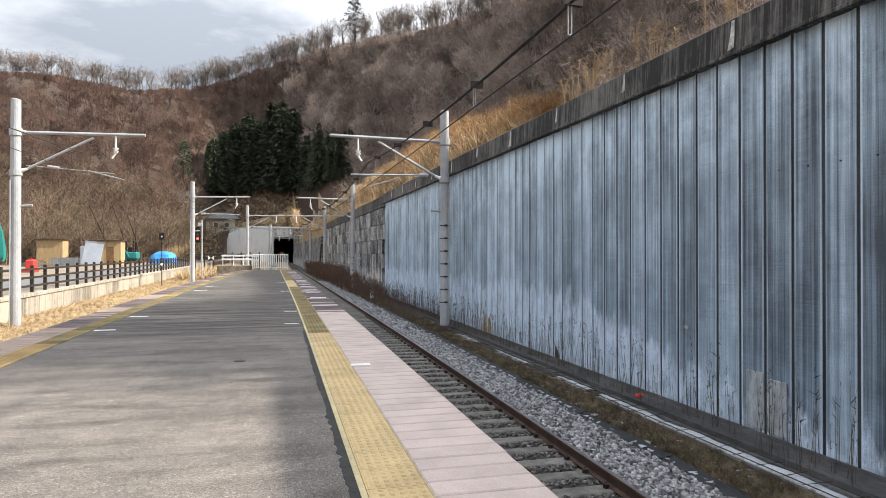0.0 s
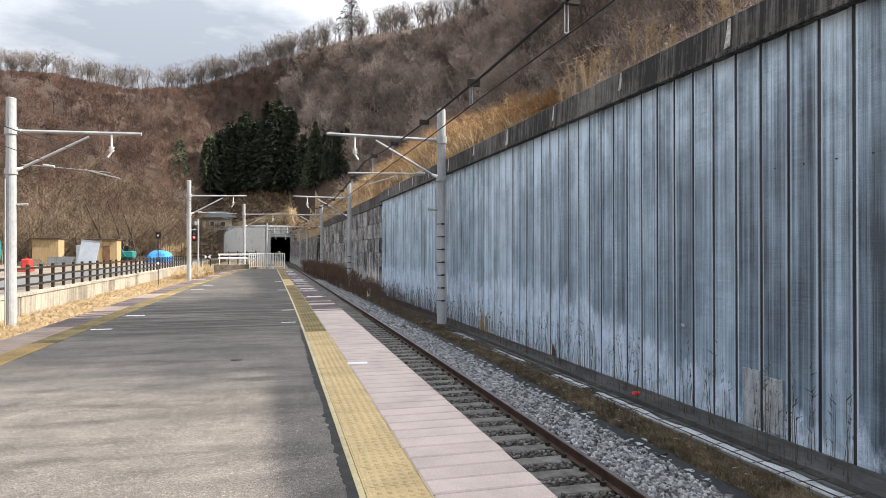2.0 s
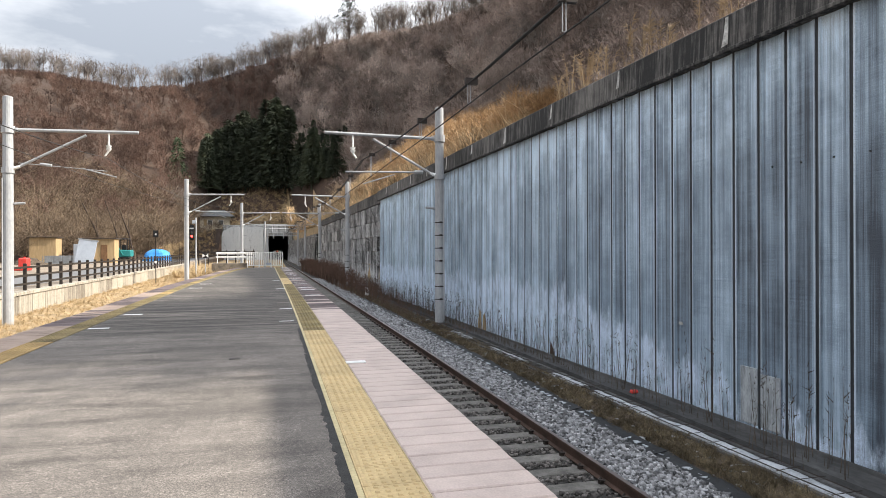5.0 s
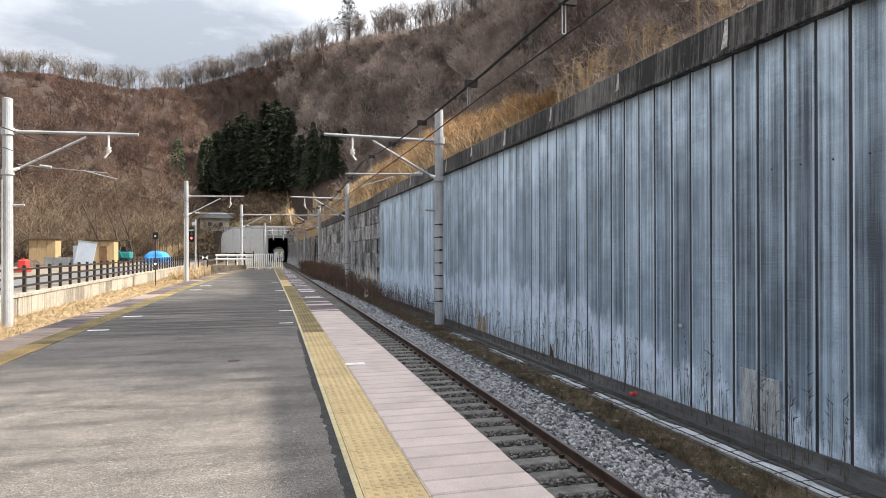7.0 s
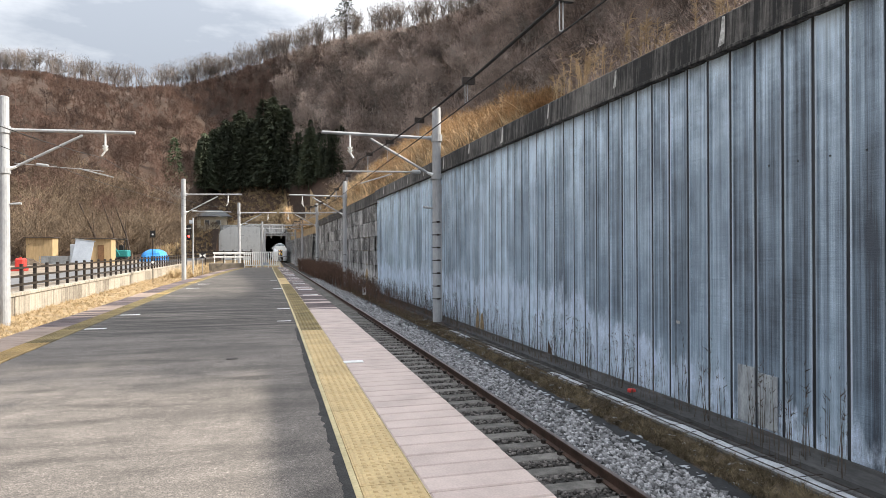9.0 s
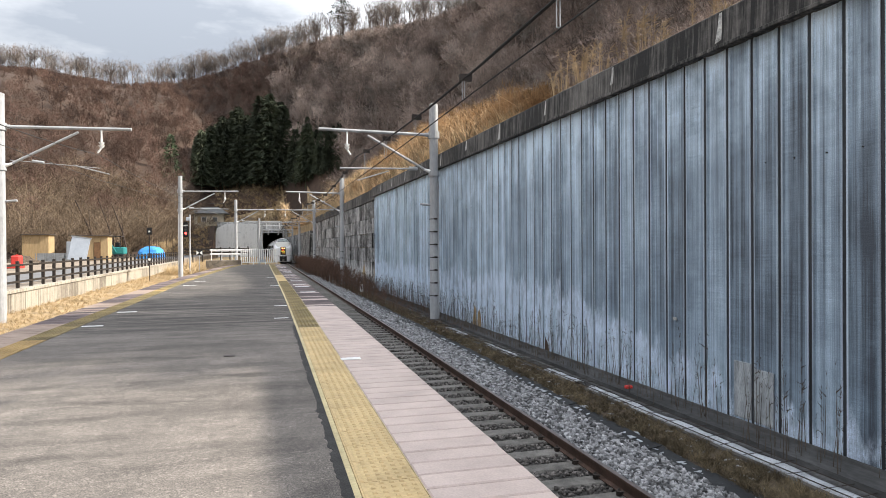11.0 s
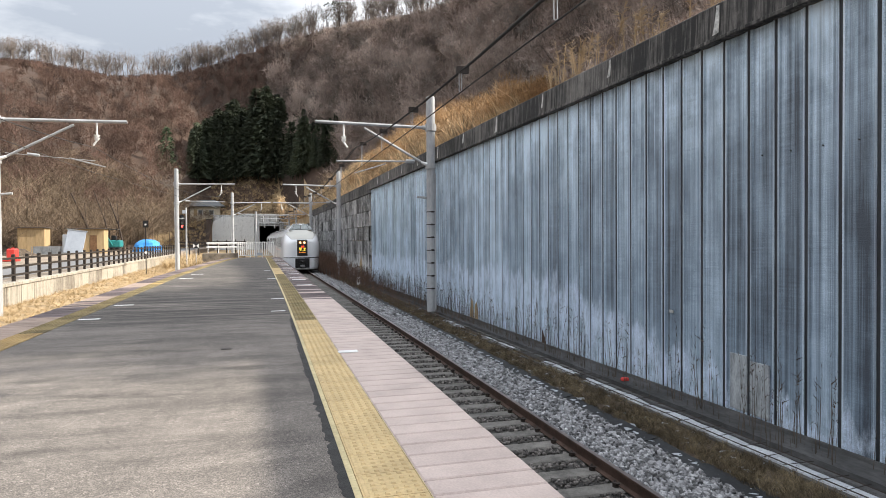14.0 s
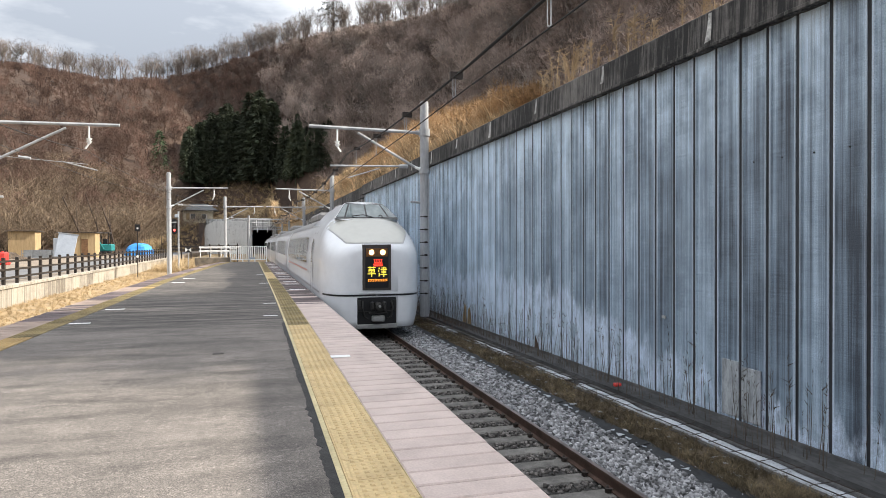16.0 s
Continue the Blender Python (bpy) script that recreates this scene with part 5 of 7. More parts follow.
            for x, s in pts:
                for dz in (0, h):
                    vs.append((sgn * (x + 0.008), s - 0.008, z + dz))
            fs = [(2 * i, 2 * i + 2, 2 * i + 3, 2 * i + 1) for i in range(len(pts) - 1)]
            part("stripe", (vs, fs), M_BLACK if z < 1.2 else M_BODY, train)
    for side in (-1, 1):
        part("skirt_seam", side_patch(side, 0.9, 19.5, 0.93, 0.945, 0.004, 14, 1), M_BLACK, train)
        part("cab_door", side_patch(side, 3.75, 4.5, 1.0, 3.0, 0.012), M_BODY, train)
        part("door_seam", side_patch(side, 3.70, 3.735, 0.98, 3.02, 0.014, 1, 4), M_UNDER, train)
        part("door_seam", side_patch(side, 4.52, 4.555, 0.98, 3.02, 0.014, 1, 4), M_UNDER, train)
        part("window_band", side_patch(side, 6.1, 19.2, 1.86, 2.86, 0.006, 10, 3), M_GREYMETAL, train)
        for j in range(7):
            part("window", side_patch(side, 6.2 + j * 1.86, 7.95 + j * 1.86, 1.92, 2.82, 0.014), M_GLASS, train)
        part("side_band", side_patch(side, 6.1, 19.2, 1.62, 1.68, 0.006, 10, 1), M_PINKBAND, train, "thin faded pink band")
        part("door_window", side_patch(side, 3.92, 4.32, 2.0, 2.75, 0.02), M_GLASS, train)
    part("underframe", boxes((-1.15, 1.15, 3.2, 19.3, 0.22, 0.62), bevel=0.05), M_UNDER, train)
    smooth(part("roof_skin", roof_skin(6.8, 19.5), M_ROOFGREY, train, "weathered grey roof"))
    for side in (-1, 1):
        for s0 in (6.18, 8.04, 9.9, 11.76, 13.62, 15.48, 17.34, 19.14):
            part("window_pillar", side_patch(side, s0 - 0.05, s0 + 0.05, 1.9, 2.84, 0.022, 1, 3), M_BODY, train)
        part("rail_line", side_patch(side, 4.6, 19.5, 3.22, 3.26, 0.012, 14, 1), M_GREYMETAL, train, "grey rain gutter")
        part("skirt_shadow_gap", side_patch(side, 2.2, 19.5, 0.62, 0.66, 0.006, 14, 1), M_BLACK, train)
    part("roof_unit", boxes((-0.75, 0.75, 9, 13, 3.5, 3.9), bevel=0.12), M_ROOFGREY, train)
    part("roof_dome_trim", boxes((-0.5, 0.5, 5.0, 6.2, 3.66, 3.98), bevel=0.1), M_ROOFGREY, train)
    for k in range(1, 5):
        train_car(k)
    for y0 in (0, 20.1, 40.2, 60.3, 80.4):
        for s in (3.9, 6.0, 14.2, 16.3):
            bm = bmesh.new()
            rod(bm, (-0.62, y0 + s, 0.43), (-0.5, y0 + s, 0.43), 0.43, 0.43, 20)
            rod(bm, (0.5, y0 + s, 0.43), (0.62, y0 + s, 0.43), 0.43, 0.43, 20)
            rod(bm, (-0.5, y0 + s, 0.43), (0.5, y0 + s, 0.43), 0.08, 0.08, 8)
            part("wheelset", bm, M_UNDER, train)


M_COUPLER = mat("greasy_steel", (0.05, 0.048, 0.046), 0.45, 0.5, var=0.25, scale=6, fine=30, own=True)
M_BEZEL = mat("amber_lamp_glass", (0.16, 0.085, 0.04), 0.2, var=0.1, scale=3, fine=20, bump=0, own=True)
M_CABGLASS = mat("cab_glass", (0.20, 0.24, 0.24), 0.05, var=0.15, scale=1, fine=4, bump=0, spec=0.8, own=True)
M_LAMPFRAME = mat("lamp_frame", (0.06, 0.05, 0.045), 0.4, var=0.1, scale=3, fine=20, bump=0, own=True)
M_GREYMETAL = mat("grey_metal", (0.38, 0.38, 0.37), 0.45, 0.4, var=0.12, scale=3, fine=20, own=True)
M_PINKBAND = mat("pink_band", (0.5, 0.24, 0.2), 0.5, var=0.1, scale=3, fine=20, own=True)
build_train()


def motions():
    rows = []
    for t in frange(0, 16, 0.5):
        y = train_y(t)
        dx = off(y + 0.5) - off(y - 0.5)
        rows.append((t, pose(TRACK_X + off(y), y, RAIL_Z, 0, 0, -math.degrees(math.atan(dx)))))
    walk(train, rows)


def train_y(t):
    return 17.9 + 17.2 * (16 - t)


# ---------------------------------------------------------------- woods
def bare_tree(rng, height, twigs, spread=0.45, limbs=6, thick=1.0):
    """Vertices and triangles of a leafless tree: three-sided trunk and limbs, thin twig blades."""
    vs, fs = [], []

    def stick(a, b, r0, r1, n=3):
        a, b = np.array(a), np.array(b)
        d = (b - a) / np.linalg.norm(b - a)
        u = np.cross(d, [0.3, 0.9, 0.1] if abs(d[2]) > 0.5 else [0, 0, 1.0])
        u /= np.linalg.norm(u)
        w = np.cross(d, u)
        k = len(vs)
        for c, r in ((a, r0), (b, r1)):
            for i in range(n):
                t = 2 * math.pi * i / n
                vs.append(c + r * (u * math.cos(t) + w * math.sin(t)))
        for i in range(n):
            j = (i + 1) % n
            fs.append((k + i, k + j, k + n + j))
            fs.append((k + i, k + n + j, k + n + i))

    def blade(a, b, r):
        d = b - a
        u = np.cross(d, rng.normal(size=3))
        u = u / (np.linalg.norm(u) + 1e-9) * r
        k = len(vs)
        vs.extend([a - u, a + u, b])
        fs.append((k, k + 1, k + 2))

    lean = rng.normal(size=2) * 0.05
    r = height * 0.012
    fork = height * rng.uniform(0.3, 0.5)
    p1 = np.array([lean[0] * fork, lean[1] * fork, fork])
    top = np.array([lean[0] * height * 1.5, lean[1] * height * 1.5, height * 0.85])
    stick((0, 0, -0.5), p1, r, r * 0.75)
    stick(p1, top, r * 0.7, r * 0.25)
    segs = [(p1, top)]
    for i in range(limbs):
        a = p1 + (top - p1) * rng.uniform(0, 0.6)
        t = rng.uniform(0, 2 * math.pi)
        ln = height * rng.uniform(0.28, 0.5)
        b = a + np.array([math.cos(t) * spread * ln, math.sin(t) * spread * ln, ln * rng.uniform(0.6, 0.95)])
        b[2] = min(b[2], height * 0.97)
        stick(a, b, r * 0.45, r * 0.12)
        segs.append((a, b))
    second = []
    for i in range(twigs // 12):
        a0, b0 = segs[rng.integers(len(segs))]
        a = a0 + (b0 - a0) * rng.uniform(0.25, 1.0)
        d = (b0 - a0) / np.linalg.norm(b0 - a0) * 0.6 + rng.normal(size=3) * [0.55, 0.55, 0.3] + [0, 0, 0.25]
        b = a + d / np.linalg.norm(d) * height * rng.uniform(0.1, 0.22)
        blade(a, b, r * 0.22 * thick)
        second.append((a, b))
    for i in range(twigs):
        a0, b0 = second[rng.integers(len(second))]
        a = a0 + (b0 - a0) * rng.uniform(0.2, 1.0)
        d = (b0 - a0) / np.linalg.norm(b0 - a0) * 0.7 + rng.normal(size=3) * 0.5 + [0, 0, 0.2]
        b = a + d / np.linalg.norm(d) * height * rng.uniform(0.05, 0.12)
        blade(a, b, r * 0.12 * thick)
    return np.array(vs), np.array(fs)




def crown_tree(rng, twigs, width=0.34, base=0.3, thick=1.0):
    """A leafless tree one metre high: limbs fan out of a short trunk into a rounded dome of fine twigs."""
    vs, fs = [], []

    def stick(a, b, r0, r1):
        d = (b - a) / (np.linalg.norm(b - a) + 1e-9)
        u = np.cross(d, [0.31, 0.93, 0.17])
        u /= np.linalg.norm(u)
        w = np.cross(d, u)
        k = len(vs)
        for c, r in ((a, r0), (b, r1)):
            for i in range(3):
                vs.append(c + r * (u * math.cos(2.094 * i) + w * math.sin(2.094 * i)))
        for i in range(3):
            j = (i + 1) % 3
            fs.extend([(k + i, k + j, k + 3 + j), (k + i, k + 3 + j, k + 3 + i)])

    def blade(a, b, r):
        u = np.cross(b - a, rng.normal(size=3))
        u = u / (np.linalg.norm(u) + 1e-9) * r
        k = len(vs)
        vs.extend([a - u, a + u, b])
        fs.append((k, k + 1, k + 2))

    lean = rng.normal(size=2) * 0.04
    hub = np.array([lean[0], lean[1], base])
    mid = np.array([lean[0], lean[1], 0.56])
    stick(np.array([0, 0, -0.05]), hub, 0.014, 0.011)
    limbs = []
    for i in range(9):
        t, el = i * 2.4 + rng.uniform(-0.4, 0.4), rng.uniform(0.15, 1.35)
        tip = mid + np.array([math.cos(t) * math.cos(el) * width, math.sin(t) * math.cos(el) * width, math.sin(el) * 0.38]) * rng.uniform(0.8, 1.0)
        start = hub + np.array([0, 0, rng.uniform(-0.02, 0.14)])
        knee = start + (tip - start) * 0.45 + np.array([math.cos(t), math.sin(t), -0.2]) * 0.04
        stick(start, knee, 0.0075, 0.005)
        stick(knee, tip, 0.005, 0.0015)
        limbs += [(start, knee), (knee, tip), (knee, tip)]
    second = []
    for i in range(twigs // 7):
        a0, b0 = limbs[rng.integers(len(limbs))]
        a = a0 + (b0 - a0) * rng.uniform(0.2, 1.0)
        t, el = rng.uniform(0, 6.283), math.asin(rng.uniform(-0.25, 1.0))
        goal = mid + np.array([math.cos(t) * math.cos(el) * width, math.sin(t) * math.cos(el) * width, math.sin(el) * 0.4])
        goal = a + (goal - a) * min(1.0, 0.2 / (np.linalg.norm(goal - a) + 1e-9)) + rng.normal(size=3) * 0.025
        blade(a, goal, 0.0028 * thick)
        second.append((a, goal))
    for i in range(twigs):
        a0, b0 = second[rng.integers(len(second))]
        a = a0 + (b0 - a0) * rng.uniform(0.3, 1.0)
        d = (a - mid) / (np.linalg.norm(a - mid) + 1e-9) * 0.8 + rng.normal(size=3) * 0.42 + [0, 0, 0.35]
        blade(a, a + d / np.linalg.norm(d) * rng.uniform(0.05, 0.12), 0.0021 * thick)
    return np.array(vs), np.array(fs)


def scatter(rng, count, az0, az1, u0, u1, clear=None, power=0.9):
    """Random spots on the hillside between two bearings and two fractions of its slope."""
    out = []
    for _ in range(count * 6):
        if len(out) >= count:
            break
        az = rng.uniform(az0, az1)
        u = u0 + (u1 - u0) * rng.uniform() ** power
        r0, r1 = float(interp(FOOT_R, az)), float(interp(RIDGE_R, az))
        r = r0 + (r1 - r0) * u
        x, y = r * math.sin(math.radians(az)), r * math.cos(math.radians(az))
        if clear is None or clear(x, y, az):
            out.append((x, y, float(hill_z(np.array(x), np.array(y)))))
    return out


def cedar(rng, sprays=1500, slim=0.19):
    """A conifer one metre high: bare lower trunk, drooping sprays in rough tiers."""
    vs, fs = [], []
    for i in range(3):
        t = 2.1 * i
        vs.append((0.012 * math.cos(t), 0.012 * math.sin(t), -0.02))
    vs.append((0, 0, 0.98))
    fs += [(0, 1, 3), (1, 2, 3), (2, 0, 3)]
    for _ in range(sprays):
        h = 0.16 + 0.84 * rng.uniform() ** 1.15
        w = slim * (1.02 - h) ** 0.7 * (0.75 + 0.5 * math.sin(h * 60 + rng.uniform(-0.6, 0.6)) ** 2)
        t = rng.uniform(0, 2 * math.pi)
        r = w * rng.uniform(0.35, 1.0)
        c = np.array([r * math.cos(t), r * math.sin(t), h - r * 0.25])
        out = np.array([math.cos(t), math.sin(t), -0.35 + rng.normal() * 0.3])
        side = np.cross(out, rng.normal(size=3))
        side /= np.linalg.norm(side) + 1e-9
        s = 0.021 * rng.uniform(0.6, 1.6)
        k = len(vs)
        vs += [c - side * s * 0.45, c + side * s * 0.45, c + out * s * 2.0]
        fs.append((k, k + 1, k + 2))
    return np.array([tuple(v) for v in vs]), np.array(fs)


def tuft(rng, blades, spread=0.25, droop=0.35):
    """A clump of grass blades one metre high."""
    vs, fs = [], []
    for _ in range(blades):
        t, r = rng.uniform(0, 6.28), spread * rng.uniform() ** 0.6
        a = np.array([r * math.cos(t), r * math.sin(t), 0])
        h = rng.uniform(0.45, 1.0)
        d = rng.normal(size=2) * droop
        m = a + [d[0] * 0.4 * h, d[1] * 0.4 * h, h * 0.65]
        e = a + [d[0] * h, d[1] * h, h]
        s = np.array([-math.sin(t), math.cos(t), 0]) * 0.016
        k = len(vs)
        vs += [a - s, a + s, m + s * 0.8, m - s * 0.8, e]
        fs += [(k, k + 1, k + 2), (k, k + 2, k + 3), (k + 3, k + 2, k + 4)]
    return np.array(vs), np.array(fs)


def plume(rng):
    """Pampas stem with a feathery head, one metre high."""
    vs, fs = [], []
    lean = rng.normal(size=2) * 0.12

    def at(h):
        return np.array([lean[0] * h * h, lean[1] * h * h, h])
    for h0, h1, w in ((0, 0.4, 0.006), (0.4, 0.75, 0.005), (0.75, 1.0, 0.004)):
        k = len(vs)
        a, b = at(h0), at(h1)
        s = np.array([w, w * 0.5, 0])
        vs += [a - s, a + s, b + s, b - s]
        fs += [(k, k + 1, k + 2), (k, k + 2, k + 3)]
    for _ in range(34):
        h = rng.uniform(0.66, 1.0)
        a = at(h)
        d = rng.normal(size=3) * [0.06, 0.06, 0.03] + [lean[0] * 0.3, lean[1] * 0.3, 0.06]
        k = len(vs)
        vs += [a - [0.004, 0, 0], a + [0.004, 0, 0.01], a + d * 0.9]
        fs.append((k, k + 1, k + 2))
    return np.array(vs), np.array(fs)


def stalk(rng):
    """Dead weed stem with a few short side twigs, one metre high."""
    vs, fs = [], []
    lean = rng.normal(size=2) * 0.08
    top = np.array([lean[0], lean[1], 1.0])
    for i in range(3):
        t = 2.1 * i
        vs.append(np.array([0.006 * math.cos(t), 0.006 * math.sin(t), 0]))
    vs.append(top)
    fs += [(0, 1, 3), (1, 2, 3), (2, 0, 3)]
    for _ in range(rng.integers(5, 12)):
        h = rng.uniform(0.45, 1.0)
        a = top * h
        d = np.array([*(rng.normal(size=2) * 0.035), rng.uniform(0.03, 0.10)])
        k = len(vs)
        vs += [a, a + [0.006, 0.006, 0.012], a + d]
        fs.append((k, k + 1, k + 2))
    return np.array(vs), np.array(fs)


def wooded(x, y, az):
    # the cedar grove and the grassy bank below it stay clear
    if -6.2 < az < 5.9 and float(hill_z(np.array(x), np.array(y))) - 1.55 < 0.118 * math.hypot(x, y):
        return False
    return math.hypot(x, y) > float(interp(RISE_R, az)) - (12 if az > 1 else 3)


def build_woods():
    rng = np.random.default_rng(5)
    kinds = [crown_tree(rng, 560, rng.uniform(0.3, 0.42), rng.uniform(0.2, 0.36), 1.25) for _ in range(10)]
    tall = [crown_tree(rng, 280, rng.uniform(0.3, 0.44), rng.uniform(0.22, 0.4), 0.6) for _ in range(7)]

    bushy = [bare_tree(rng, 1.0, 420, 1.0, 11, 1.0) for _ in range(6)]

    def plant(name, spots, h0, h1, material, label, kinds=kinds, sink=0.2, under=False):
        if under:
            # trees on the slope stay below the bare line of the ridge
            kept = []
            for x, y, z in spots:
                line = math.hypot(x, y) * math.tan(math.radians(float(interp(RIDGE, math.degrees(math.atan2(x, y)))) + 0.25)) + 1.5
                h = min(rng.uniform(h0, h1), line - z)
                if h > 2.2:
                    kept.append((int(rng.integers(len(kinds))), x, y, z - sink, h, rng.uniform(0, 6.28)))
            return merged(name, kinds, kept, material, label, "woods")
        merged(name, kinds, [(int(rng.integers(len(kinds))), x, y, z - sink, rng.uniform(h0, h1), rng.uniform(0, 6.28)) for x, y, z in spots], material, label, "woods")

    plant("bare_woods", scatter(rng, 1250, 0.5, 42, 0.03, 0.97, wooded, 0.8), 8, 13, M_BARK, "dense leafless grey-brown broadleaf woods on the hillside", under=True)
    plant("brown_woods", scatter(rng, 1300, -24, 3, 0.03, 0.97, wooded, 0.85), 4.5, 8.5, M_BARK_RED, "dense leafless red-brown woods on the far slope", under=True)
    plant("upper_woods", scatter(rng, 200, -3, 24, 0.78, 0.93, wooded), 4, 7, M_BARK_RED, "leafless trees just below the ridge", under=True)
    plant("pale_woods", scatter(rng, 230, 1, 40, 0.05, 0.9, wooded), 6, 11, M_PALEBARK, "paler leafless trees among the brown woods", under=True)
    plant("ridge_trees", scatter(rng, 720, -24, 26, 0.955, 1.08), 8.5, 14.5, M_RIDGE, "tall leafless trees standing along the ridge", tall)
    plant("lower_brush", scatter(rng, 380, -24, -6.6, -0.05, 0.2), 5, 10, M_SHRUB, "tangle of tan leafless brush at the foot of the hill", bushy, 2.2)
    plant("edge_trees", scatter(rng, 40, -22, -9, -0.04, 0.06), 8, 12, M_SHRUB, "taller tan leafless trees at the wood's edge", bushy, 3.0)
    plant("house_brush", scatter(rng, 20, -6.6, -4.3, -0.03, 0.01), 3, 4.2, M_SHRUB, "tan leafless brush below the house", bushy, 1.6)
    open_bank = lambda x, y, az: float(hill_z(np.array(x), np.array(y))) - 1.55 < 0.115 * math.hypot(x, y) and (az > -4.2 or y > 184)
    plant("bank_brush", scatter(rng, 260, -6.2, 5.9, 0.01, 0.3, open_bank), 2.0, 4.0, M_SHRUB, "low tan brush on the bank above the portal", bushy, 0.8)
    # trees added above the wall, out of view, to shade the platform
    bk = [bare_tree(rng, 1.0, 900, 0.6, 9, 1.9) for _ in range(4)]
    bank = []
    for _ in range(42):
        x = rng.uniform(10, 22)
        y0 = 13.2 - 0.36 * (x + 2)
        y = y0 + (x * 0.98 - y0) * rng.uniform()
        bank.append((int(rng.integers(4)), x, y, float(hill_z(np.array(x), np.array(y))) - 0.2, rng.uniform(8, 11), rng.uniform(0, 6.28)))
    merged("shade_trees", bk, bank, M_BARK_RED, "leafless trees added out of view above the wall to shade the platform", "woods")
    ck = [cedar(rng) for _ in range(5)]
    spots = []
    for _ in range(140):
        az = rng.uniform(-6.0, 6.2)
        s, c = math.sin(math.radians(az)), math.cos(math.radians(az))
        # the grove starts at a steady height above the portal, higher beside the bank
        low = 0.077 + 0.026 * min(max((az - 1.5) / 4, 0), 1)
        r = 140.0
        while r < 230 and float(hill_z(np.array(r * s), np.array(r * c))) < 1.55 + low * r:
            r += 2
        r += rng.uniform(0, 22)
        z = float(hill_z(np.array(r * s), np.array(r * c)))
        high = float(np.interp(az, (-6.1, -3, -0.3, 0.8, 2.5, 5.6), (0.16, 0.2, 0.225, 0.22, 0.19, 0.18)))
        spots.append((r * s, r * c, z, max(7.0, (1.55 + high * r * 0.97 - z) * rng.uniform(0.6, 1.12))))
    merged("cedar_grove", ck, [(int(rng.integers(5)), x, y, z - 0.5, h, rng.uniform(0, 6.28)) for x, y, z, h in spots], M_CEDAR, "dark green cedar grove at the foot of the hill", "woods")


def build_single_trees():
    rng = np.random.default_rng(17)
    # pine on the ridge
    az, r = math.radians(6.3), 268.0
    x, y = r * math.sin(az), r * math.cos(az)
    z = float(hill_z(np.array(x), np.array(y)))
    p = empty("pine_tree", pose(x, y, z - 0.5), "dark green pine standing on the ridge", "tree")
    part("trunk", rods(((0, 0, 0), (0.3, 0, 17), 0.28, 0.08)), M_TRUNK, p)
    vs, fs = [], []
    for _ in range(900):
        tier = rng.integers(7)
        h = 6.0 + tier * 1.9 + rng.normal() * 0.35
        w = (20.5 - h) * 0.42 + 0.6
        t = rng.uniform(0, 6.28)
        rr = w * rng.uniform() ** 0.6
        c = np.array([rr * math.cos(t), rr * math.sin(t), h - rr * 0.06])
        d = rng.normal(size=(2, 3)) * [0.55, 0.55, 0.25]
        k = len(vs)
        vs += [c, c + d[0], c + d[1]]
        fs.append((k, k + 1, k + 2))
    part("crown", ([tuple(v) for v in vs], fs), M_CEDAR, p, "tiered dark needle crown")
    # spruce and pale spreading tree near the house
    for az_, r_, h, kind in ((-7.8, 192, 14, "c"), (-7.5, 172, 10.5, "b"), (-8.2, 168, 8.5, "b")):
        x, y = r_ * math.sin(math.radians(az_)), r_ * math.cos(math.radians(az_))
        z = float(hill_z(np.array(x), np.array(y)))
        if kind == "c":
            q = empty("spruce_tree", pose(x, y, z - 0.3), "green spruce beside the cedar grove", "tree")
            v, f = cedar(rng, 700, 0.24)
            part("trunk", rods(((0, 0, 0), (0, 0, h * 0.8), 0.18, 0.05)), M_TRUNK, q)
            part("crown", ((v * h).tolist(), f.tolist()), M_SPRUCE, q, "green needle crown")
        else:
            q = empty("bare_tree", pose(x, y, z - 0.3), "pale leafless spreading tree", "tree")
            v, f = bare_tree(rng, 1.0, 520, 0.95, 11)
            part("trunk", rods(((0, 0, 0), (0.1, 0, h * 0.45), 0.16, 0.1)), M_PALEBARK, q)
            part("crown", ((v * h).tolist(), f.tolist()), M_PALEBARK, q)


def leaning_trunks():
    for foot, top, r in (((-24.4, 107.0, -1.3), (-28.6, 109.5, 8.8), 0.2), ((-20.6, 107.5, -1.3), (-23.6, 110.0, 8.2), 0.15), ((-22.4, 107.6, -1.3), (-25.6, 110.0, 9.3), 0.12)):
        t = empty("leaning_tree", pose(*foot), "dark leaning leafless trunk at the wood's edge", "tree")
        a, b = Vector((0, 0, 0)), Vector(top) - Vector(foot)
        mid = a.lerp(b, 0.5) + Vector((0.25, 0, 0.3))
        part("trunk", rods((a, mid, r, r * 0.75), (mid, b, r * 0.75, r * 0.4), n=8), M_TRUNK, t)
        part("limb", rods((mid, mid + Vector((-0.3, 0.4, 3.4)), r * 0.4, r * 0.12), n=6), M_TRUNK, t)


M_TRUNK = mat("dark_trunk", (0.07, 0.05, 0.04), 0.95, var=0.3, scale=2, fine=10)
M_SPRUCE = mat("spruce_needles", (0.06, 0.10, 0.045), 0.9, var=0.3, scale=0.5, fine=3, bump=0)
M_STRAW = mat("straw", (0.52, 0.39, 0.225), 0.95, var=0.2, scale=0.6, fine=6, bump=0)


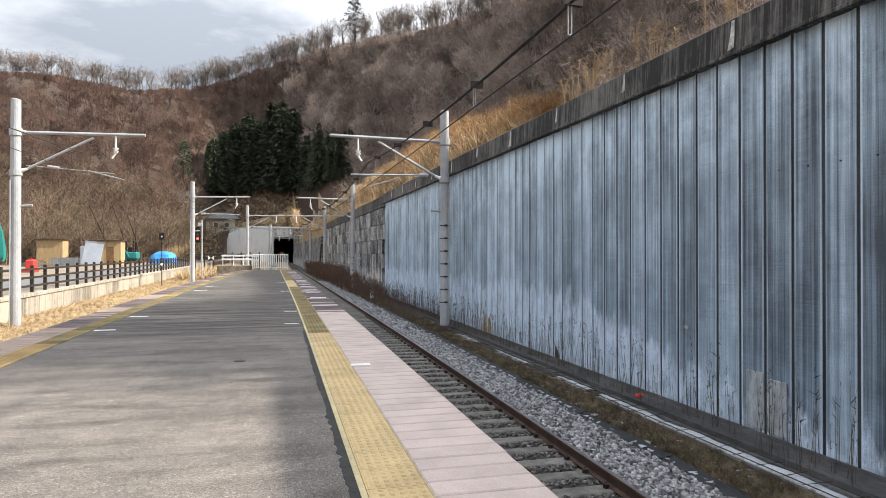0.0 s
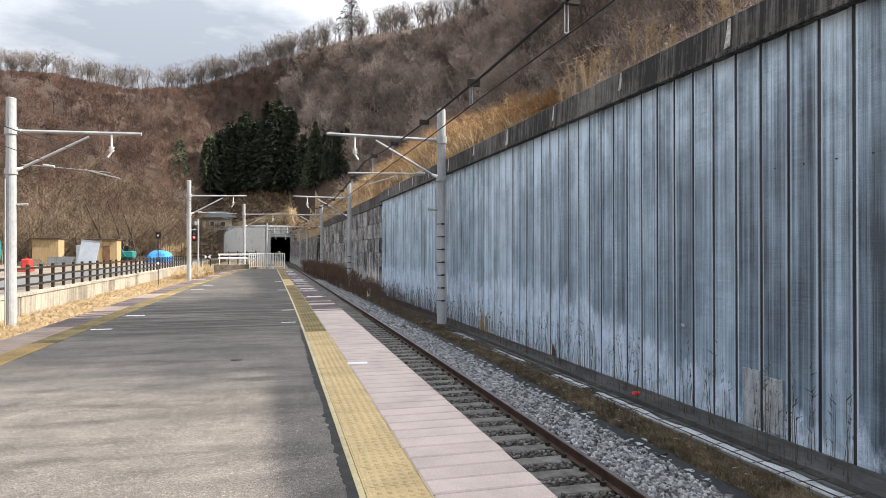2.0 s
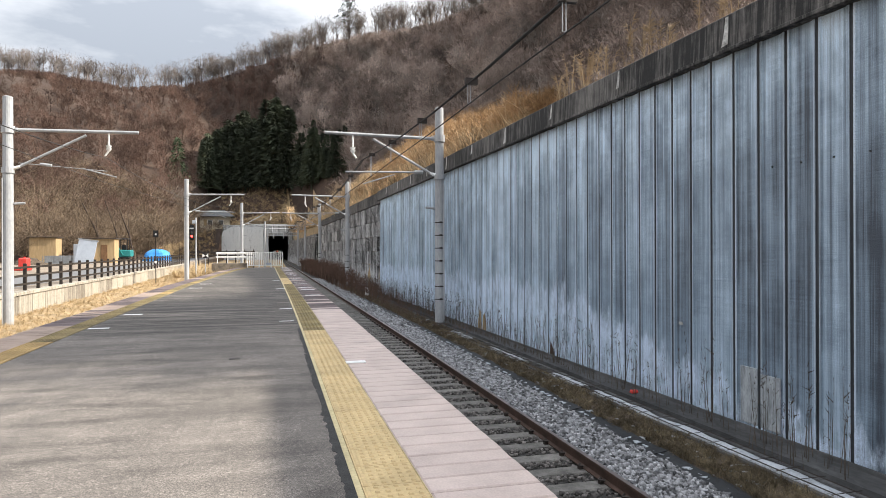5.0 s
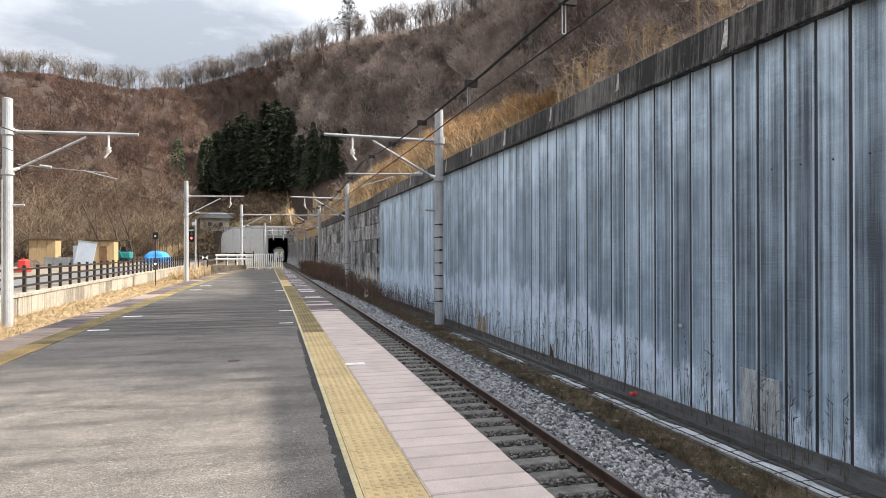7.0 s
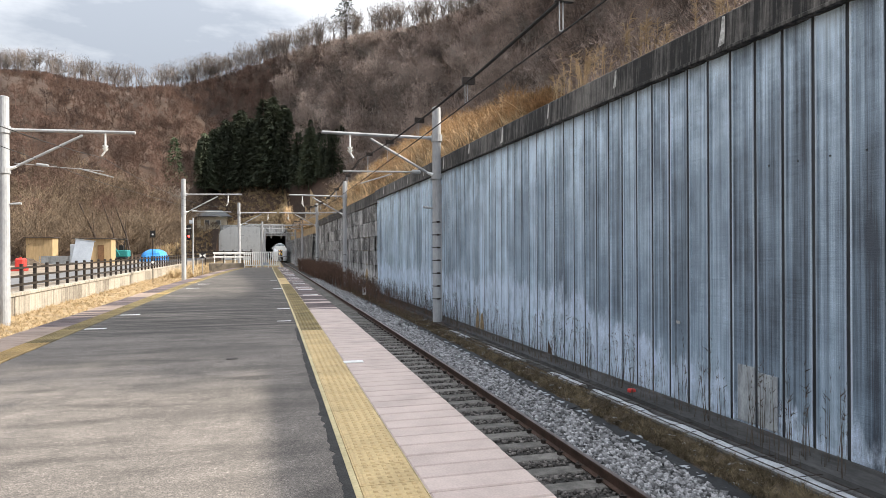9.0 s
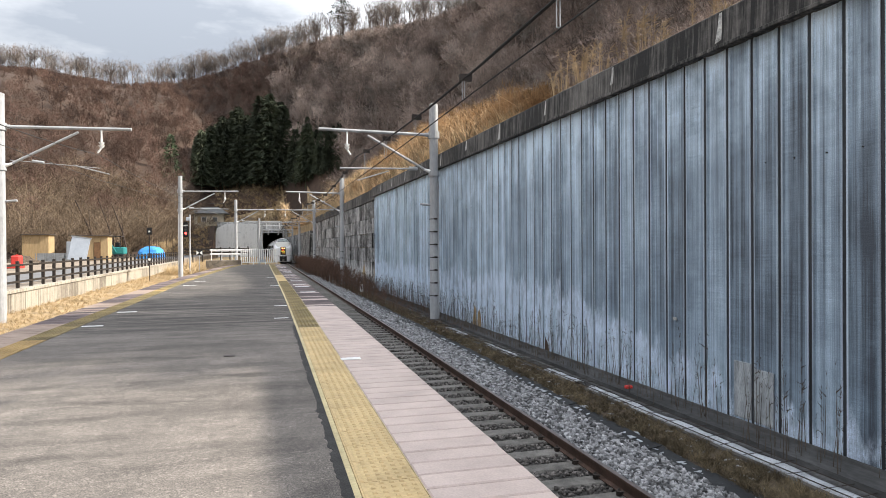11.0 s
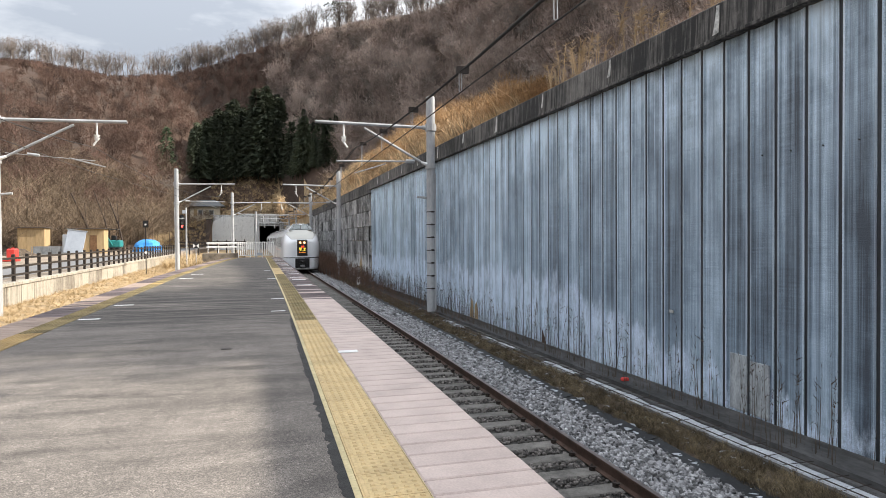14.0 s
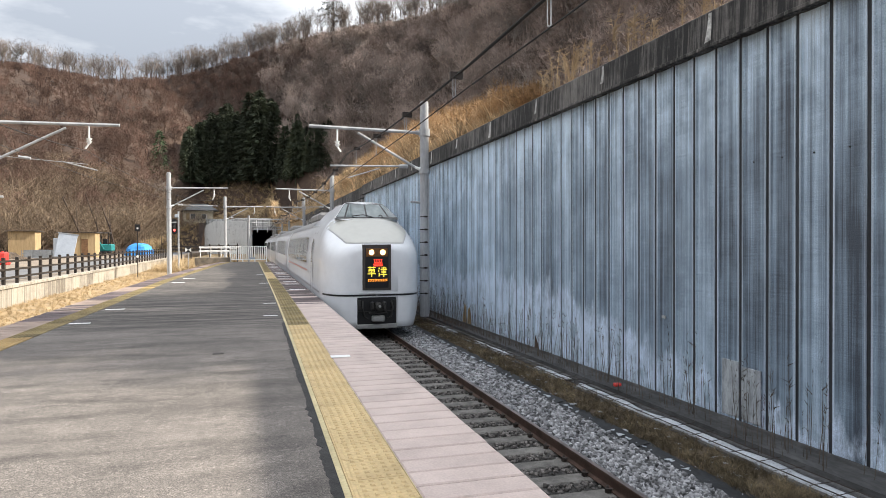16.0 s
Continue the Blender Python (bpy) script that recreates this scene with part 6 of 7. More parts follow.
def build_grass():
    rng = np.random.default_rng(9)
    kinds = [tuft(rng, 34) for _ in range(6)]
    spots = []
    for _ in range(5200):
        y = 18.2 + 140 * rng.uniform() ** 1.6
        x = wall_x(y) + 0.75 + min(6.5, 0.6 + (y - 17) * 0.28) * rng.uniform() ** 1.1
        if y > 86:
            x = rng.uniform(2, 14)
        spots.append((x, y, float(hill_z(np.array(x), np.array(y)))))
    merged("golden_grass", kinds, [(int(rng.integers(6)), x, y, z - 0.05, rng.uniform(0.4, 1.1) * (0.8 if y < 22 else 1.0) * (1.5 if rng.uniform() < 0.3 else 1.0), rng.uniform(0, 6.28)) for x, y, z in spots], M_GRASS, "golden dry grass on the bank above the wall", "grass")
    pk = [plume(rng) for _ in range(6)]
    places = []
    for _ in range(120):
        y = rng.choice([10.1, 12.3, 12.6, 14.9, 15.4, 16.2, 17.9, 19.5, 22.5]) + rng.normal() * 0.35
        x = wall_x(y) + 0.85 + rng.uniform(0, 0.9)
        places.append((int(rng.integers(6)), x, y, float(hill_z(np.array(x), np.array(y))) - 0.1, rng.uniform(0.9, 2.0), rng.uniform(0, 6.28)))
    merged("pampas_grass", pk, places, M_PAMPAS, "pale pampas plumes leaning over the wall top", "grass")
    bush = [crown_tree(rng, 420, 0.42, 0.12, 1.5) for _ in range(5)]
    places = []
    for _ in range(260):
        y = 17.0 + 46 * rng.uniform() ** 1.5
        x = wall_x(y) + 1.0 + min(5.5, (y - 16.5) * 0.28) * rng.uniform()
        places.append((int(rng.integers(5)), x, y, float(hill_z(np.array(x), np.array(y))) - 0.2, rng.uniform(1.0, 2.3) * (0.8 if y < 19 else 1.0), rng.uniform(0, 6.28)))
    merged("bank_bushes", bush, places, M_RUSSET, "russet dry bushes among the grass on the bank", "bush")
    sk = [stalk(rng) for _ in range(8)]
    places = []
    for _ in range(2300):
        y = 6 + 36 * rng.uniform() ** 0.7
        x = 6.62 + wall_drift(y) - abs(rng.normal()) * 0.12
        places.append((int(rng.integers(8)), x, y, -1.1, 0.15 + 1.05 * rng.uniform() ** 2, rng.uniform(0, 6.28)))
    merged("dead_stalks", sk, places, M_STALK, "dead weed stalks along the foot of the wall", "weeds")
    wk = [bare_tree(rng, 1.0, 90, 0.8, 7) for _ in range(5)]
    places = []
    for _ in range(24):
        y = rng.choice([5.6, 6.3, 6.7, 7.1, 8.6]) + rng.normal() * 0.3
        places.append((int(rng.integers(8)), 6.45 + wall_drift(y) + rng.uniform(-0.2, 0.25), y, -1.15, rng.uniform(0.6, 1.45), rng.uniform(0, 6.28)))
    merged("wiry_weeds", sk, places, M_STALK, "tall wiry dead weeds beside the drain", "weeds")
    places = []
    for _ in range(1150):
        y = 18 + 72 * rng.uniform() ** 0.8
        x = rng.uniform(5.15, 6.6) + wall_drift(y) - 0.004 * max(0, y - 50)
        places.append((int(rng.integers(5)), x, y, -1.2, rng.uniform(0.5, 1.05) * min(1.7, 0.40 + max(0.0, y - 22) / 24), rng.uniform(0, 6.28)))
    merged("brown_brush", wk, places, M_WEED, "low red-brown dead brush beside the track", "weeds")
    gk = [tuft(rng, 26, 0.35, 0.8) for _ in range(5)]
    places = []
    for _ in range(5200):
        y = 5 + 42 * rng.uniform() ** 1.3
        x = rng.uniform(5.15, 5.86) + off(y) * 0.8
        places.append((int(rng.integers(5)), x, y, -1.235, rng.uniform(0.05, 0.16), rng.uniform(0, 6.28)))
    merged("verge_grass", gk, places, M_VERGE, "short withered brown grass on the verge", "grass")
    places = []
    for _ in range(3000):
        y = 13 + 75 * rng.uniform() ** 1.3
        x = rng.uniform(-9.5, -6.2) - 0.0165 * (y - 28)
        places.append((int(rng.integers(5)), x, y, -0.93, rng.uniform(0.08, 0.24), rng.uniform(0, 6.28)))
    for _ in range(500):
        places.append((int(rng.integers(5)), rng.uniform(-9, -3), rng.uniform(60, 90), -0.93, rng.uniform(0.5, 1.2), 0.0))
    for _ in range(420):
        az, f = rng.uniform(-9.5, -4.9), rng.uniform()
        r0, b0 = float(interp(FOOT_R, az)), float(interp(BASE, az))
        r = r0 - 9 * f
        places.append((int(rng.integers(5)), r * math.sin(math.radians(az)), r * math.cos(math.radians(az)), b0 + (-1.25 - b0) * f - 0.05, rng.uniform(0.5, 1.3), rng.uniform(0, 6.28)))
    for x, y, z in scatter(rng, 1500, -4.4, 5.9, 0.0, 0.3, lambda x, y, az: float(hill_z(np.array(x), np.array(y))) - 1.55 < 0.1 * math.hypot(x, y)):
        places.append((int(rng.integers(5)), x, y, z - 0.05, rng.uniform(0.6, 1.5), rng.uniform(0, 6.28)))
    merged("straw_grass", gk, places, M_STRAW, "straw-coloured dry grass below the low wall", "grass")


M_RUSSET = mat("russet_twigs", (0.42, 0.26, 0.13), 0.95, var=0.25, scale=0.6, fine=6, bump=0, plant=0.5)
M_PAMPAS = mat("pampas", (0.60, 0.44, 0.27), 0.95, var=0.2, scale=0.6, fine=6, bump=0)
M_VERGE = mat("withered_grass", (0.18, 0.14, 0.085), 0.95, var=0.3, scale=2, fine=10, bump=0, island=0.5, plant=0.5)


# ---------------------------------------------------------------- wires and small things
def cable(name, pts, r, parent, label=""):
    """One continuous five-sided tube through the points."""
    n = 5
    vs, fs = [], []
    for i, p in enumerate(pts):
        d = (Vector(pts[min(i + 1, len(pts) - 1)]) - Vector(pts[max(i - 1, 0)])).normalized()
        u = d.cross(Vector((0, 0, 1))).normalized()
        w = u.cross(d)
        vs += [tuple(Vector(p) + r * (u * math.cos(2 * math.pi * k / n) + w * math.sin(2 * math.pi * k / n))) for k in range(n)]
    fs = [(i * n + k, i * n + (k + 1) % n, (i + 1) * n + (k + 1) % n, (i + 1) * n + k) for i in range(len(pts) - 1) for k in range(n)]
    fs += [tuple(reversed(range(n))), tuple(range((len(pts) - 1) * n, len(pts) * n))]
    return part(name, (vs, fs), M_CABLE, parent, label)


def build_wires():
    w = empty("overhead_line", pose(0, 0, 0), "dark overhead contact line with hangers", "overhead line")

    def sag(y, y0, y1, z, s):
        u = (y - y0) / (y1 - y0)
        return z - 4 * s * u * (1 - u)
    spans = [(-4.0, 22.1), (22.1, 47.9), (47.9, 71.4), (71.4, 90.5), (90.5, 118)]
    for y0, y1 in spans:
        ys = frange(y0, y1, 3.2)
        cx = lambda y: 2.98 + off(y)
        for dx, dz in ((0, 0), (0.09, 0.06)):
            cable("messenger_wire", [(cx(y) + dx, y, sag(y, y0, y1, 4.62, 0.45) + dz) for y in ys], 0.014, w)
        cable("contact_wire", [(cx(y), y, 3.84 + 0.02 * math.sin(y)) for y in ys], 0.010, w)
        for y in frange(y0 + 3.4, y1 - 2, 3.75):
            zt = sag(y, y0, y1, 4.62, 0.45)
            h = part("hanger", rods(((cx(y) - 0.015, y, zt), (cx(y) - 0.015, y, 3.86), 0.007), ((cx(y) + 0.025, y, zt), (cx(y) + 0.025, y, 3.86), 0.007), ((cx(y) - 0.015, y, 3.86), (cx(y) + 0.025, y, 3.86), 0.008), n=5), M_STEEL, w)
            part("hanger_clamp", boxes((cx(y) - 0.06, cx(y) + 0.14, y - 0.03, y + 0.03, zt - 0.02, zt + 0.085)), M_DARKMETAL, h)
    l = empty("overhead_line", pose(0, 0, 0), "thin dark overhead line beyond the platform", "overhead line")
    pl = [(-6.2, -2.0), (-5.6, 24.35), (-3.2, 49.7), (-0.6, 73.5)]
    for (xa, ya), (xb, yb) in zip(pl, pl[1:]):
        ys = frange(ya, yb, 3.0)
        cable("messenger_wire", [(xa + (xb - xa) * (y - ya) / (yb - ya), y, sag(y, ya, yb, 4.72, 0.5)) for y in ys], 0.012, l)
        cable("contact_wire", [(xa + (xb - xa) * (y - ya) / (yb - ya), y, 3.86) for y in ys], 0.009, l)


def portal_frame(y, xa, xb, z, second):
    p = empty("portal_gantry", pose(0, y, -1.1), "galvanised steel portal gantry over the track", "gantry")
    for x in (xa, xb):
        part("mast", rods(((x, 0, 0), (x, 0, z + 1.6), 0.15, 0.14), n=12), M_STEEL, p)
    part("beam", rods(((xa, 0, z + 1.05), (xb, 0, z + 1.05), 0.07), n=8), M_STEEL, p)
    part("beam", rods(((xa, 0, z + 1.05 - second), (xb, 0, z + 1.05 - second), 0.06), n=8), M_STEEL, p)
    for k in range(5):
        x = xa + (xb - xa) * (k + 0.5) / 5
        part("web", rods(((x, 0, z + 1.05), (x, 0, z + 1.05 - second), 0.03), n=6), M_STEEL, p)
    for x in (xa + 1.0, 1.3):
        part("insulator", rods(((x, 0, z + 1.0), (x, 0, z + 0.2), 0.05), n=8), M_WHITE, p)


def build_signal():
    p = empty("railway_signal", pose(-6.95, 62, -0.92), "railway colour-light signal showing red", "signal")
    part("mast", rods(((0, 0, 0), (0, 0, 5.4), 0.075), n=10), M_STEEL, p)
    head = part("signal_head", boxes((-0.55, -0.12, -0.16, 0.0, 3.35, 4.75), bevel=0.12), M_BLACK, p, "black signal head")
    bm = bmesh.new()
    rod(bm, (-0.335, -0.2, 3.72), (-0.335, -0.15, 3.72), 0.1, 0.1, 16)
    part("red_light", bm, M_SIGRED, head, "lit red light")
    for z in (4.05, 4.4):
        part("lens", rods(((-0.335, -0.18, z), (-0.335, -0.15, z), 0.1), n=14), M_GLASS, head)
    for z in (3.72, 4.05, 4.4):
        part("hood", rods(((-0.335, -0.34, z + 0.12), (-0.335, -0.15, z + 0.13), 0.04), n=8), M_BLACK, head)
    part("phone_box", boxes((-0.3, 0.05, -0.2, 0.0, 4.85, 5.15), bevel=0.02), M_PALE, p)
    # bow-tie board
    s = empty("track_board", pose(-6.05, 61, -0.92), "square black board with two white triangles", "sign")
    part("post", rods(((0, 0, 0), (0, 0, 1.76), 0.035)), M_STEEL, s)
    part("board", boxes((-0.27, 0.27, -0.03, 0.0, 1.74, 2.2), bevel=0.01), M_BLACK, s)
    for sg in (-1, 1):
        part("white_triangle", ([(sg * 0.25, -0.036, 1.77), (sg * 0.25, -0.036, 2.17), (sg * 0.015, -0.036, 1.97)], [(0, 1, 2)]), M_WHITE, s)
    # second thin signal post by the low wall
    q = empty("marker_post", pose(-8.4, 50.5, -0.92), "thin post with a round black and white marker", "sign")
    part("post", rods(((0, 0, 0), (0, 0, 3.7), 0.03)), M_DARKMETAL, q)
    part("marker_board", boxes((-0.18, 0.18, -0.03, 0.0, 3.4, 3.9), bevel=0.02), M_BLACK, q)
    part("marker_disc", rods(((0, -0.045, 3.62), (0, -0.03, 3.62), 0.07), n=16), M_WHITE, q)
    part("small_disc", rods(((0, -0.06, 1.6), (0, -0.035, 1.6), 0.09), n=16), M_WHITE, q)
    k = empty("distance_post", pose(5.28, 38.5, -1.25), "short white distance post in the brush", "post")
    part("stub", boxes((-0.1, 0.1, -0.08, 0.08, 0, 0.55), bevel=0.015), M_WHITE, k)
    part("mark", boxes((-0.04, 0.05, -0.088, -0.08, 0.22, 0.42)), M_BLACK, k)
    r = empty("red_marker", pose(6.35, 10.55, -1.1), "small red plastic marker on the footing", "marker")
    part("marker_cap", boxes((-0.07, 0.07, -0.05, 0.05, 0.0, 0.07), bevel=0.02), M_RED, r)


def build_platform_end():
    g = empty("end_gate", pose(0, 58.4, 0.0), "white tubular steel barrier across the platform end", "barrier")
    for i in range(3):
        x0 = -2.36 + i * 1.0
        part("gate_frame", rods(((x0, 0, 0), (x0, 0, 1.36), 0.035), ((x0 + 0.96, 0, 0), (x0 + 0.96, 0, 1.36), 0.035), ((x0, 0, 1.34), (x0 + 0.96, 0, 1.34), 0.03), ((x0, 0, 0.2), (x0 + 0.96, 0, 0.2), 0.03), n=6), M_WHITE, g)
        for j in range(5):
            x = x0 + 0.16 * (j + 1)
            part("gate_bar", rods(((x, 0, 0.2), (x, 0, 1.34), 0.04), n=6), M_WHITE, g)
    part("notice_plate", boxes((-0.85, -0.35, -0.045, -0.035, 0.25, 0.42)), M_PALE, g)
    b = empty("white_barrier", pose(0, 62.5, -0.93), "white two-rail barrier beside the platform end", "barrier")
    for z in (1.75, 2.1):
        part("barrier_rail", boxes((-5.3, -2.5, -0.04, 0.04, z, z + 0.16), bevel=0.02), M_WHITE, b)
    for x in (-5.2, -4.3, -3.4, -2.6):
        part("barrier_post", boxes((x, x + 0.06, -0.05, 0.05, 0, 2.26), bevel=0.015), M_WHITE, b)
    lw = part("low_stone_wall", boxes((-5.6, -2.5, 61.75, 62.3, -0.95, 0.35), bevel=0.03), M_STONE)
    tagged(lw, "low grey-brown stone wall below the barrier", "wall", kind="structure")
    f = empty("dark_fence", pose(0, 78, -0.93), "dark timber railing below the portal wall", "fence")
    for k in range(8):
        part("post", boxes((-9.5 + k, -9.38 + k, -0.06, 0.06, 0, 2.35 + 0.03 * k)), M_BROWN, f)
    for z in (1.75, 2.15):
        part("fence_rail", boxes((-9.6, -2.3, -0.05, 0.05, z, z + 0.18)), M_BROWN, f)


def hut(name, x0, x1, y, z1, label, roof=0.25, open_door=False):
    h = empty(name, pose(x0, y, -0.1), label, "shed")
    w = x1 - x0
    t = 0.08
    n = max(2, round(w / 0.92))
    for k in range(n):
        part("board", boxes((k * w / n + 0.01, (k + 1) * w / n - 0.01, 0, t, 0, z1), bevel=0.01), M_TAN, h)
    part("side_wall", boxes((0, t, t, 2.4, 0, z1 - 0.02)), M_TAN, h)
    part("side_wall", boxes((w - t, w, t, 2.4, 0, z1 - 0.02)), M_TAN, h)
    part("back_wall", boxes((t, w - t, 2.32, 2.4, 0, z1 - 0.05)), M_TAN, h)
    part("roof", boxes((-0.25, w + 0.25, -0.3, 2.6, z1, z1 + 0.1), bevel=0.02), M_ROOFDARK, h, "dark flat roof")
    if open_door:
        part("door", boxes((w * 0.62, w * 0.80, -0.03, 0.0, 0.05, z1 * 0.75)), M_WOODDARK, h, "dark brown doorway panel")
    return h


M_ROOFDARK = mat("dark_felt", (0.08, 0.065, 0.055), 0.9, var=0.2, scale=1, fine=10)
M_WOODDARK = mat("brown_wood", (0.22, 0.12, 0.06), 0.8, var=0.2, scale=2, fine=20)


def build_yard_things():
    hut("plywood_shed", -31.1, -28.0, 95, 3.35, "plain tan plywood shed in the yard")
    hut("open_shed", -24.5, -20.3, 92, 3.15, "tan plywood shed with a brown door", open_door=True)
    p = empty("hoarding_sheet", pose(-24.0, 88.5, -0.1, -12, 8, 0), "pale grey panel leaning against the shed", "panel")
    part("sheet", boxes((-0.1, 2.0, -0.06, 0.06, 0.25, 3.1), bevel=0.02), M_PALE, p)
    for z in (0.1, 3.1):
        part("frame_bar", boxes((-0.2, 2.1, -0.1, 0.1, z, z + 0.14)), M_GREYSTEEL, p)
    # small excavator
    e = empty("excavator", pose(-20.7, 100, -0.1), "small teal excavator with open cab", "excavator")
    for x in (-0.75, 0.45):
        part("crawler", boxes((x, x + 0.32, -1.0, 1.2, 0.0, 0.5), bevel=0.16), M_BLACK, e)
    part("chassis", boxes((-0.6, 0.6, -0.8, 0.9, 0.4, 0.7), bevel=0.05), M_BLACK, e)
    part("house_body", boxes((-0.8, 0.9, -0.7, 1.3, 0.7, 1.7), bevel=0.12), M_TEAL, e, "teal engine housing")
    for x in (-0.75, 0.45):
        for y in (-0.6, 0.7):
            part("cab_post", rods(((x, y, 1.5), (x, y, 3.2), 0.05), n=6), M_BLACK, e)
    part("cab_roof", boxes((-0.9, 0.6, -0.8, 0.9, 3.2, 3.32), bevel=0.04), M_BLACK, e)
    part("seat", boxes((-0.4, 0.2, -0.1, 0.5, 1.6, 2.4), bevel=0.06), M_BLACK, e)
    part("boom", rods(((-0.2, -0.7, 1.0), (-0.9, -2.2, 2.9), 0.14), ((-0.9, -2.2, 2.9), (-1.0, -3.4, 1.6), 0.11), n=6), M_TEAL, e)
    part("bucket", boxes((-1.3, -0.7, -3.7, -3.2, 1.0, 1.6), bevel=0.08), M_BLACK, e)
    # tarpaulin heap
    rng = np.random.default_rng(31)
    vs, fs = [], []
    n, m = 24, 8
    for i in range(m + 1):
        for j in range(n):
            t = 2 * math.pi * j / n
            u = i / m
            k = math.cos(u * math.pi / 2) ** 0.7
            wob = 1 + 0.08 * math.sin(5 * t + 2 * u) + 0.04 * rng.normal()
            vs.append((2.0 * k * wob * math.cos(t), 1.5 * k * wob * math.sin(t), 1.75 * math.sin(u * math.pi / 2) * (1 + 0.05 * math.sin(3 * t))))
    for i in range(m):
        for j in range(n):
            fs.append((i * n + j, i * n + (j + 1) % n, (i + 1) * n + (j + 1) % n, (i + 1) * n + j))
    tarp = part("tarpaulin_heap", (vs, fs), M_BLUE)
    tarp.matrix_basis = pose(-17.1, 104, -0.1)
    tagged(tarp, "bright blue tarpaulin over a heap", "tarpaulin")
    # red barrier box
    r = empty("red_tank", pose(-20.0, 60, -0.1), "red plastic tank standing in the yard", "tank")
    part("tank_body", boxes((-0.34, 0.34, -0.4, 0.4, 0.0, 1.05), bevel=0.1), M_RED, r)
    part("tank_foot", boxes((-0.75, 0.42, -0.5, 0.5, -0.005, 0.3), bevel=0.06), M_RED, r)
    part("cap", rods(((0, 0, 1.05), (0, 0, 1.13), 0.1)), M_RED, r)
    # furled teal parasol
    t = empty("furled_parasol", pose(-22.55, 60, -0.1), "tall furled teal parasol", "parasol")
    part("pole", rods(((0, 0, 0), (0, 0, 4.5), 0.05)), M_DARKMETAL, t)
    vs, fs = [], []
    for i, (z, rr) in enumerate(((0.9, 0.5), (1.4, 0.55), (2.4, 0.5), (3.4, 0.36), (4.2, 0.16), (4.4, 0.03))):
        for j in range(16):
            a = 2 * math.pi * j / 16
            q = rr * (1 + (0.22 if j % 2 else -0.18))
            vs.append((q * math.cos(a), q * math.sin(a), z + 0.1 * (j % 4) * (i == 0)))
    for i in range(5):
        for j in range(16):
            fs.append((i * 16 + j, i * 16 + (j + 1) % 16, (i + 1) * 16 + (j + 1) % 16, (i + 1) * 16 + j))
    part("canopy", (vs, fs), M_TEALCLOTH, t, "pleated teal cloth")
    # stacked crates and pallets between the sheds
    rng = random.Random(12)
    cm = bpy.data.meshes.new("crate")
    cb = boxes((0, 0.9, 0, 0.05, 0, 0.08), (0, 0.9, 0, 0.05, 0.55, 0.63), (0, 0.07, 0, 0.05, 0, 1.0), (0.83, 0.9, 0, 0.05, 0, 1.0), (0, 0.9, 0.75, 0.8, 0, 1.0), (0.02, 0.88, 0.05, 0.75, 0.02, 0.08))
    cb.to_mesh(cm)
    cb.free()
    cm.materials.append(M_GREYSTEEL)
    for k in range(6):
        c = part("wire_crate", cm, None)
        c.matrix_basis = pose(-27.4 + 1.0 * (k % 3), 88 + 1.1 * (k // 3), -0.098)
        tagged(c, "grey steel stacking crate in the yard", "crate", "crates in the yard")
    bb = part("site_box", boxes((-26.2, -24.6, 96, 97.5, -0.1, 2.4), bevel=0.05), M_PALE)
    tagged(bb, "small pale grey site cabinet", "cabinet")
    dk = empty("rubble_heap", pose(-27.6, 84, -0.1), "low dark heap of earth", "heap")
    g = np.random.default_rng(4)
    vs = [(math.cos(2 * math.pi * j / 14) * (1 - i / 4) * (2.0 + 0.3 * g.normal()), math.sin(2 * math.pi * j / 14) * (1 - i / 4) * 1.4, 0.8 * (1 - (1 - i / 4) ** 2) + 0.05 * g.normal()) for i in range(4) for j in range(14)] + [(0, 0, 0.85)]
    fs = [(i * 14 + j, i * 14 + (j + 1) % 14, i * 14 + 14 + (j + 1) % 14, i * 14 + 14 + j) for i in range(3) for j in range(14)] + [(42 + j, 42 + (j + 1) % 14, 56) for j in range(14)]
    part("heap_surface", (vs, fs), M_SOIL, dk)


M_GREYSTEEL = mat("grey_steel", (0.30, 0.31, 0.32), 0.6, 0.4, var=0.15, scale=2, fine=20)
M_TEALCLOTH = mat("teal_cloth", (0.015, 0.20, 0.18), 0.8, var=0.15, scale=1, fine=15)


def build_house():
    h = empty("house", pose(-15.1, 178.4, 7.0), "small cream house with a grey hipped roof", "house")
    part("wall", boxes((-3.6, 3.6, -2.5, 2.5, -1.5, 3.3)), M_CREAM, h)
    vs = [(-4.8, -3.5, 3.3), (4.8, -3.5, 3.3), (4.8, 3.5, 3.3), (-4.8, 3.5, 3.3), (-2.2, 0, 5.0), (2.2, 0, 5.0), (-4.8, -3.5, 3.15), (4.8, -3.5, 3.15), (4.8, 3.5, 3.15), (-4.8, 3.5, 3.15)]
    fs = [(0, 1, 5, 4), (1, 2, 5), (2, 3, 4, 5), (3, 0, 4), (6, 7, 1, 0), (7, 8, 2, 1), (8, 9, 3, 2), (9, 6, 0, 3), (9, 8, 7, 6)]
    part("roof", (vs, fs), M_ROOF, h, "grey hipped roof")
    for x in (-1.8, 0.9):
        w = part("window", boxes((x, x + 1.2, -2.56, -2.49, 1.0, 2.3), bevel=0.02), M_WHITE, h, "pale window frame")
        part("pane", boxes((x + 0.1, x + 1.1, -2.575, -2.55, 1.1, 2.2)), M_GLASS, w)
    part("shutter", boxes((-2.75, -2.0, -2.58, -2.5, 0.8, 2.4)), M_TAN, h)


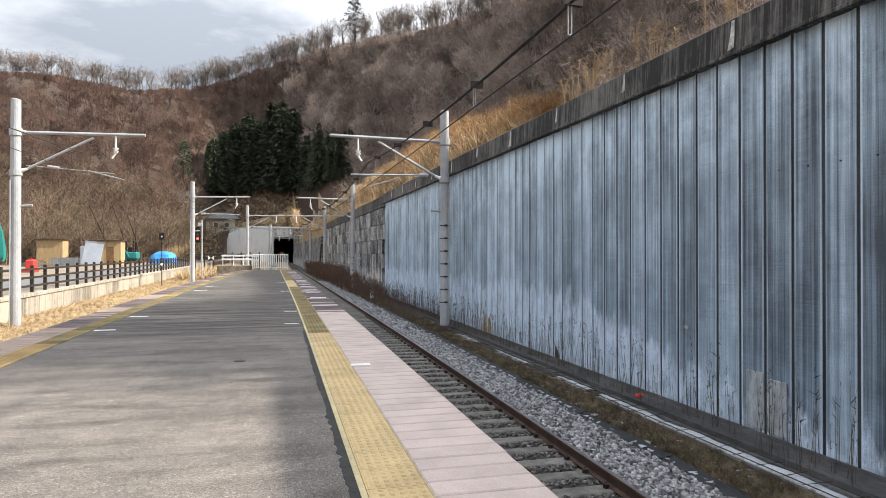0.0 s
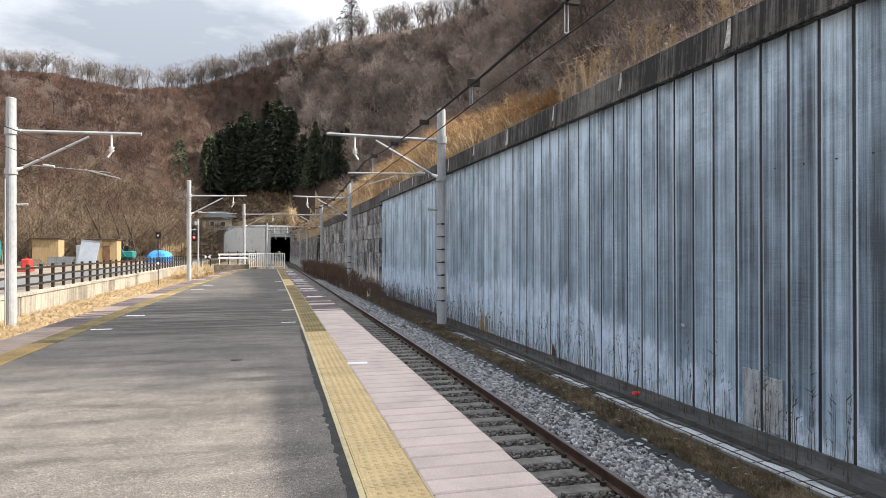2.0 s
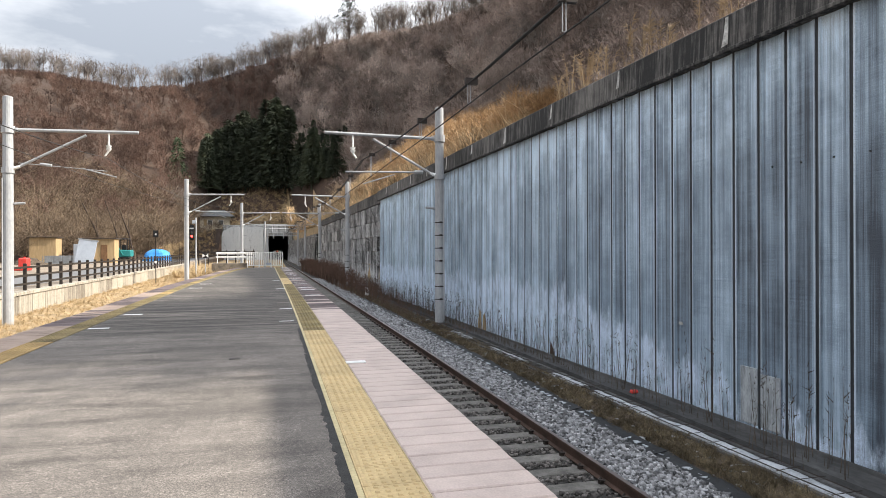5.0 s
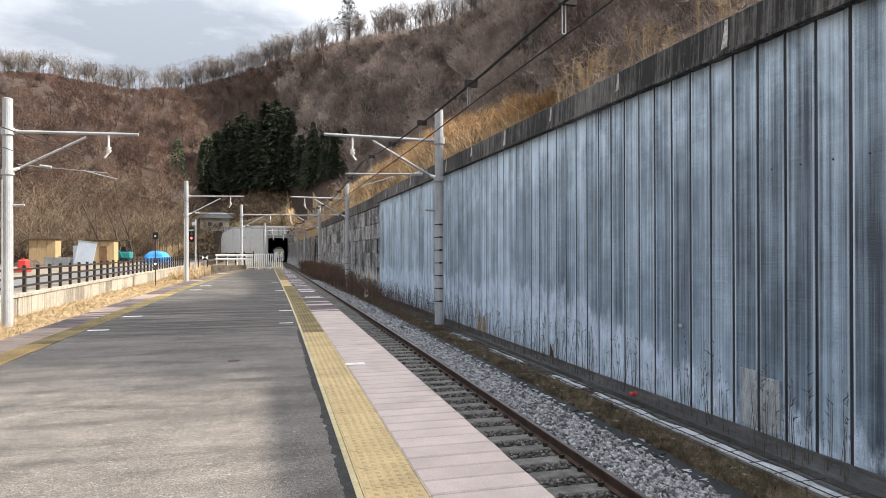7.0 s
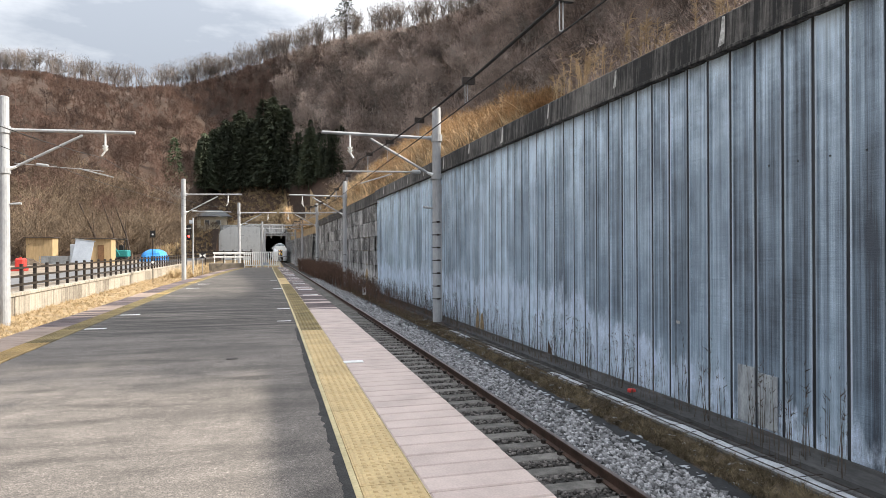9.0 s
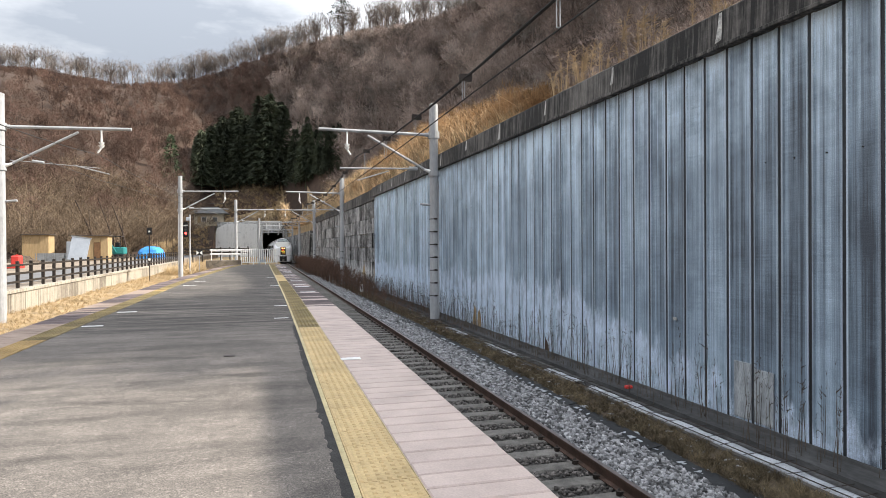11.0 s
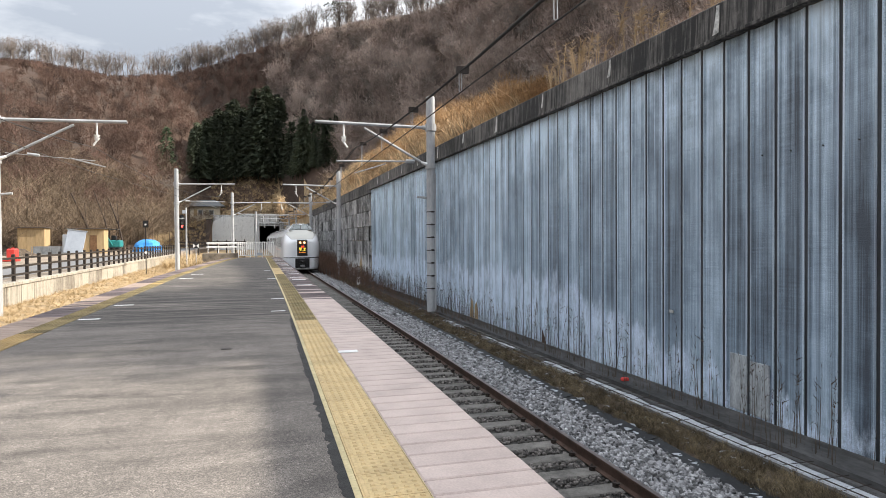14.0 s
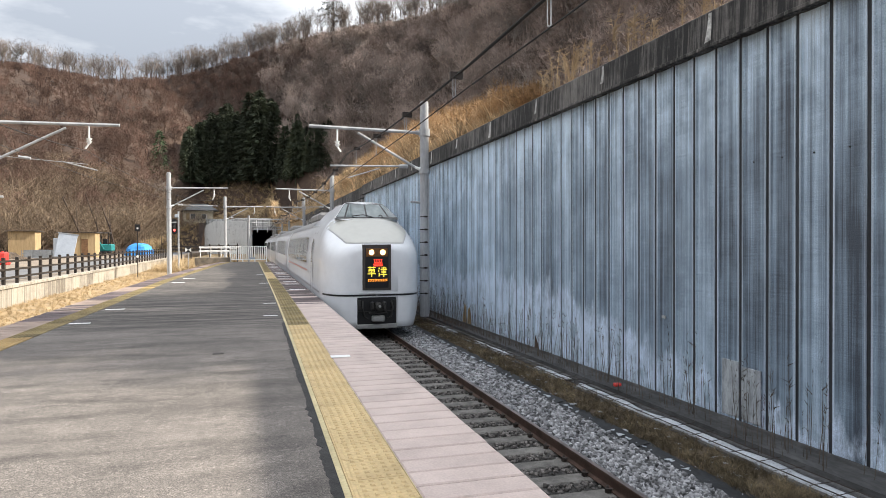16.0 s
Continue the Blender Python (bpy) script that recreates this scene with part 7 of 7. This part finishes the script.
build_wires()
portal_frame(92.0, -1.39, 4.0, 4.95, 0.45)
portal_frame(107.0, -1.25, 3.55, 4.3, 0.4)
build_signal()
build_platform_end()
build_yard_things()
build_house()
build_woods()
build_single_trees()
leaning_trunks()
build_grass()

# ---------------------------------------------------------------- pieces of the track, walls and platform
build_track()
lay_ballast()
wall_east = build_wall()
build_block_wall()
lay_platform_edges()

motions()
